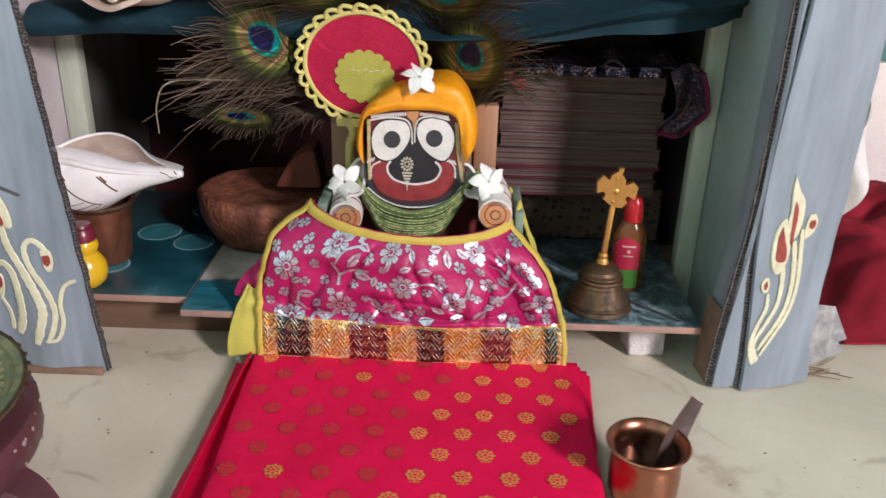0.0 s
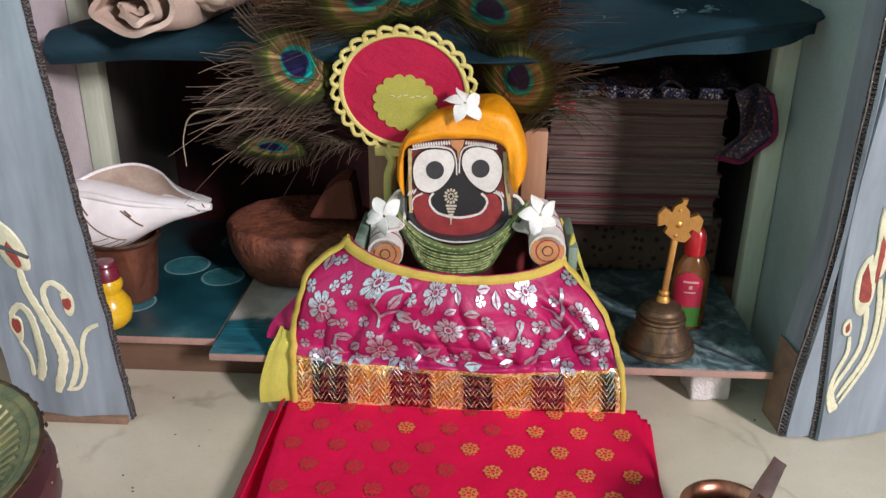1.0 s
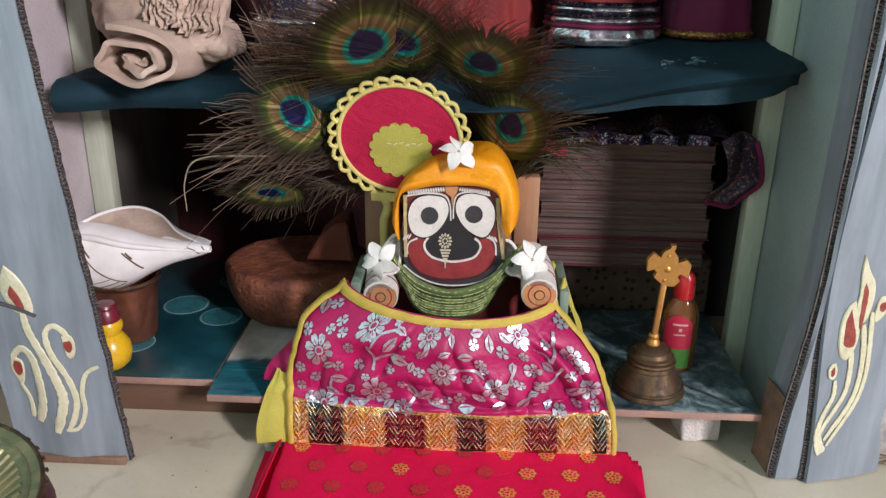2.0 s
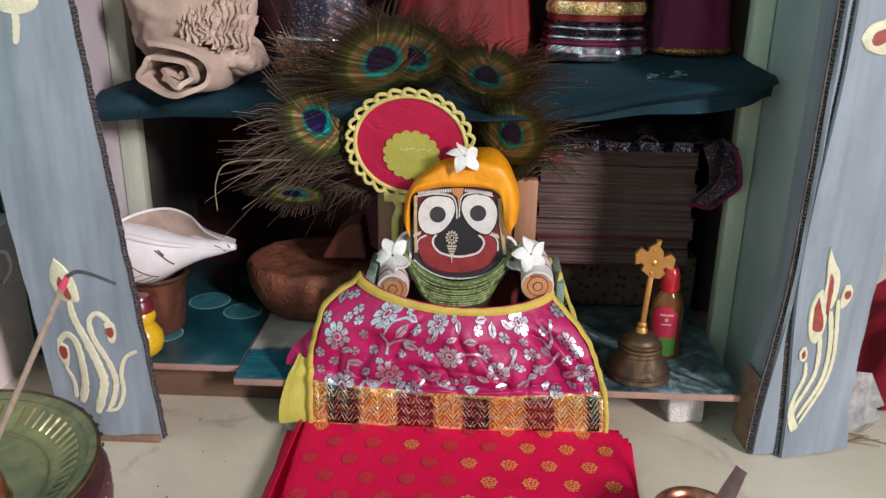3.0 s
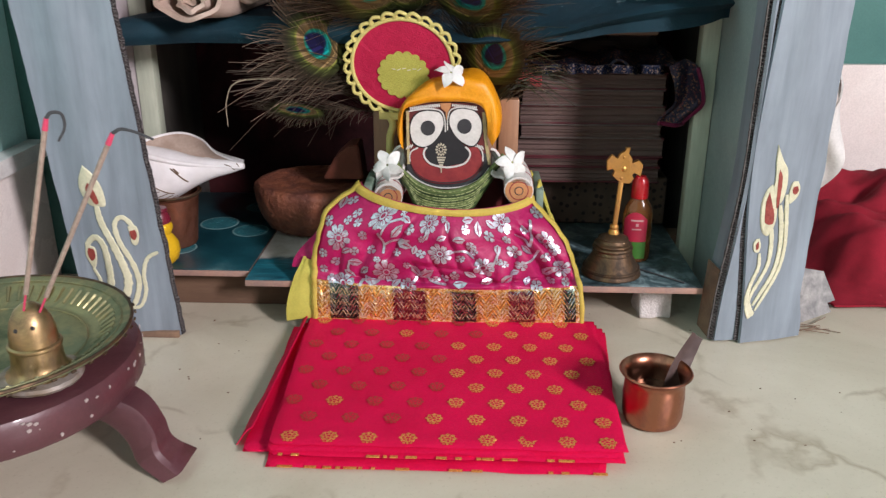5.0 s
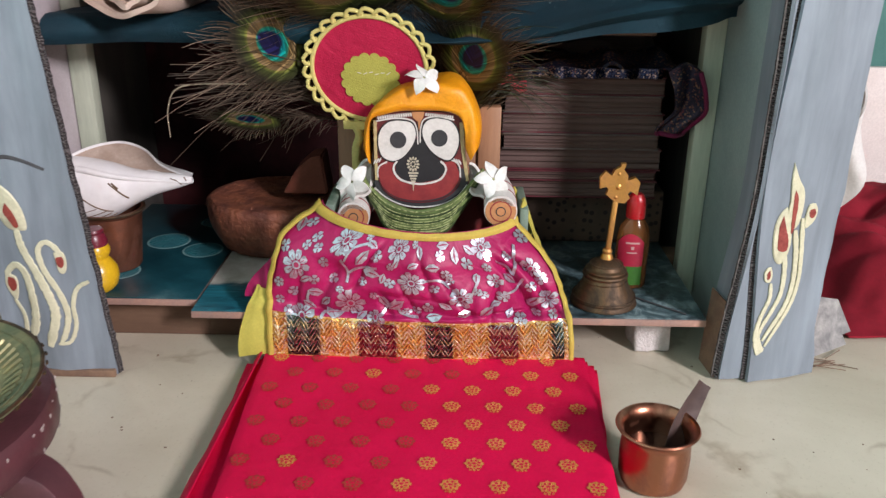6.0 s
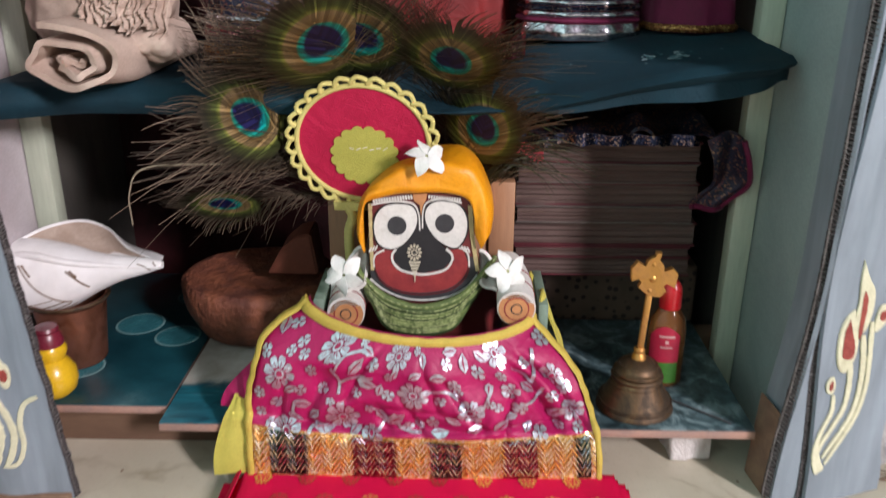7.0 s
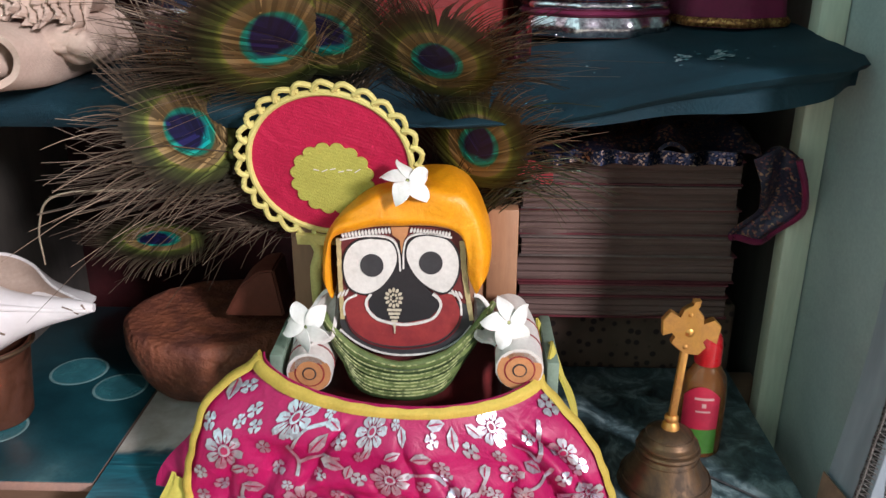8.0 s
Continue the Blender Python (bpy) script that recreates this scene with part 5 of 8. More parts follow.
# ---------------------------------------------------------------- floral shawl over the statue's lap
def shawl(u, v):
    """u across, v from the bound neckline down to the floor."""
    lift = (4 * u * (1 - u)) ** 0.8
    zn = 0.171 - 0.012 * u - 0.0125 * lift
    left = -0.125 - 0.040 * smooth(-0.06, 0.32, v) ** 1.1 - 0.015 * smooth(0.15, 0.7, v)
    right = 0.066 + 0.041 * smooth(-0.08, 0.46, v) + 0.027 * smooth(0.15, 1, v)
    x = left + (right - left) * u
    drop = 0.873 * v if v < 0.79 else 0.69 + 1.476 * (v - 0.79)
    zz = zn + (0.019 - zn) * drop + 0.006 * math.exp(-((v - 0.22) / 0.13) ** 2) * (1 - smooth(0, 0.16, u)) + 0.003 * math.exp(-((v - 0.24) / 0.14) ** 2) * smooth(0.86, 1, u)
    mid = 0.750 - 0.014 * smooth(0, 0.28, v) + 0.003 * smooth(0.4, 0.7, v) - 0.003 * smooth(0.7, 0.84, v)
    end = 0.790 - 0.026 * smooth(0, 0.5, v) - 0.022 * smooth(0.5, 1, v)
    y = end + (mid - end) * (4 * u * (1 - u)) ** 0.55
    # soft folds: some hang from the arms, others gather above the border
    live = 0.5 * smooth(0.10, 0.45, v) * (1 - 0.8 * smooth(0.74, 0.84, v))
    fold = 0.0078 * math.sin(u * 12 + 1.6 * v + 2.4 * wob(u * 2, v * 2)) * live
    fold += 0.0026 * math.sin(u * 27 + 4 * v + 2 * wob(u * 3, v * 3, 4)) * smooth(0.30, 0.7, v) * (1 - smooth(0.76, 0.84, v))
    fold += 0.0090 * wob(u * 5, v * 4, 2) * math.sin(math.pi * v) * (1 - smooth(0.72, 0.86, v))
    fold += 0.0050 * math.exp(-((v - 0.77) / 0.03) ** 2) * (0.5 + wob(u * 8, 3))
    for cu, slope, wide, deep, v0, v1 in ((0.86, 0.10, 0.020, 0.0100, 0.15, 0.80), (0.93, 0.14, 0.013, 0.0070, 0.10, 0.80), (0.10, -0.05, 0.013, 0.0050, 0.30, 0.80), (0.29, -0.20, 0.012, 0.0050, 0.05, 0.55), (0.46, 0.16, 0.011, 0.0042, 0.35, 0.80), (0.63, 0.20, 0.013, 0.0050, 0.25, 0.75), (0.78, -0.16, 0.011, 0.0060, 0.30, 0.80), (0.20, -0.12, 0.022, 0.0060, 0.25, 0.78), (0.55, 0.05, 0.014, 0.0045, 0.10, 0.60), (0.70, -0.10, 0.016, 0.0050, 0.40, 0.80), (0.38, 0.10, 0.016, 0.0045, 0.45, 0.80)):
        fold -= deep * math.exp(-((u - cu - slope * (v - 0.5)) / wide) ** 2) * smooth(v0, v0 + 0.2, v) * (1 - smooth(v1 - 0.06, v1 + 0.02, v))
    # cross creases gathered above the border
    for cv, tilt_v, wide, deep, u0, u1 in ((0.70, 0.05, 0.022, 0.0030, 0.08, 0.50), (0.62, -0.07, 0.026, 0.0024, 0.30, 0.72), (0.735, 0.03, 0.016, 0.0032, 0.55, 0.95)):
        fold -= deep * math.exp(-((v - cv - tilt_v * math.sin(5 * u)) / wide) ** 2) * smooth(u0, u0 + 0.12, u) * (1 - smooth(u1 - 0.12, u1, u))
    return Vector((x, y - fold, zz + 0.3 * fold))


def shawl_normal(u, v):
    e = 0.004
    du = shawl(min(u + e, 1), v) - shawl(max(u - e, 0), v)
    dv = shawl(u, min(v + e, 1)) - shawl(u, max(v - e, 0))
    n = du.cross(dv)
    n = n if n.y < 0 else -n
    return n.normalized()


def on_shawl(u, v, d):
    return shawl(u, v) + shawl_normal(u, v) * d


SH = thing("floral_shawl", (HX, 0.76, 0.017), "magenta satin shawl with silver flowers, bound in yellow", "shawl")
bm = bmesh.new()
shell(bm, lambda u, v: shawl(u, v * 0.82), 150, 100, 0.0012)
part("satin", bm, M_MAGENTA, SH)
bm = bmesh.new()
shell(bm, lambda u, v: on_shawl(u, 0.79 + 0.21 * v, 0.0012), 90, 12, 0.0012)
part("border", bm, M_SEQUIN, SH, "glittering gold sequin border")
DARK = [(0.065, 0.170, M_SEQDARK), (0.300, 0.420, M_SEQWINE), (0.520, 0.605, M_SEQDARK), (0.725, 0.820, M_SEQWINE), (0.930, 0.970, M_SEQDARK)]
for a, b, m in DARK:
    bm = bmesh.new()
    shell(bm, lambda u, v: on_shawl(a + (b - a) * u, 0.80 + 0.19 * v, 0.0027), 14, 8, 0.0004)
    part("dark_block", bm, m, SH)
for c in range(38):
    uu = 0.024 + c * 0.0252
    dark = [m for a, b, m in DARK if a - 0.006 < uu + 0.0126 < b + 0.006]
    for r in range(6):
        vv = 0.806 + r * 0.030
        bm = bmesh.new()
        up = 0.016 if c % 2 else -0.016
        line = [on_shawl(min(max(uu + du, 0.01), 0.99), min(max(vv + dv, 0.80), 0.995), 0.0034) for du, dv in ((0, up), (0.0126, -up), (0.0252, up))]
        tube(bm, line, 0.0006 if dark else 0.0008, 5)
        part("zigzag", bm, (M_SEQSILVER, M_SEQLIGHT)[r % 2] if dark else (M_SEQUIN, M_ZARI, M_SEQLIGHT, M_SEQLIGHT)[(r + c) % 4], SH)
# bindings: neckline and both edges
for name, pts in (("neck_binding", [(0.005 + 0.99 * i / 40, 0.0) for i in range(41)]), ("edge_binding", [(0.0, 0.02 + 0.97 * i / 40) for i in range(41)]), ("edge_binding", [(1.0, 0.02 + 0.97 * i / 40) for i in range(41)])):
    bm = bmesh.new()
    w = 0.012 if name == "neck_binding" else 0.0095
    if name == "neck_binding":
        shell(bm, lambda a, b: on_shawl(a, 0.0 + 0.072 * b, 0.0022 + 0.0022 * math.sin(math.pi * b) + 0.0006 * math.sin(a * 60)), 60, 6, 0.0012)
    else:
        side = pts[0][0]
        shell(bm, lambda a, b: on_shawl(abs(side - 0.014 * b), a, 0.0022 + 0.0015 * math.sin(math.pi * b) + 0.0005 * math.sin(a * 50)), 50, 5, 0.0012)
    part(name, bm, M_YELLOW, SH)
# the side that falls behind: magenta above, lining below
bm = bmesh.new()
shell(bm, lambda u, v: shawl(0.0, 0.26 + 0.46 * v) + Vector((0.002 - 0.030 * u * smooth(0.0, 1, v), 0.002 + 0.012 * u, -0.004 * u)), 8, 24, 0.001)
part("side_fall", bm, M_MAGENTA, SH)
bm = bmesh.new()
shell(bm, lambda u, v: shawl(0.0, 0.66 + 0.34 * v) + Vector((-0.001 - 0.034 * u * (0.30 + 0.70 * smooth(-0.2, 0.9, v)) + 0.0015 * math.sin(u * 9), 0.006 * u, -0.012 * u * v + 0.004 * u)), 8, 16, 0.001)
part("lining", bm, M_YGREEN, SH, "lime yellow lining turned out at the side")
bm = bmesh.new()
shell(bm, lambda u, v: shawl(1.0, 0.36 + 0.60 * v) + Vector((-0.001 - 0.006 * u, 0.003 + 0.020 * u, 0)), 6, 24, 0.001)
part("side_fall", bm, M_MAGENTA, SH)


def print_on(bm, u, v, outline, turn=0.0, d=0.0016, mat=0):
    """Lays a small outline (metres) on the satin round (u, v), as printed foil."""
    wide, tall = 0.29, 0.125
    ca, sa = math.cos(turn), math.sin(turn)
    pts = [(u + (x * ca - y * sa) / wide, v - (x * sa + y * ca) / tall) for x, y in outline]
    mid = bm.verts.new(on_shawl(min(max(u + sum(p[0] - u for p in pts) / len(pts), 0.002), 0.998), min(max(v + sum(p[1] - v for p in pts) / len(pts), 0.002), 0.8), d))
    ring = [bm.verts.new(on_shawl(min(max(a, 0.002), 0.998), min(max(b, 0.002), 0.8), d)) for a, b in pts]
    for i in range(len(ring)):
        bm.faces.new((mid, ring[i], ring[(i + 1) % len(ring)])).material_index = mat


def petal_shape(r0, r1, half):
    return [(r0, 0), (r0 + 0.3 * (r1 - r0), half * 0.75), (r0 + 0.7 * (r1 - r0), half), (r1 * 0.95, half * 0.62), (r1 * 0.93, 0), (r1 * 0.95, -half * 0.62), (r0 + 0.7 * (r1 - r0), -half), (r0 + 0.3 * (r1 - r0), -half * 0.75)]


LEAF = [(0, 0), (0.3, 0.2), (0.65, 0.2), (1, 0), (0.65, -0.2), (0.3, -0.2)]


def bloom(u, v, size, petals, turn):
    bm = bmesh.new()
    for k in range(petals):
        a = turn + 2 * math.pi * k / petals
        print_on(bm, u, v, petal_shape(size * 0.24, size * (0.93 + 0.07 * math.sin(3 * k)), size * math.pi / petals * 0.58), a)
    whole = part("printed_flower", bm, M_SILVER, SH)
    bm = bmesh.new()
    print_on(bm, u, v, oval(0, 0, size * 0.26, size * 0.26, 12), 0, 0.0019)
    part("flower_eye", bm, M_SILVER, whole)
    if size > 0.009:
        bm = bmesh.new()
        for k in range(petals):
            a = turn + 2 * math.pi * k / petals
            print_on(bm, u, v, [(size * 0.26, 0.0003), (size * 0.62, 0.00025), (size * 0.62, -0.00025), (size * 0.26, -0.0003)], a, 0.0021)
        print_on(bm, u, v, oval(0, 0, size * 0.16, size * 0.16, 10), 0, 0.0022)
        part("flower_vein", bm, M_PINKLINE, whole)


def stem_print(line, w):
    """A curved printed stem through points of the satin (u, v)."""
    bm = bmesh.new()
    pts = spline([(u * 0.29, -v * 0.125, 0) for u, v in line], 14)
    prev = None
    for k, p in enumerate(pts):
        d = (pts[min(k + 1, 13)] - pts[max(k - 1, 0)]).normalized()
        pair = []
        for side in (-1, 1):
            a, b = (p.x - side * d.y * w) / 0.29, -(p.y + side * d.x * w) / 0.125
            pair.append(bm.verts.new(on_shawl(min(max(a, 0.002), 0.998), min(max(b, 0.002), 0.8), 0.0015)))
        if prev:
            bm.faces.new((prev[0], pair[0], pair[1], prev[1]))
        prev = pair
    part("stem_print", bm, M_SILVER, SH)


def leaf_print(u, v, length, turn):
    """A printed leaf with an open middle line."""
    bm = bmesh.new()
    print_on(bm, u, v, [((x - 0.5) * length, y * length * 1.25) for x, y in LEAF], turn)
    whole = part("leaf_print", bm, M_SILVER, SH)
    bm = bmesh.new()
    print_on(bm, u, v, [(-length * 0.36, 0.0004), (0, length * 0.07), (length * 0.36, 0.0002), (length * 0.36, -0.0002), (0, -length * 0.03), (-length * 0.36, -0.0004)], turn, 0.0020)
    part("leaf_vein", bm, M_PINKLINE, whole)


for u, v, s, p in [(0.215, 0.140, 0.0160, 9), (0.080, 0.393, 0.0143, 8), (0.445, 0.140, 0.0138, 8), (0.800, 0.140, 0.0138, 8), (0.490, 0.420, 0.0149, 9), (0.280, 0.647, 0.0160, 8), (0.115, 0.793, 0.0127, 8), (0.655, 0.553, 0.0132, 8), (0.945, 0.620, 0.0121, 7), (0.975, 0.147, 0.0077, 5), (0.930, 0.347, 0.0099, 6), (0.360, 0.773, 0.0099, 7)]:
    bloom(u, v, s, p, u * 9)
for u, v, s, p in [(0.045, 0.127, 0.0055, 4), (0.175, 0.320, 0.0061, 5), (0.150, 0.480, 0.0055, 4), (0.085, 0.607, 0.0061, 5), (0.215, 0.447, 0.0066, 4), (0.365, 0.207, 0.0066, 5), (0.620, 0.180, 0.0061, 4), (0.625, 0.333, 0.0061, 5), (0.415, 0.433, 0.0061, 4), (0.785, 0.407, 0.0094, 5), (0.720, 0.247, 0.0072, 4), (0.540, 0.653, 0.0061, 5), (0.500, 0.680, 0.0055, 4), (0.835, 0.773, 0.0072, 5), (0.135, 0.233, 0.0050, 4), (0.070, 0.773, 0.0055, 5), (0.715, 0.500, 0.0050, 4), (0.800, 0.553, 0.0072, 5), (0.465, 0.700, 0.0050, 4), (0.945, 0.440, 0.0066, 5), (0.105, 0.180, 0.0050, 4), (0.300, 0.080, 0.0050, 5), (0.030, 0.307, 0.0050, 4), (0.220, 0.220, 0.0044, 5), (0.250, 0.060, 0.0050, 4), (0.510, 0.100, 0.0044, 5), (0.320, 0.440, 0.0050, 4), (0.360, 0.560, 0.0050, 5), (0.570, 0.467, 0.0055, 4), (0.785, 0.287, 0.0050, 5), (0.630, 0.393, 0.0044, 4), (0.425, 0.280, 0.0044, 5), (0.095, 0.247, 0.0044, 4), (0.035, 0.553, 0.0055, 5), (0.040, 0.693, 0.0050, 4), (0.245, 0.533, 0.0044, 5), (0.735, 0.527, 0.0050, 4), (0.880, 0.227, 0.0050, 5), (0.900, 0.493, 0.0055, 4), (0.895, 0.727, 0.0055, 5), (0.945, 0.747, 0.0050, 4)]:
    bloom(u, v, s, p, u * 20 + v * 7)
for u, v, length, turn in [(0.025, 0.173, 0.0132, -0.87), (0.310, 0.233, 0.0176, 1.05), (0.350, 0.353, 0.0198, -0.26), (0.535, 0.160, 0.0143, -1.22), (0.585, 0.273, 0.0154, 0.00), (0.680, 0.180, 0.0176, 1.48), (0.745, 0.147, 0.0143, -0.70), (0.160, 0.587, 0.0165, 0.00), (0.395, 0.613, 0.0176, -0.79), (0.435, 0.640, 0.0176, 0.61), (0.655, 0.707, 0.0165, 0.52), (0.730, 0.687, 0.0176, 0.61), (0.895, 0.627, 0.0176, 0.52), (0.225, 0.753, 0.0176, 0.17), (0.635, 0.100, 0.0165, 0.09), (0.215, 0.747, 0.0143, -1.05), (0.315, 0.753, 0.0143, 0.70), (0.805, 0.713, 0.0143, 1.05), (0.765, 0.620, 0.0132, 0.35), (0.140, 0.700, 0.0132, -0.52), (0.555, 0.740, 0.0165, 0.17), (0.445, 0.253, 0.0110, 1.05), (0.390, 0.393, 0.0132, 1.22), (0.725, 0.373, 0.0132, 1.05), (0.835, 0.407, 0.0143, -1.05), (0.200, 0.653, 0.0132, 0.79), (0.510, 0.260, 0.0121, 0.35), (0.600, 0.627, 0.0143, -0.52), (0.120, 0.487, 0.0121, 0.70), (0.330, 0.133, 0.0121, -0.35)]:
    leaf_print(u, v, length, turn)
for line in [[(0.250, 0.287), (0.260, 0.180), (0.305, 0.133)], [(0.265, 0.467), (0.265, 0.353), (0.235, 0.273)], [(0.530, 0.407), (0.585, 0.387), (0.620, 0.473)], [(0.370, 0.767), (0.410, 0.647), (0.435, 0.593)], [(0.830, 0.247), (0.860, 0.287), (0.860, 0.373)], [(0.860, 0.373), (0.900, 0.260), (0.930, 0.173)], [(0.140, 0.580), (0.135, 0.667), (0.155, 0.713)], [(0.740, 0.347), (0.705, 0.473), (0.675, 0.600)], [(0.265, 0.380), (0.310, 0.313), (0.375, 0.307)], [(0.170, 0.820), (0.195, 0.753), (0.245, 0.733)], [(0.435, 0.620), (0.450, 0.727), (0.500, 0.760)], [(0.885, 0.413), (0.845, 0.507), (0.790, 0.540)]]:
    stem_print(line, 0.0013)
bm = bmesh.new()
print_on(bm, 0.315, 0.127, oval(0, 0, 0.0030, 0.0030, 12))
part("bud_print", bm, M_SILVER, SH)


# ---------------------------------------------------------------- folded crimson brocade on the floor
def sheet_top(x, y):
    """Height of the folded stack: full at the back, thinner at the front, a little uneven."""
    h = 0.0215 - 0.004 * smooth(0.62, 0.50, y)
    return h + 0.0012 * wob(x * 9, y * 9) + 0.0012 * wob(x * 25, y * 20, 4)


BR = thing("folded_brocade", (-0.025, 0.62, 0), "folded crimson silk brocade with rows of gold medallions", "cloth")


def fold_layer(x0a, x1a, x0b, x1b, y0, y1, z0, h, seed, name="fold"):
    """One fold: a flat rounded pad, from (x0a, x1a) at the back to (x0b, x1b) in front."""
    bm = bmesh.new()

    def pad(u, v, up):
        y = y1 + (y0 - y1) * v
        a, b = x0a + (x0b - x0a) * v, x1a + (x1b - x1a) * v
        a += 0.0025 * wob(v * 6, seed)
        b += 0.0025 * wob(v * 6, seed + 5)
        e = min(min(u, 1 - u) * (b - a), min(v, 1 - v) * (y1 - y0)) / 0.006
        t = math.sqrt(1 - (1 - min(e, 1)) ** 2) if e < 1 else 1
        z = z0 + h / 2 + (h / 2 if up else -h / 2) * t + 0.0008 * wob(u * 9, v * 7, seed)
        return (a + (b - a) * u, y + 0.002 * wob(u * 7, seed + 2) * (1 if 0.1 > v or v > 0.9 else 0.2), max(z, 0.0004))

    grid(bm, lambda u, v: pad(u, v, True), 60, 44)
    grid(bm, lambda u, v: pad(u, v, False), 60, 44)
    bmesh.ops.remove_doubles(bm, verts=bm.verts, dist=0.0003)
    return part(name, bm, M_BROCADE, BR)


fold_layer(-0.190, 0.150, -0.176, 0.122, 0.474, 0.742, 0.0, 0.0042, 1)
fold_layer(-0.205, 0.160, -0.200, 0.138, 0.490, 0.741, 0.0042, 0.0042, 2)
fold_layer(-0.192, 0.157, -0.174, 0.140, 0.480, 0.743, 0.0084, 0.0040, 3)
fold_layer(-0.188, 0.150, -0.176, 0.137, 0.482, 0.744, 0.0124, 0.0036, 4)
fold_layer(-0.186, 0.147, -0.175, 0.143, 0.486, 0.746, 0.0160, 0.0036, 5, "top_fold")
# the loose flap at the side
bm = bmesh.new()
shell(bm, lambda u, v: (-0.188 - 0.006 * v - (0.012 + 0.004 * v) * u, 0.742 - 0.235 * v, 0.0195 - 0.0185 * u ** 1.5 + 0.0012 * math.sin(v * 20 + u * 5) * u), 8, 40, 0.001)
part("loose_flap", bm, M_BROCADE, BR)


def medallion(bm, cx, cy, r, z, spread=1.0):
    """A woven rosette with a scalloped edge; the ground shows through its eyelets. A small crown sits below."""
    scallop = [(cx + r * (0.80 + 0.10 * math.cos(8 * a)) * math.cos(a), cy + r * (0.74 + 0.10 * math.cos(8 * a)) * math.sin(a)) for a in [2 * math.pi * i / 32 for i in range(32)]]
    slab(bm, scallop, 0.0002, lambda x, y, d: (x, y, z + d))
    for k in range(7):
        a = 2 * math.pi * k / 7 + 0.3
        slab(bm, oval(cx + r * 0.46 * math.cos(a), cy + r * 0.42 * math.sin(a), r * 0.15, r * 0.115, 8, a), 0.0001, lambda x, y, d: (x, y, z + 0.0002 + d), 1)
    slab(bm, oval(cx, cy, r * 0.21, r * 0.14, 9), 0.0001, lambda x, y, d: (x, y, z + 0.0002 + d), 1)
    for s in (-1, 0, 1):
        slab(bm, oval(cx + s * r * 0.34, cy - r * 0.93 + abs(s) * r * 0.06, r * 0.14, r * 0.10, 7), 0.0002, lambda x, y, d: (x, y, z + d))


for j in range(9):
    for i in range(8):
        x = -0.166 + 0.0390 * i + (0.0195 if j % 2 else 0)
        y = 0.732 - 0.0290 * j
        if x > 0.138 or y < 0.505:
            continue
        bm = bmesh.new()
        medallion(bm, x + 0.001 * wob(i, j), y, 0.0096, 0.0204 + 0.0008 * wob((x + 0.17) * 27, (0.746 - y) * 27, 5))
        # sheen painted by colour: right-hand medallions gleam, most left-hand ones don't
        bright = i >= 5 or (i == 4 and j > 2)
        part("medallion", bm, [M_ZARI if bright or (i * 3 + j * 5) % 11 == 0 else M_ZARINOGLEAM, M_BROCADE], BR)
for i in range(9):
    bm = bmesh.new()
    medallion(bm, -0.158 + 0.0355 * i, 0.4975, 0.0095, 0.0199)
    part("medallion", bm, [M_ZARI, M_BROCADE], BR)
for k, z in enumerate((0.0035, 0.0078, 0.0119)):
    rnd = random.Random(70 + k)
    x = -0.165
    yb = 0.4722 + (0.0, 0.019, 0.006)[k]
    while x < 0.115:
        w = rnd.uniform(0.003, 0.014)
        if rnd.random() < 0.6:
            bm = bmesh.new()
            box(bm, x, x + w, yb, yb + 0.003, z - 0.0003, z + 0.0003)
            part("gold_thread", bm, M_ZARI, BR)
        x += w + rnd.uniform(0.001, 0.008)


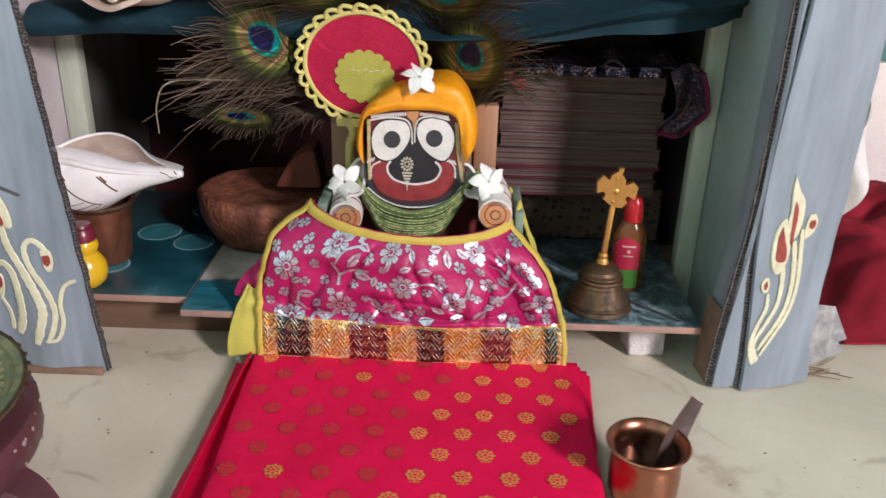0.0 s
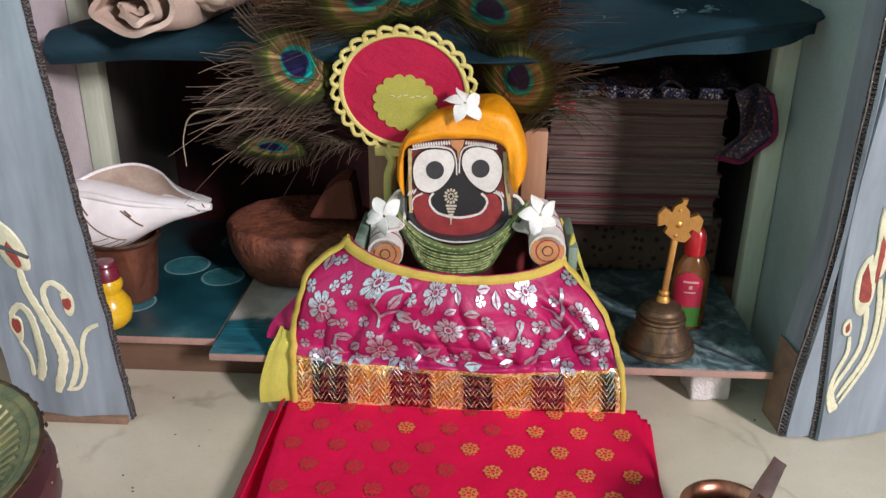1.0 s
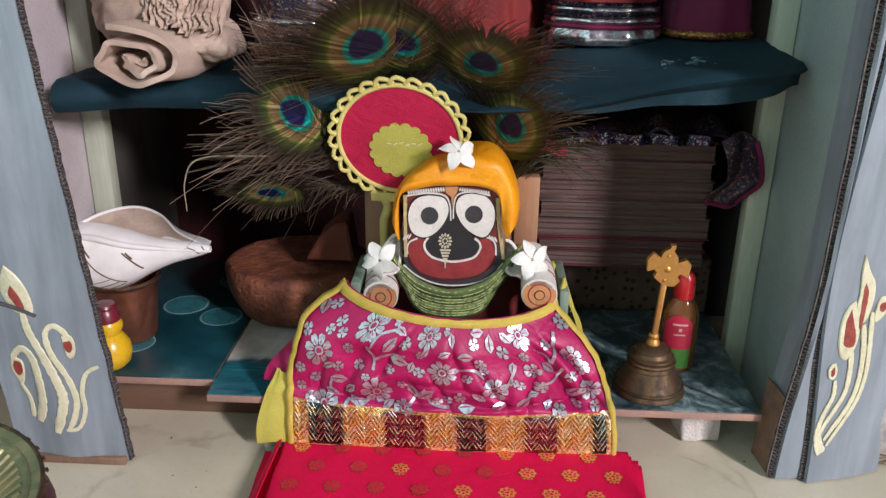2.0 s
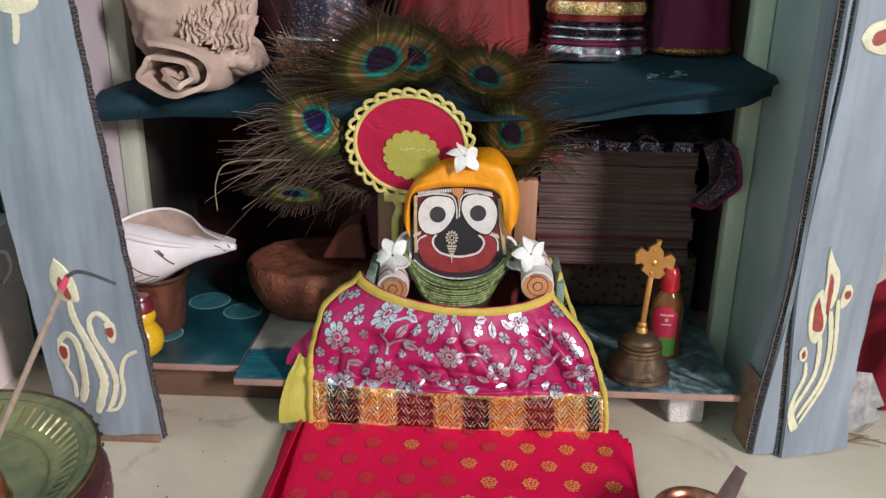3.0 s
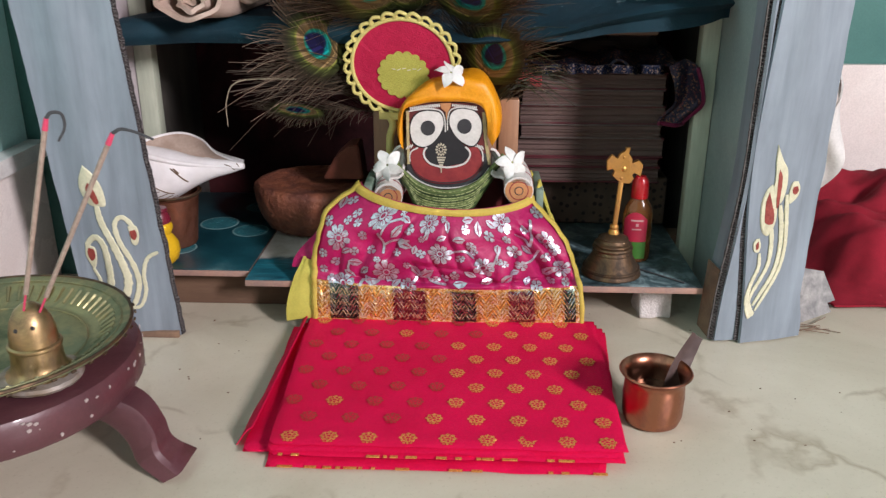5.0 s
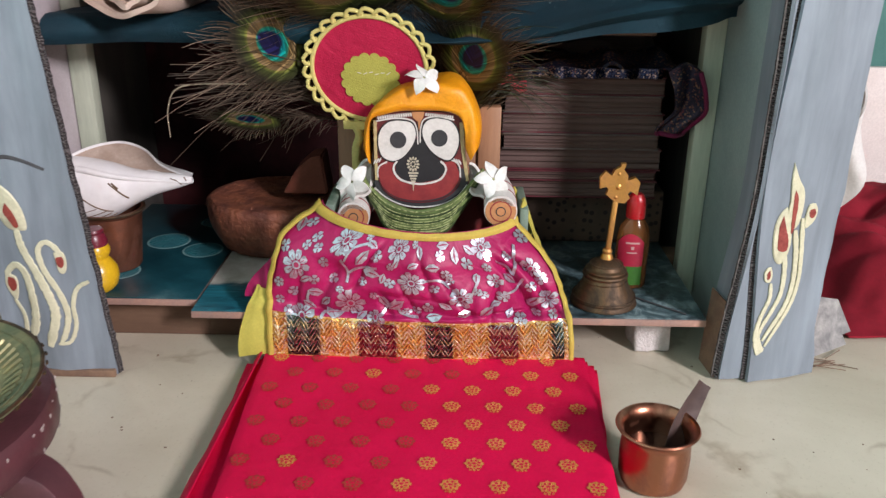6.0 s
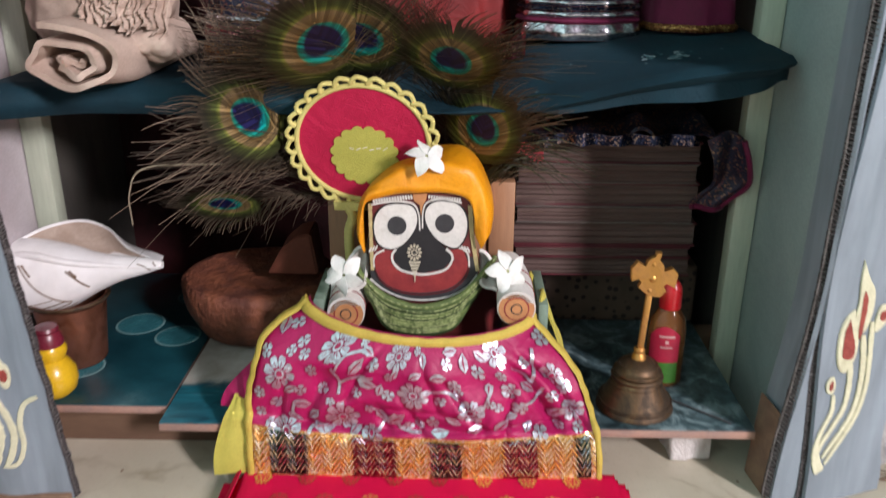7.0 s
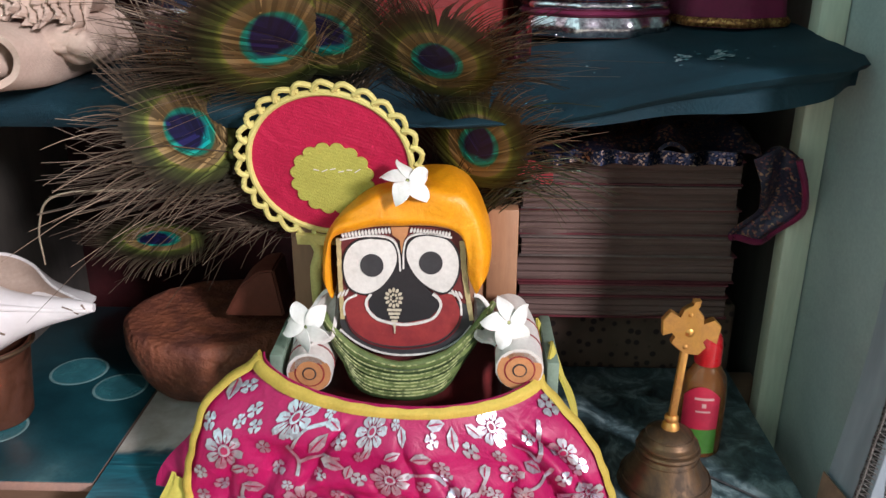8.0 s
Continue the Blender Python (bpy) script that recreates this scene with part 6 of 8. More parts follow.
# ---------------------------------------------------------------- peacock feathers
def feather(root, bend, eye, tilt, size, label, seed, loose=70, reach=1.0, low=0.12, droop=1.0, face=(0, -1, 0.35)):
    """A tail feather: shaft from root by way of bend to the eye; barbs on both sides, coloured by their distance from the eye."""
    rnd = random.Random(seed)
    ft = thing("peacock_feather", root, label, "feather", "peacock feathers")
    E = Vector(eye)
    line = spline([root, bend, eye], 40)
    ax = (line[-1] - line[-6]).normalized()
    n = Vector(face)
    n = (n - ax * n.dot(ax)).normalized()
    n = Matrix.Rotation(tilt, 3, ax) @ n
    lat = ax.cross(n).normalized()
    bm = bmesh.new()
    tube(bm, line[:34], lambda t: 0.0016 - 0.0012 * t, 6)
    part("shaft", bm, M_DARKSHAFT, ft)
    ra, rb = 0.040 * size, 0.031 * size
    bm = bmesh.new()
    uvl = bm.loops.layers.uv.new("eye")

    def strand(pts, w0, w1, push):
        d0 = (pts[-1] - pts[0]).normalized()
        wdir = d0.cross(n).normalized()
        prev = None
        for k, p in enumerate(pts):
            t = k / (len(pts) - 1)
            w = 0.5 * (w0 + (w1 - w0) * t)
            q = p + n * push
            pair = (bm.verts.new(q + wdir * w), bm.verts.new(q - wdir * w))
            if prev:
                f = bm.faces.new((prev[0], pair[0], pair[1], prev[1]))
                for lp in f.loops:
                    r = lp.vert.co - E
                    lp[uvl].uv = (r.dot(lat) / rb, r.dot(ax) / ra)
            prev = pair

    # dense barbs that make up the eye
    for side in (-1, 1):
        m = 64
        for i in range(m):
            t = i / (m - 1)
            s = -1.25 + 2.05 * t
            th = radians(72 - 66 * t ** 1.2)
            start = E + ax * (s * ra * 0.9)
            d = ax * math.cos(th) + lat * side * math.sin(th)
            px, py = 0.0, s * 0.9
            dx, dy = math.sin(th) / rb, math.cos(th) / ra
            A, B, C = dx * dx + dy * dy, 2 * py * dy, py * py - 1.45
            disc = B * B - 4 * A * C
            if disc <= 0:
                continue
            far = (-B + math.sqrt(disc)) / (2 * A)
            far *= 1.0 + 0.12 * rnd.random()
            pts = []
            for k in range(15):
                q = k / 14
                pts.append(start + d * far * q + ax * (0.10 * far * q * q) + n * (0.05 * far * q * (1 - q)))
            strand(pts, 0.0028 * size, 0.0015 * size, 0.0002 + 0.00045 * rnd.random())
            if rnd.random() < 0.8:
                tip, w = pts[-1], 0.35 * rnd.random()
                dd = (d + ax * (0.3 + w) + n * 0.25 * (rnd.random() - 0.5)).normalized()
                ext = far * (0.35 + 0.6 * rnd.random()) * reach
                strand([tip + dd * ext * q + lat * side * 0.18 * ext * q * q - Vector((0, 0, 1)) * 0.12 * ext * q * q for q in (0, 0.25, 0.5, 0.75, 1)], 0.0011, 0.0003, 0.0004)
    # loose barbs down the shaft
    for i in range(loose):
        t = low + (0.88 - low) * i / loose
        p = line[int(t * 39)]
        d1 = (line[min(int(t * 39) + 1, 39)] - line[int(t * 39)])
        d1 = d1.normalized() if d1.length > 0 else ax
        for side in (-1, 1):
            ln = (0.035 + 0.075 * rnd.random()) * reach * (0.6 + 0.5 * t)
            th = radians(22 + 26 * rnd.random())
            l2 = d1.cross(n).normalized()
            d = d1 * math.cos(th) + l2 * side * math.sin(th) + n * (0.3 * (rnd.random() - 0.75))
            sag = droop * (0.05 + 0.25 * rnd.random())
            curl = 0.8 * (rnd.random() - 0.5)
            strand([p + d * ln * q + l2 * side * curl * ln * q * q - Vector((0, 0, 1)) * sag * ln * q * q for q in (0, 0.15, 0.3, 0.45, 0.6, 0.8, 1)], 0.0013, 0.0003, 0.0005)
    tagged(part("vane", bm, M_FEATHER, ft, "iridescent barbs round a blue and teal eye", smooth=False), kind="stuff")
    return ft


ROOT = (-0.035, 0.905, 0.14)
feather(ROOT, (-0.088, 0.893, 0.305), (-0.1055, 0.796, 0.390), 0.1, 1.30, "peacock feather with a bright teal eye, upright behind the fan", 1, 60, 1.15, 0.62)
feather((-0.028, 0.908, 0.14), (-0.062, 0.893, 0.305), (-0.0757, 0.812, 0.391), -0.2, 1.05, "peacock feather half hidden behind another", 2, 60, 1.2, 0.62)
feather((-0.022, 0.908, 0.14), (-0.008, 0.893, 0.30), (-0.003, 0.810, 0.375), -0.1, 1.05, "peacock feather with a navy eye, leaning over the fan", 3, 60, 1.25, 0.6)
feather((-0.042, 0.904, 0.14), (-0.110, 0.896, 0.26), (-0.177, 0.829, 0.322), 0.25, 0.98, "peacock feather spread sideways with a green eye", 4, 90, 1.35, 0.45, 0.2)
feather((-0.048, 0.902, 0.14), (-0.118, 0.892, 0.228), (-0.199, 0.806, 0.250), 1.0, 0.72, "small low peacock feather seen edge on", 5, 70, 0.85, 0.45, 0.0)
feather((-0.016, 0.906, 0.14), (0.012, 0.900, 0.24), (0.026, 0.862, 0.306), -0.2, 0.95, "dark peacock feather in the shade behind the turban", 6, 80, 1.2)

# brown tail plumes that spread to the side
for k, (bx, bz, ex, ez, ey) in enumerate([(-0.13, 0.25, -0.255, 0.280, 0.80), (-0.12, 0.27, -0.235, 0.315, 0.80), (-0.10, 0.32, -0.20, 0.385, 0.815), (-0.07, 0.35, -0.15, 0.42, 0.825), (-0.03, 0.35, -0.02, 0.44, 0.83), (0.01, 0.33, 0.06, 0.38, 0.835), (0.045, 0.265, 0.115, 0.262, 0.875), (0.02, 0.30, 0.085, 0.315, 0.85)]):
    rnd = random.Random(40 + k)
    pl = thing("brown_plume", (-0.04 + 0.004 * k, 0.907, 0.14), "plume of loose brown peacock barbs without an eye", "feather", "peacock feathers")
    bm = bmesh.new()
    uvl = bm.loops.layers.uv.new("eye")
    for i in range((45, 45, 110, 110, 90, 60, 26, 26)[k]):
        e = Vector((ex + 0.05 * (rnd.random() - 0.5), ey + 0.05 * (rnd.random() - 0.5), ez + 0.055 * (rnd.random() - 0.5)))
        m = Vector((bx, 0.897 if k < 6 else 0.88, bz)) + 0.018 * Vector((rnd.random() - 0.5, rnd.random() - 0.5, rnd.random() - 0.5))
        ln = spline([(-0.04, 0.905, 0.15), m, m.lerp(e, 0.55 + 0.1 * rnd.random()) + Vector((0, 0.004, 0.010)), e], 12)
        prev = None
        for q, p in enumerate(ln):
            w = 0.0008 * (1 - 0.7 * q / 11)
            side = Vector((rnd.random() * 0.2, 0.2, 0.95)) * w
            pair = (bm.verts.new(p + side), bm.verts.new(p - side))
            if prev:
                f = bm.faces.new((prev[0], pair[0], pair[1], prev[1]))
                for lp in f.loops:
                    lp[uvl].uv = ((1.2 + 1.2 * rnd.random()) if k < 6 else (0.9 + 0.4 * rnd.random()), 0.3)
            prev = pair
    tagged(part("vane", bm, M_FEATHER, pl, smooth=False), kind="stuff")
bm = bmesh.new()
tube(bm, spline([(-0.20, 0.812, 0.285), (-0.262, 0.80, 0.284), (-0.279, 0.80, 0.262), (-0.280, 0.80, 0.232)], 22), lambda t: 0.0011 - 0.0007 * t, 6)
setting("bare_quill", bm, M_RACHIS, "pale bare feather quill curling downwards", "feather", (-0.2, 0.812, 0.285), kind="thing")


# ---------------------------------------------------------------- books, their box and the brocade on top
wrap = thing("wrapped_box", (0.17, 1.02, 0.0592), "box wrapped in brown dotted cloth under the books", "box")
bm = bmesh.new()
box(bm, 0.075, 0.272, 0.975, 1.10, 0.0594, 0.1285, 0.004, segs=3)
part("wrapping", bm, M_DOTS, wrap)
z = 0.1292
for k, (h, x0, x1, y0, m) in enumerate([(0.022, 0.062, 0.250, 0.944, M_COVER), (0.013, 0.066, 0.247, 0.940, M_COVER), (0.026, 0.060, 0.252, 0.943, M_COVER), (0.019, 0.066, 0.246, 0.938, M_COVER2), (0.024, 0.064, 0.250, 0.941, M_COVER), (0.021, 0.066, 0.246, 0.939, M_COVER2), (0.022, 0.070, 0.248, 0.941, M_COVER)]):
    bk = thing("book", ((x0 + x1) / 2, 1.0, z), "thick old book lying flat with browned page edges", "book", "stacked books")
    board("cover", bk, m, x0 - 0.002, x1 + 0.002, y0 - 0.002, y0 + 0.14, z, z + 0.0016, 0.0006)
    bm = bmesh.new()
    shell(bm, lambda u, v: (x0 + (x1 - x0) * u, y0 + 0.0015 * wob(u * 5, v * 3, k) + 0.0009 * math.sin(v * 40 + k), z + 0.0017 + (h - 0.0035) * v), 14, 10, -0.13)
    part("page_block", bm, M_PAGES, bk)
    board("cover", bk, m, x0 - 0.002, x1 + 0.002, y0 - 0.002, y0 + 0.14, z + h - 0.0017, z + h - 0.0001, 0.0006)
    z += h
BOOKTOP = z
drape = thing("sequined_drape", (0.17, 0.97, BOOKTOP), "navy and red brocade cloth glittering with sequins, on the books", "cloth")
bm = bmesh.new()
shell(bm, lambda u, v: (0.055 + 0.20 * u, 0.925 + 0.11 * v, BOOKTOP + 0.006 + 0.014 * abs(wob(u * 7, v * 6, 3)) + 0.010 * math.sin(math.pi * v) + 0.004 * math.sin(u * 22)), 50, 16, 0.003)
part("top_cloth", bm, M_NAVYCLOTH, drape)
bm = bmesh.new()


def fall(u, v):
    a = smooth(0, 0.25, v)
    return (0.238 + 0.034 * u * (1 - 0.15 * v) + 0.022 * math.sin(1.5 * v) - 0.020 * smooth(0.55, 1, v), 0.890 + 0.035 * v - 0.006 * math.sin(u * 6 + v * 4) - 0.004 * a, BOOKTOP + 0.014 - 0.076 * v + 0.010 * math.sin(math.pi * u) * (1 - v))


shell(bm, fall, 16, 26, 0.003)
part("hanging_end", bm, M_NAVYCLOTH, drape)
bm = bmesh.new()
tube(bm, [Vector(fall(1.0, i / 20)) + Vector((0.001, -0.001, 0)) for i in range(21)], 0.0028, 7)
part("red_edging", bm, M_WINECLOTH, drape)
bm = bmesh.new()
tube(bm, [Vector(fall(i / 10, 1.0)) + Vector((0, -0.001, 0)) for i in range(11)], 0.003, 7)
part("red_edging", bm, M_WINECLOTH, drape)
bm = bmesh.new()
shell(bm, lambda u, v: (0.06 + 0.18 * u, 0.921 + 0.004 * math.sin(u * 31), BOOKTOP + 0.012 - 0.011 * v + 0.004 * wob(u * 9, v)), 40, 4, 0.002)
part("sequin_edge", bm, M_SEQBLUE, drape)
bm = bmesh.new()
shell(bm, lambda u, v: (0.058 + 0.030 * u, 0.918 + 0.012 * v + 0.003 * math.sin(u * 5), BOOKTOP - 0.012 + 0.024 * v * (1 - 0.3 * u) + 0.004 * math.sin(u * 6)), 10, 8, 0.002)
setting("rose_rag", bm, M_ROSECLOTH, "crumpled rose red scrap of cloth beside the books", "cloth", (0.07, 0.925, BOOKTOP - 0.01), kind="thing")


# ---------------------------------------------------------------- teal cloth on the upper shelf
def shelf_z(x, y):
    z = 0.3475 + 0.024 * smooth(-0.05, 0.26, x) + 0.012 * smooth(0.85, 0.95, y) * smooth(-0.1, 0.1, x)
    return z + 0.0016 * wob(x * 9, y * 9, 5) + 0.0008 * wob(x * 40, y * 40)


def shelf_front(u):
    return 0.852 - 0.030 * (1 - smooth(0, 0.12, u)) - 0.038 * smooth(0.55, 0.9, u) + 0.040 * smooth(0.93, 1.0, u) ** 2 + 0.003 * math.sin(u * 14) + 0.004 * wob(u * 6, 1)


def shelf_cloth(u, v):
    """v: 0 at the lower hem in front, then over the rounded edge and back along the shelf."""
    x = -0.404 + 0.686 * u + 0.015 * smooth(0.86, 1, u) * (1 - smooth(0.25, 0.42, v))
    yf = shelf_front(u)
    sag = 0.026 * smooth(0.45, 0.60, u) * (1 - 0.95 * smooth(0.62, 0.95, u))
    low = 0.320 + 0.008 * smooth(0.4, 0.7, u) + 0.020 * smooth(0.72, 1.0, u) + 0.003 * wob(u * 7, 8) + 0.0025 * math.sin(u * 33) * smooth(0.5, 0.7, u)
    top = shelf_z(x, yf) - 0.004 - sag
    if v < 0.25:
        t = v / 0.25
        tuck = 0.016 * smooth(0.64, 0.76, u) * min(1.0, (1 - t) * 3.0)
        return (x, yf + tuck - 0.007 * math.sin(math.pi * t) * (1 - smooth(0.64, 0.76, u)) + 0.003 * (1 - t) * math.sin(u * 40), low + (top - low) * t)
    t = (v - 0.25) / 0.75
    y = yf + (1.145 - yf) * t
    return (x, y, shelf_z(x, y) - 0.004 * (1 - smooth(0, 0.03, t)) - sag * (1 - smooth(0, 0.30, t)) + 0.002 * wob(u * 20, t * 12, 3) * smooth(0, 0.1, t))


bm = bmesh.new()
shell(bm, shelf_cloth, 110, 40, 0.0012)
setting("teal_shelf_cloth", bm, M_TEALCLOTH, "teal cotton cloth laid over the upper shelf, dusty", "cloth", (-0.06, 0.83, 0.336), kind="thing")
M_DUST = plain("pale_dust_smudge", (0.22, 0.28, 0.30), 0.95, c2=(0.04, 0.12, 0.14), scale=220, lo=0.42, hi=0.62)
stains = thing("dust_smudges", (0.19, 0.87, 0.372), "pale powder smudges on the teal cloth", "stain")


def on_shelf(x, y, d):
    u = (x + 0.404) / 0.686
    f = shelf_front(u)
    return (x, y, shelf_cloth(u, 0.25 + 0.75 * (y - f) / (1.145 - f))[2] + 0.0022 + d)


rnd = random.Random(21)
for i in range(46):
    cx, cy = (0.196 + rnd.gauss(0, 0.0045), 0.873 + rnd.gauss(0, 0.005)) if i < 24 else (0.172 + rnd.gauss(0, 0.004), 0.882 + rnd.gauss(0, 0.004)) if i < 36 else (rnd.uniform(0.06, 0.24), rnd.uniform(0.845, 0.89))
    r = rnd.uniform(0.0008, 0.0030) if i < 36 else rnd.uniform(0.0005, 0.0014)
    bm = bmesh.new()
    slab(bm, [(x + 0.5 * r * wob(x, y, i, 900), y + 0.5 * r * wob(y, x, i + 2, 900)) for x, y in oval(cx, cy, r, r * 0.8, 9)], 0.0002, on_shelf)
    part("smudge", bm, M_DUST, stains)

# rolled cream cloth
roll = thing("rolled_cloth", (-0.31, 0.89, 0.349), "rolled cream cotton cloth with loose ruffled ends", "cloth")


def lump(c, r, seed, rough, power=0.75):
    """A soft rounded bundle: a squared ball with dents and creases."""
    def at(u, v):
        a, b = 2 * math.pi * u, math.pi * (v - 0.5)
        sgn = lambda q, p: math.copysign(abs(q) ** p, q)
        d = Vector((sgn(math.cos(b), power) * sgn(math.cos(a), power), sgn(math.cos(b), power) * sgn(math.sin(a), power), sgn(math.sin(b), power)))
        q = Vector(c) + Vector((d.x * r[0], d.y * r[1], d.z * r[2]))
        k = rough * (wob(q.x, q.y, q.z + seed, 22) + 0.5 * abs(wob(q.x, q.y, q.z + seed, 48)))
        w = 2.2 * wob(q.x, q.y, q.z + seed, 16)
        k -= 0.22 * rough * (1 - abs(math.sin(70 * (q.x * 0.5 + q.z) + w))) ** 4 + 0.18 * rough * (1 - abs(math.sin(52 * (q.x - 0.6 * q.z) + 1.4 * w))) ** 5
        return q + d * k
    return at


bm = bmesh.new()
grid(bm, lump((-0.322, 0.915, 0.436), (0.060, 0.082, 0.056), 3, 0.013), 80, 44, True)
bmesh.ops.remove_doubles(bm, verts=bm.verts, dist=0.0004)
part("upper_fold", bm, M_CREAMCLOTH, roll)


def spiral(u, v):
    """The loosely rolled end, sagging over the shelf's edge, and its length going back."""
    a = 2 * math.pi * 2.15 * u + 1.0
    r = 0.003 + 0.030 * u ** 0.9 + (0.0042 * wob(u * 9, v * 1.5, 6) + 0.0012 * math.sin(u * 70 + v * 6)) * smooth(0, 0.3, u)
    dx = 1.50 * r * math.cos(a) + 0.004 * wob(u * 13, v * 3) + 0.004 * (1 - u)
    dz = 0.86 * r * math.sin(a) + 0.004 * wob(u * 13, v * 3, 9) - 0.006 * (1 - u)
    x, z = -0.320 + dx + 0.10 * dz, 0.374 + dz - 0.14 * dx
    y = 0.803 + 0.16 * v + (0.007 * wob(u * 10, 7) + 0.004 * math.sin(u * 37)) * (1 - v) + 0.014 * (1 - u) ** 2
    floor_z = shelf_z(x, 0.85) + 0.0015 - 0.013 * (1 - smooth(0.80, 0.85, y))
    return (x + 0.02 * v, y, max(z, floor_z))


bm = bmesh.new()
shell(bm, spiral, 170, 14, 0.0050)
part("rolled_end", bm, M_CREAMCLOTH, roll)
for k, (z0, tall, out, n_pl) in enumerate([(0.462, 0.044, 0.000, 11), (0.436, 0.034, -0.006, 13), (0.486, 0.040, 0.006, 9)]):
    bm = bmesh.new()
    shell(bm, lambda u, v: (-0.312 + 0.062 * u + 0.016 * (1 - v) * (u - 0.4) + 0.004 * wob(u * 6, v * 4, k), 0.846 + out + (0.0015 + 0.0075 * v) * math.sin(2 * math.pi * n_pl * u + 6 * wob(u * 4, v * 3, k)) * (0.6 + 0.9 * wob(u * 7, v * 5, k + 3)) - 0.012 * v + 0.05 * (u - 0.3) ** 2, z0 - tall * v - 0.012 * u + 0.004 * math.sin(u * 17 + k) * v), 110, 12, 0.0012)
    part("ruffle", bm, M_CREAMCLOTH, roll)
bm = bmesh.new()
grid(bm, lump((-0.270, 0.864, 0.380), (0.028, 0.028, 0.012), 8, 0.011), 64, 32, True)
bmesh.ops.remove_doubles(bm, verts=bm.verts, dist=0.0004)
part("trailing_end", bm, M_CREAMCLOTH, roll)


# garments on the upper shelf
def skirt(name, c, rx, ry, z0, z1, pleats, m, bands, label):
    g = thing(name, (c[0], c[1], z0), label, "garment", "garments on the upper shelf")

    def ringpt(u, z, grow=0.0):
        a = 2 * math.pi * u
        t = (z - z0) / (z1 - z0)
        f = 1 - 0.35 * t + 0.04 * math.sin(a * pleats) * (1 - 0.5 * t)
        return (c[0] + (rx * f + grow) * math.cos(a), c[1] + (ry * f + grow) * math.sin(a), z)

    bm = bmesh.new()
    grid(bm, lambda u, v: ringpt(u, z0 + 0.0005 + (z1 - z0) * v), 96, 12, True)
    part("skirt", bm, m, g)
    for za, zb, mm, nm in bands:
        bm = bmesh.new()
        grid(bm, lambda u, v: ringpt(u, za + (zb - za) * v, 0.0012 + 0.0022 * math.sin(math.pi * v)), 96, 6, True)
        part(nm, bm, mm, g)
    return g


zt = shelf_z(0.12, 0.95) + 0.0014
skirt("red_gold_skirt", (0.122, 0.975), 0.060, 0.045, zt, 0.56, 9, M_REDSATIN, [(zt + 0.001, zt + 0.016, M_SEQSILVER, "silver_hem"), (zt + 0.0165, zt + 0.021, M_WINECLOTH, "wine_band"), (zt + 0.0215, zt + 0.028, M_SEQSILVER, "bead_band"), (zt + 0.0285, zt + 0.032, M_SEQBLUE, "blue_band"), (zt + 0.0325, zt + 0.0385, M_SEQSILVER, "bead_band"), (zt + 0.039, zt + 0.043, M_SEQBLUE, "blue_band"), (zt + 0.05, zt + 0.064, M_SEQUIN, "gold_motif_band")], "red satin skirt with blue, silver and gold beaded hem")
zt2 = shelf_z(0.228, 0.96) + 0.0014
skirt("wine_skirt", (0.229, 0.972), 0.046, 0.045, zt2, 0.56, 7, M_WINECLOTH, [(zt2 + 0.001, zt2 + 0.008, M_GOLDCLOTH, "gold_hem")], "wine velvet skirt with a thin gold hem")
zt3 = shelf_z(-0.02, 0.97) + 0.0014
skirt("dark_red_skirt", (-0.03, 1.005), 0.090, 0.052, zt3, 0.56, 11, M_REDSATIN, [(zt3 + 0.001, zt3 + 0.012, M_GOLDCLOTH, "gold_hem")], "dark red satin skirt with bronze hem")
zt4 = shelf_z(-0.19, 0.97) + 0.0014
skirt("bronze_skirt", (-0.190, 0.965), 0.058, 0.050, zt4, 0.50, 8, M_NAVYCLOTH, [(zt4 + 0.001, zt4 + 0.022, M_GOLDCLOTH, "bronze_hem"), (zt4 + 0.028, zt4 + 0.040, M_SEQWINE, "wine_band"), (zt4 + 0.043, zt4 + 0.049, M_SEQSILVER, "silver_braid")], "dark brocade skirt with bronze hem and braid")
bm = bmesh.new()
shell(bm, lambda u, v: (0.030 + 0.035 * u, 0.905 + 0.012 * math.sin(u * 8), shelf_z(0.05, 0.91) + 0.002 + 0.020 * v + 0.003 * math.sin(u * 20)), 20, 6, 0.003)
setting("pink_tassel", bm, M_SEQWINE, "pink sequined tassel lying on the teal cloth", "tassel", (0.05, 0.91, 0.366), kind="thing")


# ---------------------------------------------------------------- bell, bottle
bell = thing("hand_bell", (0.171, 0.797, 0.0592), "brass hand bell with a winged cross-shaped handle", "bell")
bm = bmesh.new()
lathe(bm, [(0, 0.026), (0.030, 0.004), (0.0345, 0.0003), (0.0355, 0.0015), (0.0348, 0.004), (0.0335, 0.0058), (0.0338, 0.0078), (0.0310, 0.0125), (0.0275, 0.018), (0.0245, 0.0235), (0.0225, 0.0285), (0.0215, 0.0305), (0.0235, 0.0315), (0.0240, 0.0335), (0.0232, 0.0352), (0.0215, 0.0360), (0.0222, 0.0375), (0.0218, 0.0390), (0.0195, 0.0405), (0.0185, 0.0415), (0.0178, 0.0440), (0.0155, 0.0465), (0.0105, 0.0488), (0.0062, 0.0505), (0, 0.051)], (0.171, 0.797, 0.0592), 56)
part("bell_body", bm, M_BRASS, bell)
for zz, r in ((0.0095, 0.0331), (0.0270, 0.0231), (0.0450, 0.0170)):
    bm = bmesh.new()
    tube(bm, [Vector((0.171 + r * math.cos(2 * math.pi * i / 48), 0.797 + r * math.sin(2 * math.pi * i / 48), 0.0592 + zz)) for i in range(49)], 0.0008, 6, cap=False)
    part("turned_ring", bm, M_BRASS, bell)
bm = bmesh.new()
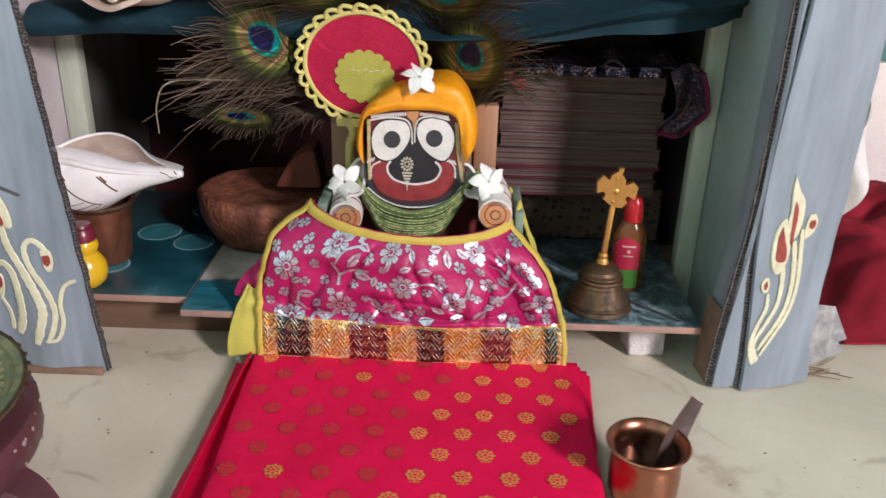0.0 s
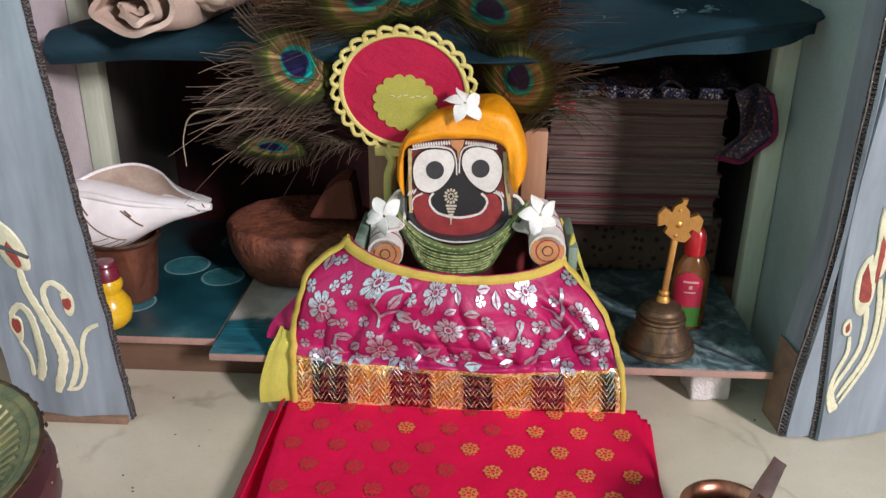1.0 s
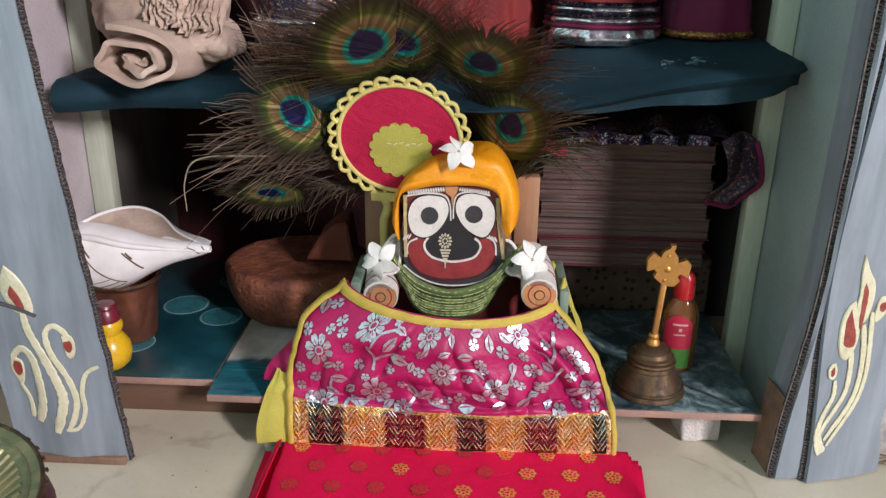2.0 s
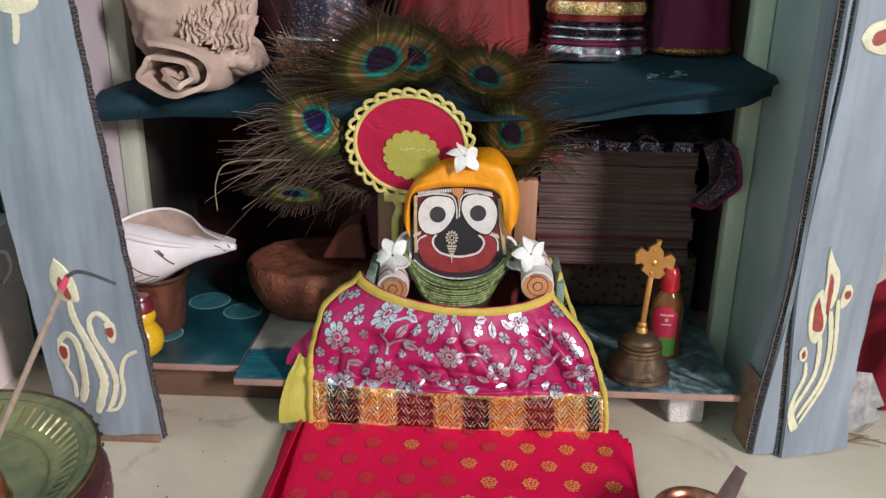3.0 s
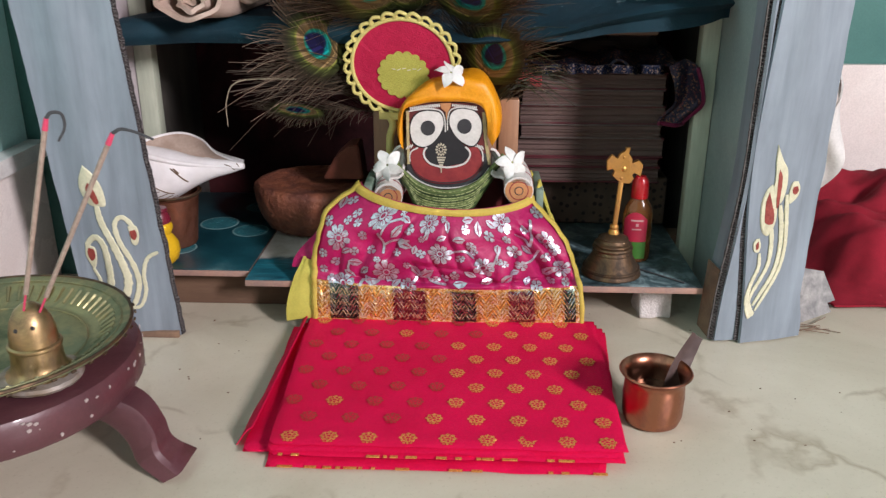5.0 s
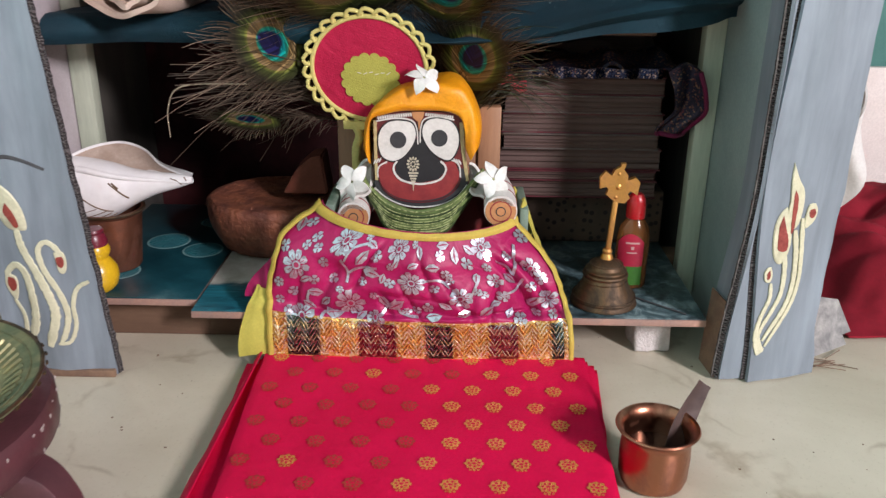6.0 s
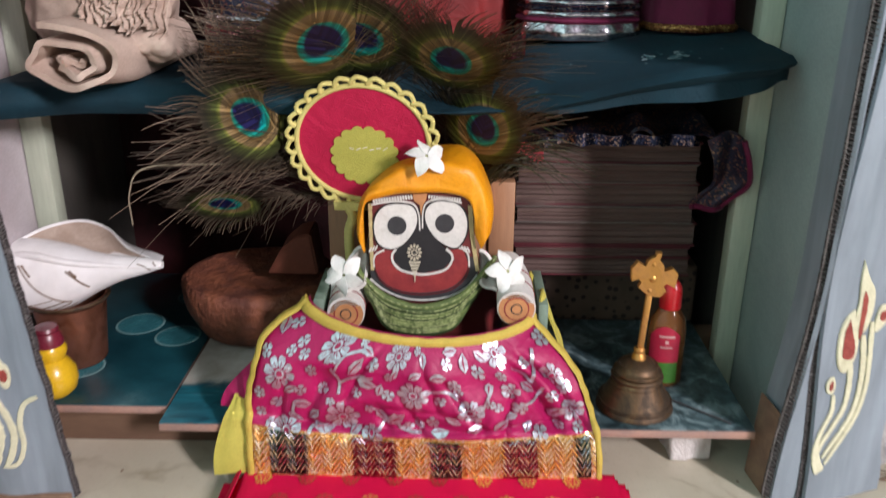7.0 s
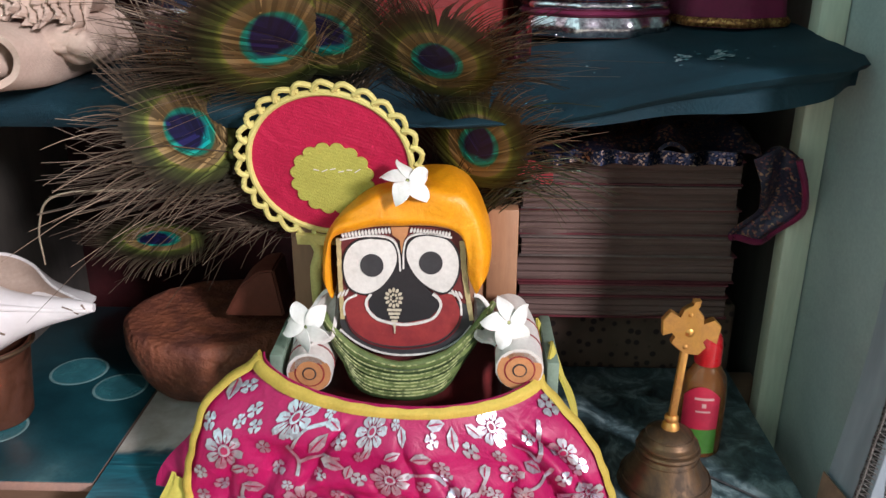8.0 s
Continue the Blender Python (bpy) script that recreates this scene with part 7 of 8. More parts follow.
lathe(bm, [(0, 0.0500), (0.0068, 0.0505), (0.0062, 0.0535), (0.0046, 0.056), (0.0052, 0.058), (0.0050, 0.060), (0.0040, 0.0615), (0.0, 0.062)], (0.171, 0.797, 0.0592), 24)
part("collar", bm, M_BRASSGOLD, bell)
bm = bmesh.new()
box(bm, 0.1685, 0.1740, 0.7942, 0.7996, 0.118, 0.178, 0.0012)
bmesh.ops.transform(bm, matrix=Matrix.Shear("XY", 4, (0.06, 0.0)), verts=bm.verts, space=Matrix.Translation((0, 0, -0.118)))
part("shaft", bm, M_BRASSGOLD, bell)
bm = bmesh.new()
cross = [(-0.0028, 0.1745), (-0.0102, 0.1810), (-0.0067, 0.1858), (-0.0098, 0.1898), (-0.0163, 0.1862), (-0.0173, 0.1985), (-0.0118, 0.2056), (-0.0046, 0.1999), (-0.0035, 0.2063), (0.0007, 0.2093), (0.0039, 0.2099), (0.0030, 0.2140), (0.0053, 0.2128), (0.0085, 0.2141), (0.0079, 0.2088), (0.0053, 0.2076), (0.0114, 0.2019), (0.0110, 0.1949), (0.0189, 0.1997), (0.0245, 0.1940), (0.0226, 0.1798), (0.0147, 0.1856), (0.0117, 0.1819), (0.0156, 0.1773), (0.0114, 0.1742), (0.0105, 0.1712), (0.0019, 0.1722)]
slab(bm, cross, 0.006, lambda x, zq, d: (0.1735 + x, 0.800 - d, zq))
bmesh.ops.bevel(bm, geom=list(bm.edges), offset=0.0006, segments=1, affect="EDGES")
part("winged_top", bm, M_BRASSGOLD, bell)
for x, zq, r in ((0.0025, 0.189, 0.0032), (0.002, 0.203, 0.0018), (0.0005, 0.178, 0.0020)):
    bm = bmesh.new()
    lathe(bm, [(r, 0), (r * 0.8, 0.0005), (0, 0.0009)], (0, 0, 0), 14)
    bmesh.ops.rotate(bm, verts=bm.verts, matrix=Matrix.Rotation(radians(90), 3, "X"))
    bmesh.ops.translate(bm, verts=bm.verts, vec=(0.1735 + x, 0.7939, zq))
    part("boss", bm, M_BRASSGOLD, bell)

bottle = thing("oil_bottle", (0.207, 0.842, 0.0592), "small oil bottle with red cap and red and green label", "bottle")
bm = bmesh.new()
lathe(bm, [(0, 0.0004), (0.0160, 0.0006), (0.0180, 0.003), (0.0182, 0.045), (0.0178, 0.060), (0.0160, 0.070), (0.0110, 0.078), (0.0090, 0.081), (0.0090, 0.088), (0.0, 0.0882)], (0.207, 0.842, 0.0592), 36, squash=(1, 0.72))
part("body", bm, M_OIL, bottle)
bm = bmesh.new()
lathe(bm, [(0, 0.0815), (0.0102, 0.0815), (0.0105, 0.083), (0.0103, 0.096), (0.0092, 0.104), (0.006, 0.1085), (0, 0.1095)], (0.207, 0.842, 0.0592), 28)
part("cap", bm, M_REDCAP, bottle)


def label_at(a, zz, out):
    return (0.207 + (0.0184 + out) * math.sin(a), 0.842 - 0.72 * (0.0186 + out) * math.cos(a), 0.0592 + zz)


def label_patch(name, a0, a1, z0, z1, m, out, dome=0.0, under=None):
    bm = bmesh.new()
    shell(bm, lambda u, v: label_at(a0 + (a1 - a0) * u, z0 + (z1 - z0 + dome * math.sin(math.pi * u)) * v, out), 14, 6, 0.0002)
    return part(name, bm, m, under or bottle)


sticker = label_patch("label", -1.1, 0.55, 0.028, 0.056, M_LABELRED, 0.0004, 0.010)
label_patch("label_foot", -1.1, 0.55, 0.006, 0.0278, M_LABELGREEN, 0.0004)
label_patch("print_bar", -0.55, 0.25, 0.0545, 0.0565, M_LABELPINK, 0.0008, under=sticker)
label_patch("print_bar", -0.45, 0.15, 0.0435, 0.0450, M_LABELPINK, 0.0008, under=sticker)
label_patch("print_mark", -0.22, -0.05, 0.048, 0.0515, M_LABELPINK, 0.0008, under=sticker)

# a thin incense stub lying on the tile beside the bell
bm = bmesh.new()
tube(bm, [Vector((0.208, 0.805, 0.0606)), Vector((0.252, 0.766, 0.0606))], 0.0010, 6)
setting("incense_stub", bm, M_ASH, "burnt incense stub lying on the dark tile", "stick", (0.23, 0.785, 0.0596), kind="thing")


# ---------------------------------------------------------------- conch on its copper pot
pot = thing("copper_pot", (-0.385, 0.872, 0.0592), "dull copper pot carrying the conch", "pot")
bm = bmesh.new()
lathe(bm, [(0, 0.001), (0.0265, 0.001), (0.0285, 0.004), (0.0330, 0.048), (0.0350, 0.066), (0.0380, 0.0690), (0.0385, 0.0720), (0.0345, 0.0722), (0.0310, 0.062), (0.0270, 0.010), (0, 0.006)], (-0.385, 0.872, 0.0592), 40)
part("pot_body", bm, M_COPPERDARK, pot)
bm = bmesh.new()
tube(bm, [Vector((-0.385 + 0.0378 * math.cos(2 * math.pi * i / 48), 0.872 + 0.0378 * math.sin(2 * math.pi * i / 48), 0.0592 + 0.0710)) for i in range(49)], 0.0018, 6, cap=False)
part("rim", bm, M_BRASS, pot)

conch = thing("conch_shell", (-0.385, 0.872, 0.118), "white conch shell with brown cracks and an open mouth", "shell")
CP = [(-0.470, 0.018), (-0.457, 0.029), (-0.432, 0.0365), (-0.405, 0.0375), (-0.378, 0.0315), (-0.352, 0.0205), (-0.328, 0.0130), (-0.302, 0.0080), (-0.286, 0.0035)]


def conch_pt(u, v, out=0.0):
    """u round the shell, v from the crown to the beak."""
    s = spline([(x, r, 0) for x, r in CP], 60)
    k = min(int(v * 59), 58)
    p = s[k].lerp(s[k + 1], min(max(v, 0), 1) * 59 - k)
    a = 2 * math.pi * u
    r = p.y * (1 + 0.045 * math.sin(a + 7 * v)) + out
    drop = 0.1525 + 0.0125 * smooth(0.35, 1.0, v)
    return Vector((p.x, 0.872 + 0.92 * r * math.cos(a), drop + r * math.sin(a)))


bm = bmesh.new()
rows = grid(bm, lambda u, v: conch_pt(u, v), 48, 59, True)
for end in (rows[0], rows[-1]):
    bm.faces.new(end)
# crown whorls
for k, (dx, r) in enumerate([(0.004, 0.018), (0.009, 0.012), (0.013, 0.006)]):
    tube(bm, [Vector((-0.470 - dx, 0.872 + r * 0.8 * math.cos(2 * math.pi * i / 24), 0.154 + r * 0.8 * math.sin(2 * math.pi * i / 24))) for i in range(25)], 0.006 - 0.001 * k, 8, cap=False)
part("whorl", bm, M_CONCH, conch)


LOW = spline([(-0.432, 0.862, 0.180), (-0.402, 0.852, 0.1835), (-0.370, 0.853, 0.1765), (-0.335, 0.862, 0.1700), (-0.290, 0.869, 0.1660)], 41)
HIGH = spline([(-0.436, 0.874, 0.182), (-0.408, 0.893, 0.194), (-0.374, 0.900, 0.1995), (-0.346, 0.896, 0.1925), (-0.324, 0.884, 0.1775), (-0.289, 0.871, 0.1672)], 41)


def mouth_pt(u, v):
    """From the columella (v = 0) up the hollow to the flared lip (v = 1)."""
    i = min(int(u * 40), 40)
    hollow = math.sin(math.pi * v) * math.sin(math.pi * u)
    return LOW[i].lerp(HIGH[i], v) + Vector((0, 0.012 * hollow, -0.010 * hollow))


bm = bmesh.new()
shell(bm, mouth_pt, 40, 12, -0.003)
part("mouth", bm, M_CONCHIN, conch, "brownish hollow of the mouth")
bm = bmesh.new()
tube(bm, [p + Vector((0, 0.001, 0.0005)) for p in HIGH], lambda t: 0.0020 - 0.001 * t, 8)
part("outer_lip", bm, M_CONCH, conch, "flared lip of the mouth")
bm = bmesh.new()
shell(bm, lambda u, v: mouth_pt(u, 1.0).lerp(conch_pt(0.12, 0.12 + 0.85 * u), v) + Vector((0, 0.012 * math.sin(math.pi * v), 0.0)), 40, 8, 0.002)
part("back_whorl", bm, M_CONCH, conch)
bm = bmesh.new()
tube(bm, [p + Vector((0, -0.001, -0.002)) for p in LOW], lambda t: 0.0045 - 0.0025 * t, 10)
part("columella", bm, M_CONCH, conch)
for pts, w in [([(0.40, 0.33), (0.46, 0.37), (0.52, 0.42), (0.62, 0.53)], 0.0007), ([(0.40, 0.345), (0.45, 0.385)], 0.0010), ([(0.43, 0.53), (0.48, 0.57), (0.56, 0.62)], 0.0009), ([(0.43, 0.545), (0.47, 0.575)], 0.0011), ([(0.60, 0.18), (0.62, 0.34), (0.60, 0.50)], 0.0005), ([(0.63, 0.18), (0.65, 0.36), (0.63, 0.52)], 0.0005),
               ([(0.66, 0.2), (0.68, 0.36), (0.66, 0.54)], 0.0005), ([(0.40, 0.84), (0.46, 0.88), (0.56, 0.91)], 0.0006), ([(0.57, 0.2), (0.59, 0.32), (0.57, 0.46)], 0.0004), ([(0.36, 0.93), (0.45, 0.95), (0.55, 0.96)], 0.0007)]:
    line = [conch_pt(q.x, q.y, 0.0002) for q in spline([(a, b, 0) for a, b in pts], 16)]
    bm = bmesh.new()
    tube(bm, line, w, 5)
    part("crack", bm, M_CONCHLINE, conch)

# yellow lacquered container
jar = thing("lacquer_box", (-0.376, 0.803, 0.0592), "yellow gourd-shaped lacquer container with maroon lid", "container")
bm = bmesh.new()
lathe(bm, [(0, 0.0005), (0.012, 0.0008), (0.0185, 0.007), (0.0212, 0.017), (0.0200, 0.027), (0.0150, 0.0355), (0.0122, 0.0385), (0.0135, 0.0415), (0.0152, 0.0455), (0.0150, 0.050), (0.0130, 0.0535), (0, 0.0545)], (-0.376, 0.803, 0.0592), 36)
part("container_body", bm, M_YELLOWGLAZE, jar)
bm = bmesh.new()
lathe(bm, [(0.0, 0.0535), (0.0135, 0.0535), (0.0140, 0.057), (0.0122, 0.0635), (0.0105, 0.0665), (0.0112, 0.0690), (0.0100, 0.0715), (0, 0.0725)], (-0.376, 0.803, 0.0592), 32)
part("lid", bm, M_MAROONGLAZE, jar)

# round grinding stone with a block of sandalwood
stone = thing("grinding_stone", (-0.205, 0.955, 0.0592), "round red-brown grinding stone with a rough rim", "stone")
bm = bmesh.new()
lathe(bm, [(0, 0.0004), (0.058, 0.0004), (0.068, 0.005), (0.0765, 0.018), (0.0820, 0.032), (0.0850, 0.046), (0.0858, 0.056), (0.0842, 0.0625), (0.0800, 0.0660), (0.0740, 0.0665), (0.0680, 0.0650), (0.045, 0.0640), (0, 0.0635)], (-0.211, 0.955, 0.0592), 72, squash=(1.0, 0.92))
for v in bm.verts:
    if v.co.z > 0.0601:
        v.co += 0.0022 * Vector((wob(*v.co, 38), wob(*v.co, 44), 0.5 * wob(*v.co, 50)))
part("stone_body", bm, M_TERRA, stone)
blockw = thing("sandalwood_block", (-0.172, 0.945, 0.134), "wedge-shaped block of red sandalwood on the grinding stone", "block")
bm = bmesh.new()
slab(bm, [(-0.196, 0.1345), (-0.142, 0.1345), (-0.146, 0.184), (-0.160, 0.182), (-0.178, 0.166)], 0.045, lambda x, zq, d: (x, 0.965 - d + 0.25 * (0.15 - zq), zq))
bmesh.ops.bevel(bm, geom=list(bm.edges), offset=0.002, segments=2, affect="EDGES")
part("block_body", bm, M_TERRA2, blockw)


# ---------------------------------------------------------------- copper cup with its spoon
cup = thing("copper_cup", (0.1795, 0.5675, 0), "small polished copper cup holding dark water", "cup")
CC = (0.1795, 0.5675, 0)
bm = bmesh.new()
lathe(bm, [(0, 0.0008), (0.022, 0.0008), (0.0262, 0.003), (0.0285, 0.010), (0.0290, 0.030), (0.0282, 0.043), (0.0285, 0.0475), (0.0310, 0.0515), (0.0335, 0.0530), (0.0345, 0.0545), (0.0335, 0.0556), (0.0310, 0.0548), (0.0270, 0.049), (0.0268, 0.043), (0.0275, 0.030), (0.0270, 0.010), (0.020, 0.004), (0, 0.004)], CC, 56)
part("cup_body", bm, M_COPPER, cup)
M_WATER = plain("dark_water", (0.03, 0.014, 0.012), 0.08, relief=0.02, spread=0.02)
bm = bmesh.new()
lathe(bm, [(0, 0.030), (0.0274, 0.030), (0.0274, 0.0294), (0, 0.0294)], CC, 40)
part("water", bm, M_WATER, cup)
spoon = thing("copper_spoon", (0.19, 0.575, 0.006), "worn copper spoon standing in the cup", "spoon")
bm = bmesh.new()
ln = spline([(0.187, 0.556, 0.012), (0.198, 0.573, 0.038), (0.210, 0.587, 0.056), (0.224, 0.600, 0.076)], 20)
rows = []
for k, p in enumerate(ln):
    t = k / 19
    d = (ln[min(k + 1, 19)] - ln[max(k - 1, 0)]).normalized()
    side = d.cross(Vector((0.4, -0.8, 0.5))).normalized()
    up = side.cross(d)
    w, h = 0.0068 + 0.0030 * math.sin(math.pi * min(t * 1.05, 1)), 0.0022
    rows.append([bm.verts.new(p + side * w * a + up * (h * b - 0.0028 * (1 - a * a))) for a, b in ((-1, 0.3), (-0.6, 1), (0, 1), (0.6, 1), (1, 0.3), (0.6, -0.6), (0, -0.8), (-0.6, -0.6))])
for a, b in zip(rows, rows[1:]):
    for i in range(8):
        bm.faces.new((a[i], a[(i + 1) % 8], b[(i + 1) % 8], b[i]))
for r in (rows[0], rows[-1]):
    bm.faces.new(r)
part("handle", bm, M_SPOON, spoon)
bm = bmesh.new()
lathe(bm, [(0, 0.0), (0.007, 0.002), (0.010, 0.006), (0.0105, 0.009), (0.0095, 0.009), (0.006, 0.004), (0, 0.002)], (0.184, 0.552, 0.0045), 24)
part("bowl", bm, M_SPOON, spoon)


# ---------------------------------------------------------------- stool, brass plate, incense
SC = Vector((-0.413, 0.480, 0))
stool = thing("low_stool", SC, "low maroon painted wooden stool with curved legs, chipped", "stool")
bm = bmesh.new()
lathe(bm, [(0, 0.070), (0.115, 0.070), (0.126, 0.073), (0.129, 0.078), (0.129, 0.098), (0.126, 0.1035), (0.119, 0.105), (0, 0.105)], SC, 40)
part("seat", bm, M_STOOL, stool)
for k in range(4):
    a = radians(-4 + 90 * k)
    d = Vector((math.cos(a), math.sin(a), 0))
    e = Vector((-math.sin(a), math.cos(a), 0))
    bm = bmesh.new()
    line = spline([(0.098, 0.072, 0), (0.124, 0.060, 0), (0.138, 0.040, 0), (0.144, 0.020, 0), (0.164, 0.006, 0)], 22)
    rows = []
    for j, p in enumerate(line):
        t = j / 21
        w = 0.019 - 0.006 * math.sin(math.pi * t) + 0.002 * t
        th = 0.018 - 0.006 * t
        c = SC + d * p.x + Vector((0, 0, p.y))
        nrm = Vector((0.8, 0, 0.6))
        rows.append([bm.verts.new(c + e * w * sx + d * th * sd * 0.8 + Vector((0, 0, th * sd * 0.5 + (0 if p.y + th * sd * 0.5 > 0 else -(p.y + th * sd * 0.5))))) for sx, sd in ((-1, -0.7), (-0.8, -1), (0.8, -1), (1, -0.7), (1, 0.7), (0.8, 1), (-0.8, 1), (-1, 0.7))])
    for r0, r1 in zip(rows, rows[1:]):
        for i in range(8):
            bm.faces.new((r0[i], r0[(i + 1) % 8], r1[(i + 1) % 8], r1[i]))
    for r in (rows[0], rows[-1]):
        bm.faces.new(r)
    part("leg", bm, M_STOOL, stool)
rnd = random.Random(5)
for i in range(46):
    a = rnd.uniform(-1.9, 1.2)
    zz = rnd.uniform(0.076, 0.103)
    r = 0.1293
    w = rnd.uniform(0.0006, 0.0024)
    h = rnd.uniform(0.0005, 0.002)
    c = SC + Vector((r * math.cos(a), r * math.sin(a), zz))
    t = Vector((-math.sin(a), math.cos(a), 0))
    q = [c + t * w + Vector((0, 0, h * 0.3)), c + t * w * 0.3 + Vector((0, 0, h)), c - t * w + Vector((0, 0, h * 0.4)), c - t * w * 0.4 - Vector((0, 0, h)), c + t * w * 0.7 - Vector((0, 0, h * 0.6))]
    out = Vector((math.cos(a), math.sin(a), 0)) * 0.0004
    bm = bmesh.new()
    rim = [bm.verts.new(p - out) for p in q]
    top = [bm.verts.new(p + out) for p in q]
    bm.faces.new(top)
    for n in range(5):
        bm.faces.new((rim[n], rim[(n + 1) % 5], top[(n + 1) % 5], top[n]))
    part("paint_chip", bm, M_CHIP, stool, smooth=False)

PC = Vector((-0.411, 0.482, 0.1052))
plate = thing("brass_plate", PC, "patinated brass plate with a fluted sloping rim", "plate")
bm = bmesh.new()
lathe(bm, [(0, 0.001), (0.086, 0.001), (0.090, 0.002), (0.110, 0.0135), (0.119, 0.0175), (0.1215, 0.0180), (0.1222, 0.0195), (0.1212, 0.0208), (0.118, 0.0205), (0.108, 0.0165), (0.089, 0.0048), (0.085, 0.0036), (0, 0.0036)], PC, 72)
part("dish", bm, M_PATINA, plate)
for r, zz, w in ((0.082, 0.0040, 0.0011), (0.1208, 0.0205, 0.0016), (0.112, 0.0186, 0.0009)):
    bm = bmesh.new()
    tube(bm, [PC + Vector((r * math.cos(2 * math.pi * i / 72), r * math.sin(2 * math.pi * i / 72), zz)) for i in range(73)], w, 6, cap=False)
    part("raised_ring", bm, M_BRASS if r > 0.115 else M_PATINA, plate)
for k in range(64):
    a = 2 * math.pi * k / 64
    d = Vector((math.cos(a), math.sin(a), 0))
    bm = bmesh.new()
    tube(bm, [PC + d * 0.0925 + Vector((0, 0, 0.0070)), PC + d * 0.1065 + Vector((0, 0, 0.0158))], lambda t: 0.0013 + 0.0009 * t, 6)
    part("flute", bm, M_PATINA, plate)
for k in range(48):
    a = 2 * math.pi * k / 48
    d = Vector((math.cos(a), math.sin(a), 0))
    bm = bmesh.new()
    tube(bm, [PC + d * 0.1235 + Vector((0, 0, 0.0185)), PC + d * 0.1232 + Vector((-math.sin(a) * 0.004, math.cos(a) * 0.004, 0.0185))], 0.0011, 5)
    part("rim_bead", bm, M_BRASS, plate)

HC = Vector((-0.338, 0.436, 0.1090))
holder = thing("incense_holder", HC, "brass dome incense holder standing on the plate", "incense holder")
bm = bmesh.new()
lathe(bm, [(0, 0.0005), (0.031, 0.0005), (0.0325, 0.003), (0.031, 0.0055), (0.025, 0.0075), (0.0, 0.008)], HC, 48)
for v in bm.verts:
    v.co.z += 0.0010 * max(wob(v.co.x, v.co.y, 0, 160), -0.2)
part("foot", bm, M_ASHY, holder, "flared foot dusted with ash")
bm = bmesh.new()
lathe(bm, [(0.0260, 0.0070), (0.0225, 0.0095), (0.0205, 0.0130), (0.0196, 0.018), (0.0190, 0.029)], HC, 48)
part("stem", bm, M_HOLDER, holder)
bm = bmesh.new()
lathe(bm, [(0.0182, 0.0285), (0.0200, 0.0295), (0.0204, 0.031), (0.0200, 0.0325), (0.0182, 0.0335)], HC, 40)
part("band", bm, M_HOLDER, holder)
bm = bmesh.new()
lathe(bm, [(0.0180, 0.033), (0.0174, 0.043), (0.0150, 0.053), (0.0105, 0.061), (0.0050, 0.0655), (0, 0.0665)], HC, 40)
dome = part("dome", bm, M_HOLDER, holder)
for dx, dz in ((-0.004, 0.049), (0.010, 0.052)):
    bm = bmesh.new()
    lathe(bm, [(0.0018, 0), (0.0013, 0.0006), (0, 0.0007)], (0, 0, 0), 12)
    bmesh.ops.rotate(bm, verts=bm.verts, matrix=Matrix.Rotation(radians(80), 3, "X"))
    bmesh.ops.translate(bm, verts=bm.verts, vec=HC + Vector((dx, -0.0155 + 0.0001 * dx, dz)))
    part("hole", bm, M_BLACK, dome)


def incense(a, b, ash, label):
    """A stick: red bamboo foot, long paste, glowing pink end and a curl of ash."""
    A, B = Vector(a), Vector(b)
    st = thing("incense_stick", a, label, "incense stick", "incense sticks")
    d = (B - A)
    bm = bmesh.new()
    tube(bm, [A, A + d * 0.10], 0.0009, 8)
    part("bamboo", bm, M_STICKPINK, st)
    bm = bmesh.new()
    tube(bm, [A + d * (0.095 + 0.85 * i / 12) + 0.0008 * Vector((wob(i, 1), wob(i, 2), 0)) for i in range(13)], 0.0019, 9)
    part("paste", bm, M_INCENSE, st)
    bm = bmesh.new()
    tube(bm, [A + d * 0.943, B], lambda t: 0.0021 - 0.0005 * t, 9)
    part("tip", bm, M_STICKPINK, st)
    bm = bmesh.new()
    tube(bm, spline([B] + [B + Vector(q) for q in ash], 18), lambda t: 0.0014 - 0.0005 * t, 7)
    part("ash", bm, M_ASH, st)


incense((-0.337, 0.428, 0.172), (-0.292, 0.424, 0.321), [(0.004, 0, 0.004), (0.011, 0, 0.003), (0.012, 0, -0.006), (0.006, 0, -0.016)], "burning incense stick with a curl of grey ash")
incense((-0.326, 0.430, 0.170), (-0.247, 0.424, 0.311), [(0.006, 0, 0.003), (0.016, 0, 0.001), (0.028, 0, -0.004)], "burning incense stick leaning over with grey ash")


# ---------------------------------------------------------------- beside the cabinet
bm = bmesh.new()


def heap(u, v):
    x, y = 0.40 + 0.45 * u, 0.83 + 0.30 * v
    edge = smooth(0, 0.18, u) * smooth(0, 0.25, v) * smooth(0, 0.1, 1 - u)
    z = 0.004 + (0.085 + 0.03 * wob(u * 3, v * 3)) * edge * (0.55 + 0.45 * smooth(0, 0.9, v)) + 0.016 * edge * math.sin(u * 19 + v * 9 + 5 * wob(u * 4, v * 4)) + 0.012 * edge * wob(u * 14, v * 12, 3)
    return (x + 0.06 * (1 - v) + 0.01 * wob(v * 5, 2), y + 0.015 * wob(u * 6, 4), max(z, 0.003))


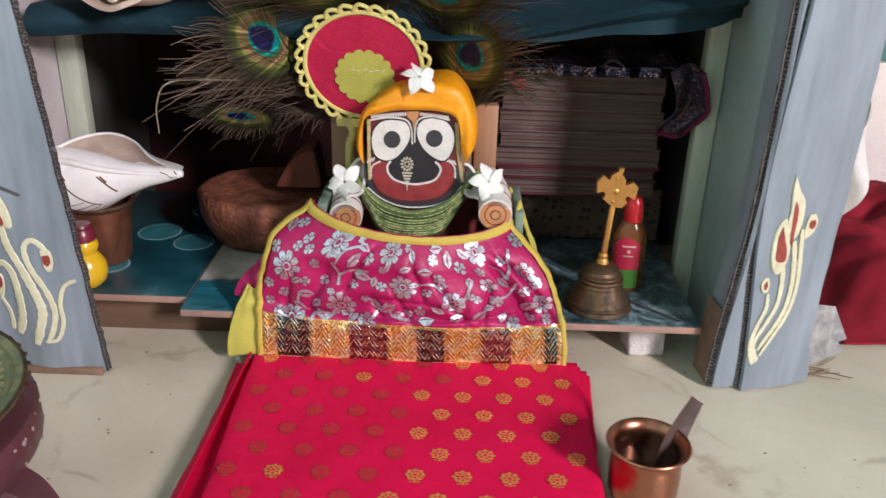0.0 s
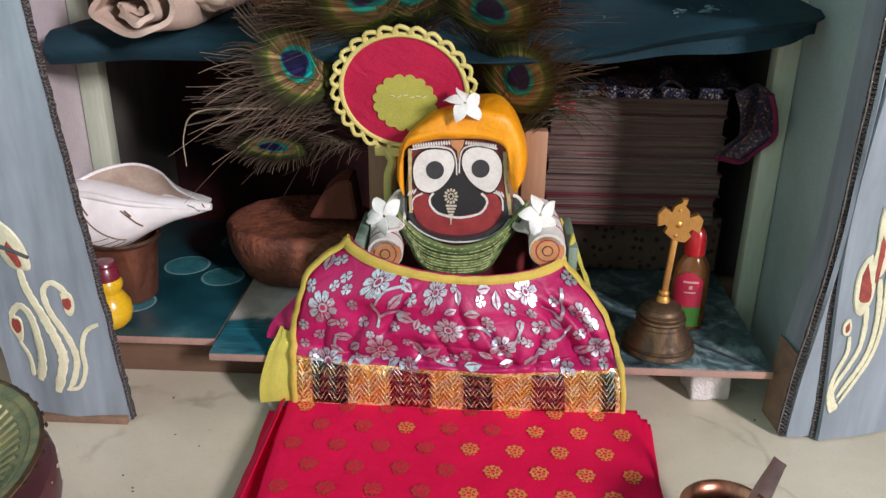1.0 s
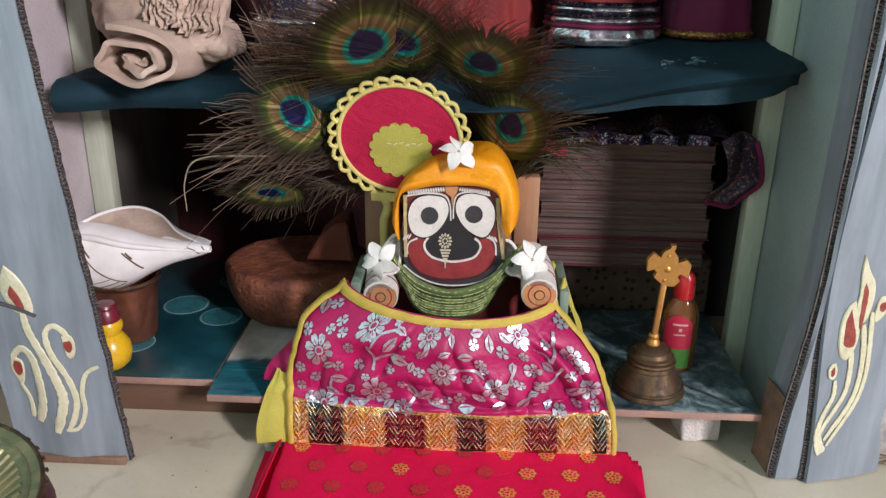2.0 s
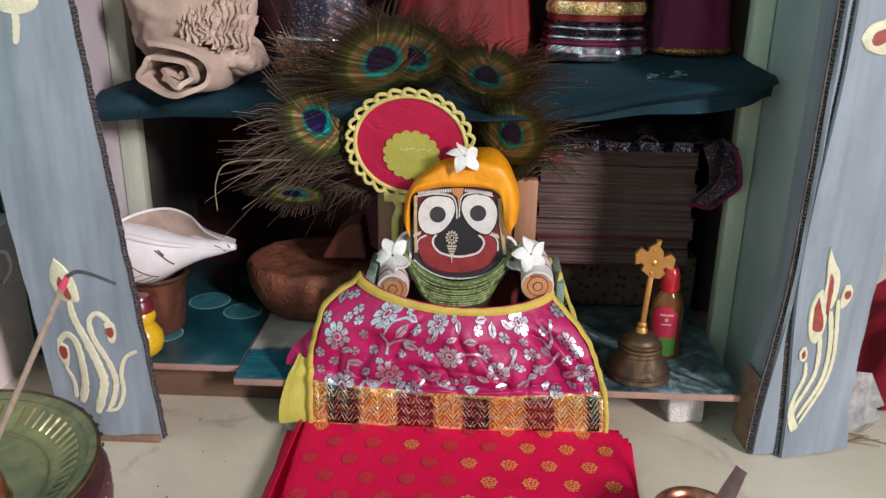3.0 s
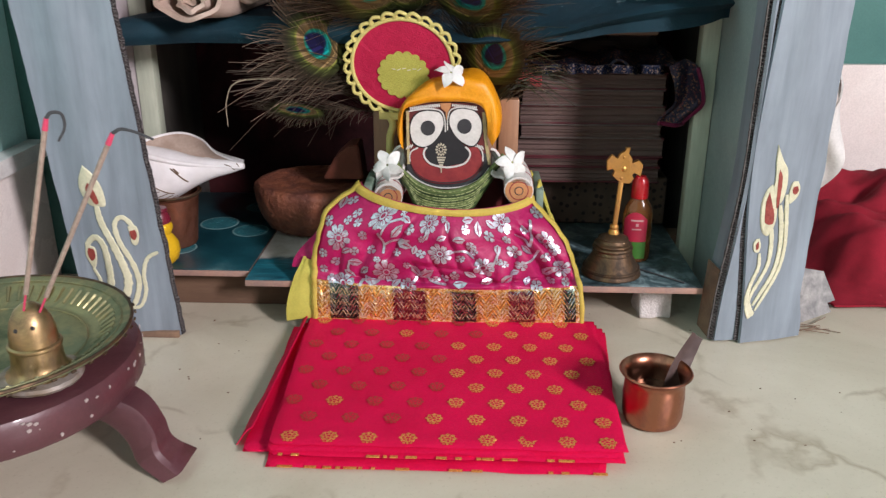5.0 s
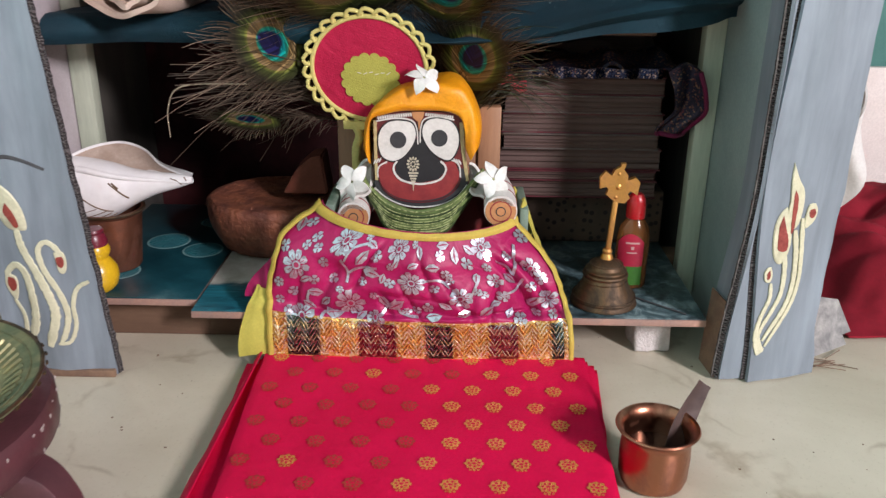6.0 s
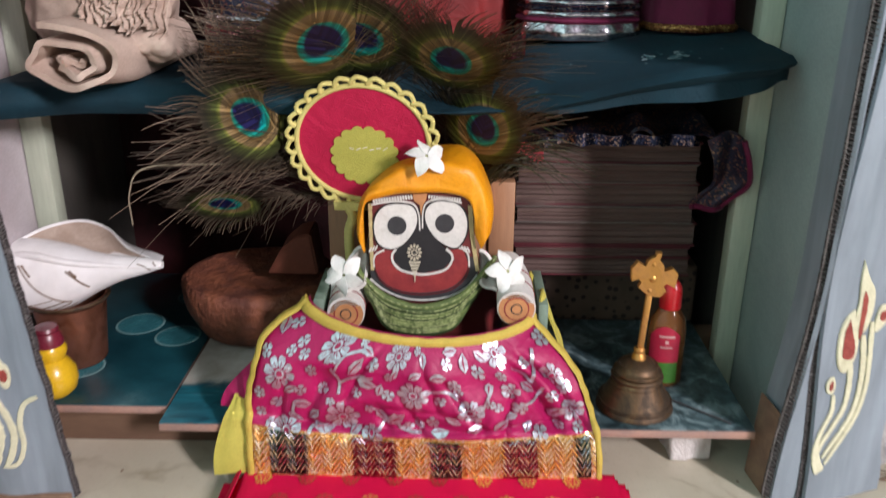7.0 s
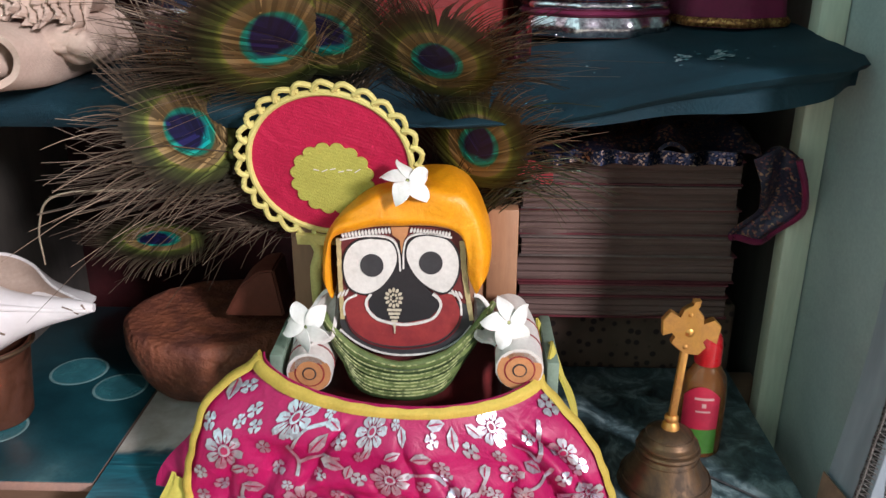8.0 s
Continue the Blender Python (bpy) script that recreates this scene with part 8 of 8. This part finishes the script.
shell(bm, heap, 110, 80, 0.0025)
RS = thing("red_bedsheet", (0.62, 0.98, 0), "crumpled deep red sheet lying on the floor", "cloth")
part("sheet", bm, M_REDSHEET, RS)
for k in range(14):
    u, v = 0.12 + 0.8 * ((k * 0.37) % 1), 0.15 + 0.75 * ((k * 0.61) % 1)
    bm = bmesh.new()
    c = Vector(heap(u, v))
    for j in range(7):
        a = 2 * math.pi * j / 7
        uu, vv = u + 0.020 * math.cos(a), v + 0.030 * math.sin(a)
        q = [Vector(heap(uu + 0.009 * math.cos(t), vv + 0.013 * math.sin(t))) + Vector((0, -0.001, 0.0018)) for t in [i * math.pi / 3 for i in range(6)]]
        bm.faces.new([bm.verts.new(p) for p in q])
    part("printed_motif", bm, M_PALEPRINT, RS)
bm = bmesh.new()
shell(bm, lambda u, v: (0.386 + 0.012 * u + 0.018 * math.sin(v * 5.5) * u + 0.006 * math.sin(v * 14), 0.775 + 0.012 * math.sin(v * 9 + u * 3) + 0.02 * u, 0.165 + 0.22 * v), 8, 40, 0.002)
setting("white_plastic_sheet", bm, M_WHITE, "white plastic sheet stuck behind the cardboard post", "sheet", (0.39, 0.775, 0.165), kind="thing")
paper = thing("folded_paper", (0.42, 0.80, 0), "folded grey printed paper wedged under the post", "paper")
for k, (dx, dz, t) in enumerate([(0.0, 0.0, 0.1), (0.006, 0.012, 0.25)]):
    bm = bmesh.new()
    shell(bm, lambda u, v: (0.392 + dx + 0.050 * u * (1 - 0.3 * v), 0.782 + 0.018 * u + 0.012 * v + 0.008 * k, 0.001 + dz + 0.055 * v - 0.012 * u * v + 0.010 * u * (1 - v)), 6, 6, 0.0012)
    part("sheet", bm, M_PAPER, paper)
# straw and grit on the floor
grit = bmesh.new()
rnd = random.Random(9)
for i in range(60):
    x, y = rnd.uniform(-0.33, 0.5), rnd.uniform(0.5, 0.84)
    if -0.22 < x < 0.17 and y < 0.76:
        continue
    r = rnd.uniform(0.0004, 0.0012)
    box(grit, x, x + r * rnd.uniform(1, 3), y, y + r, 0.0, r * 0.8)
setting("floor_grit", grit, M_CARDRAW, "specks of grit and chaff on the marble floor", "grit", kind="stuff", smooth=False)
straws = thing("broom_straws", (0.41, 0.775, 0), "a few brown straws lying by the post", "straw")
for i in range(9):
    a = rnd.uniform(-0.5, 0.7)
    p = Vector((0.385 + rnd.uniform(0, 0.03), 0.768 + rnd.uniform(-0.01, 0.02), 0.0010 + 0.0012 * (i % 3)))
    bm = bmesh.new()
    tube(bm, [p, p + Vector((0.030 * math.cos(a), 0.030 * math.sin(a), 0.001))], 0.0005, 5)
    part("straw", bm, M_CARDRAW, straws)
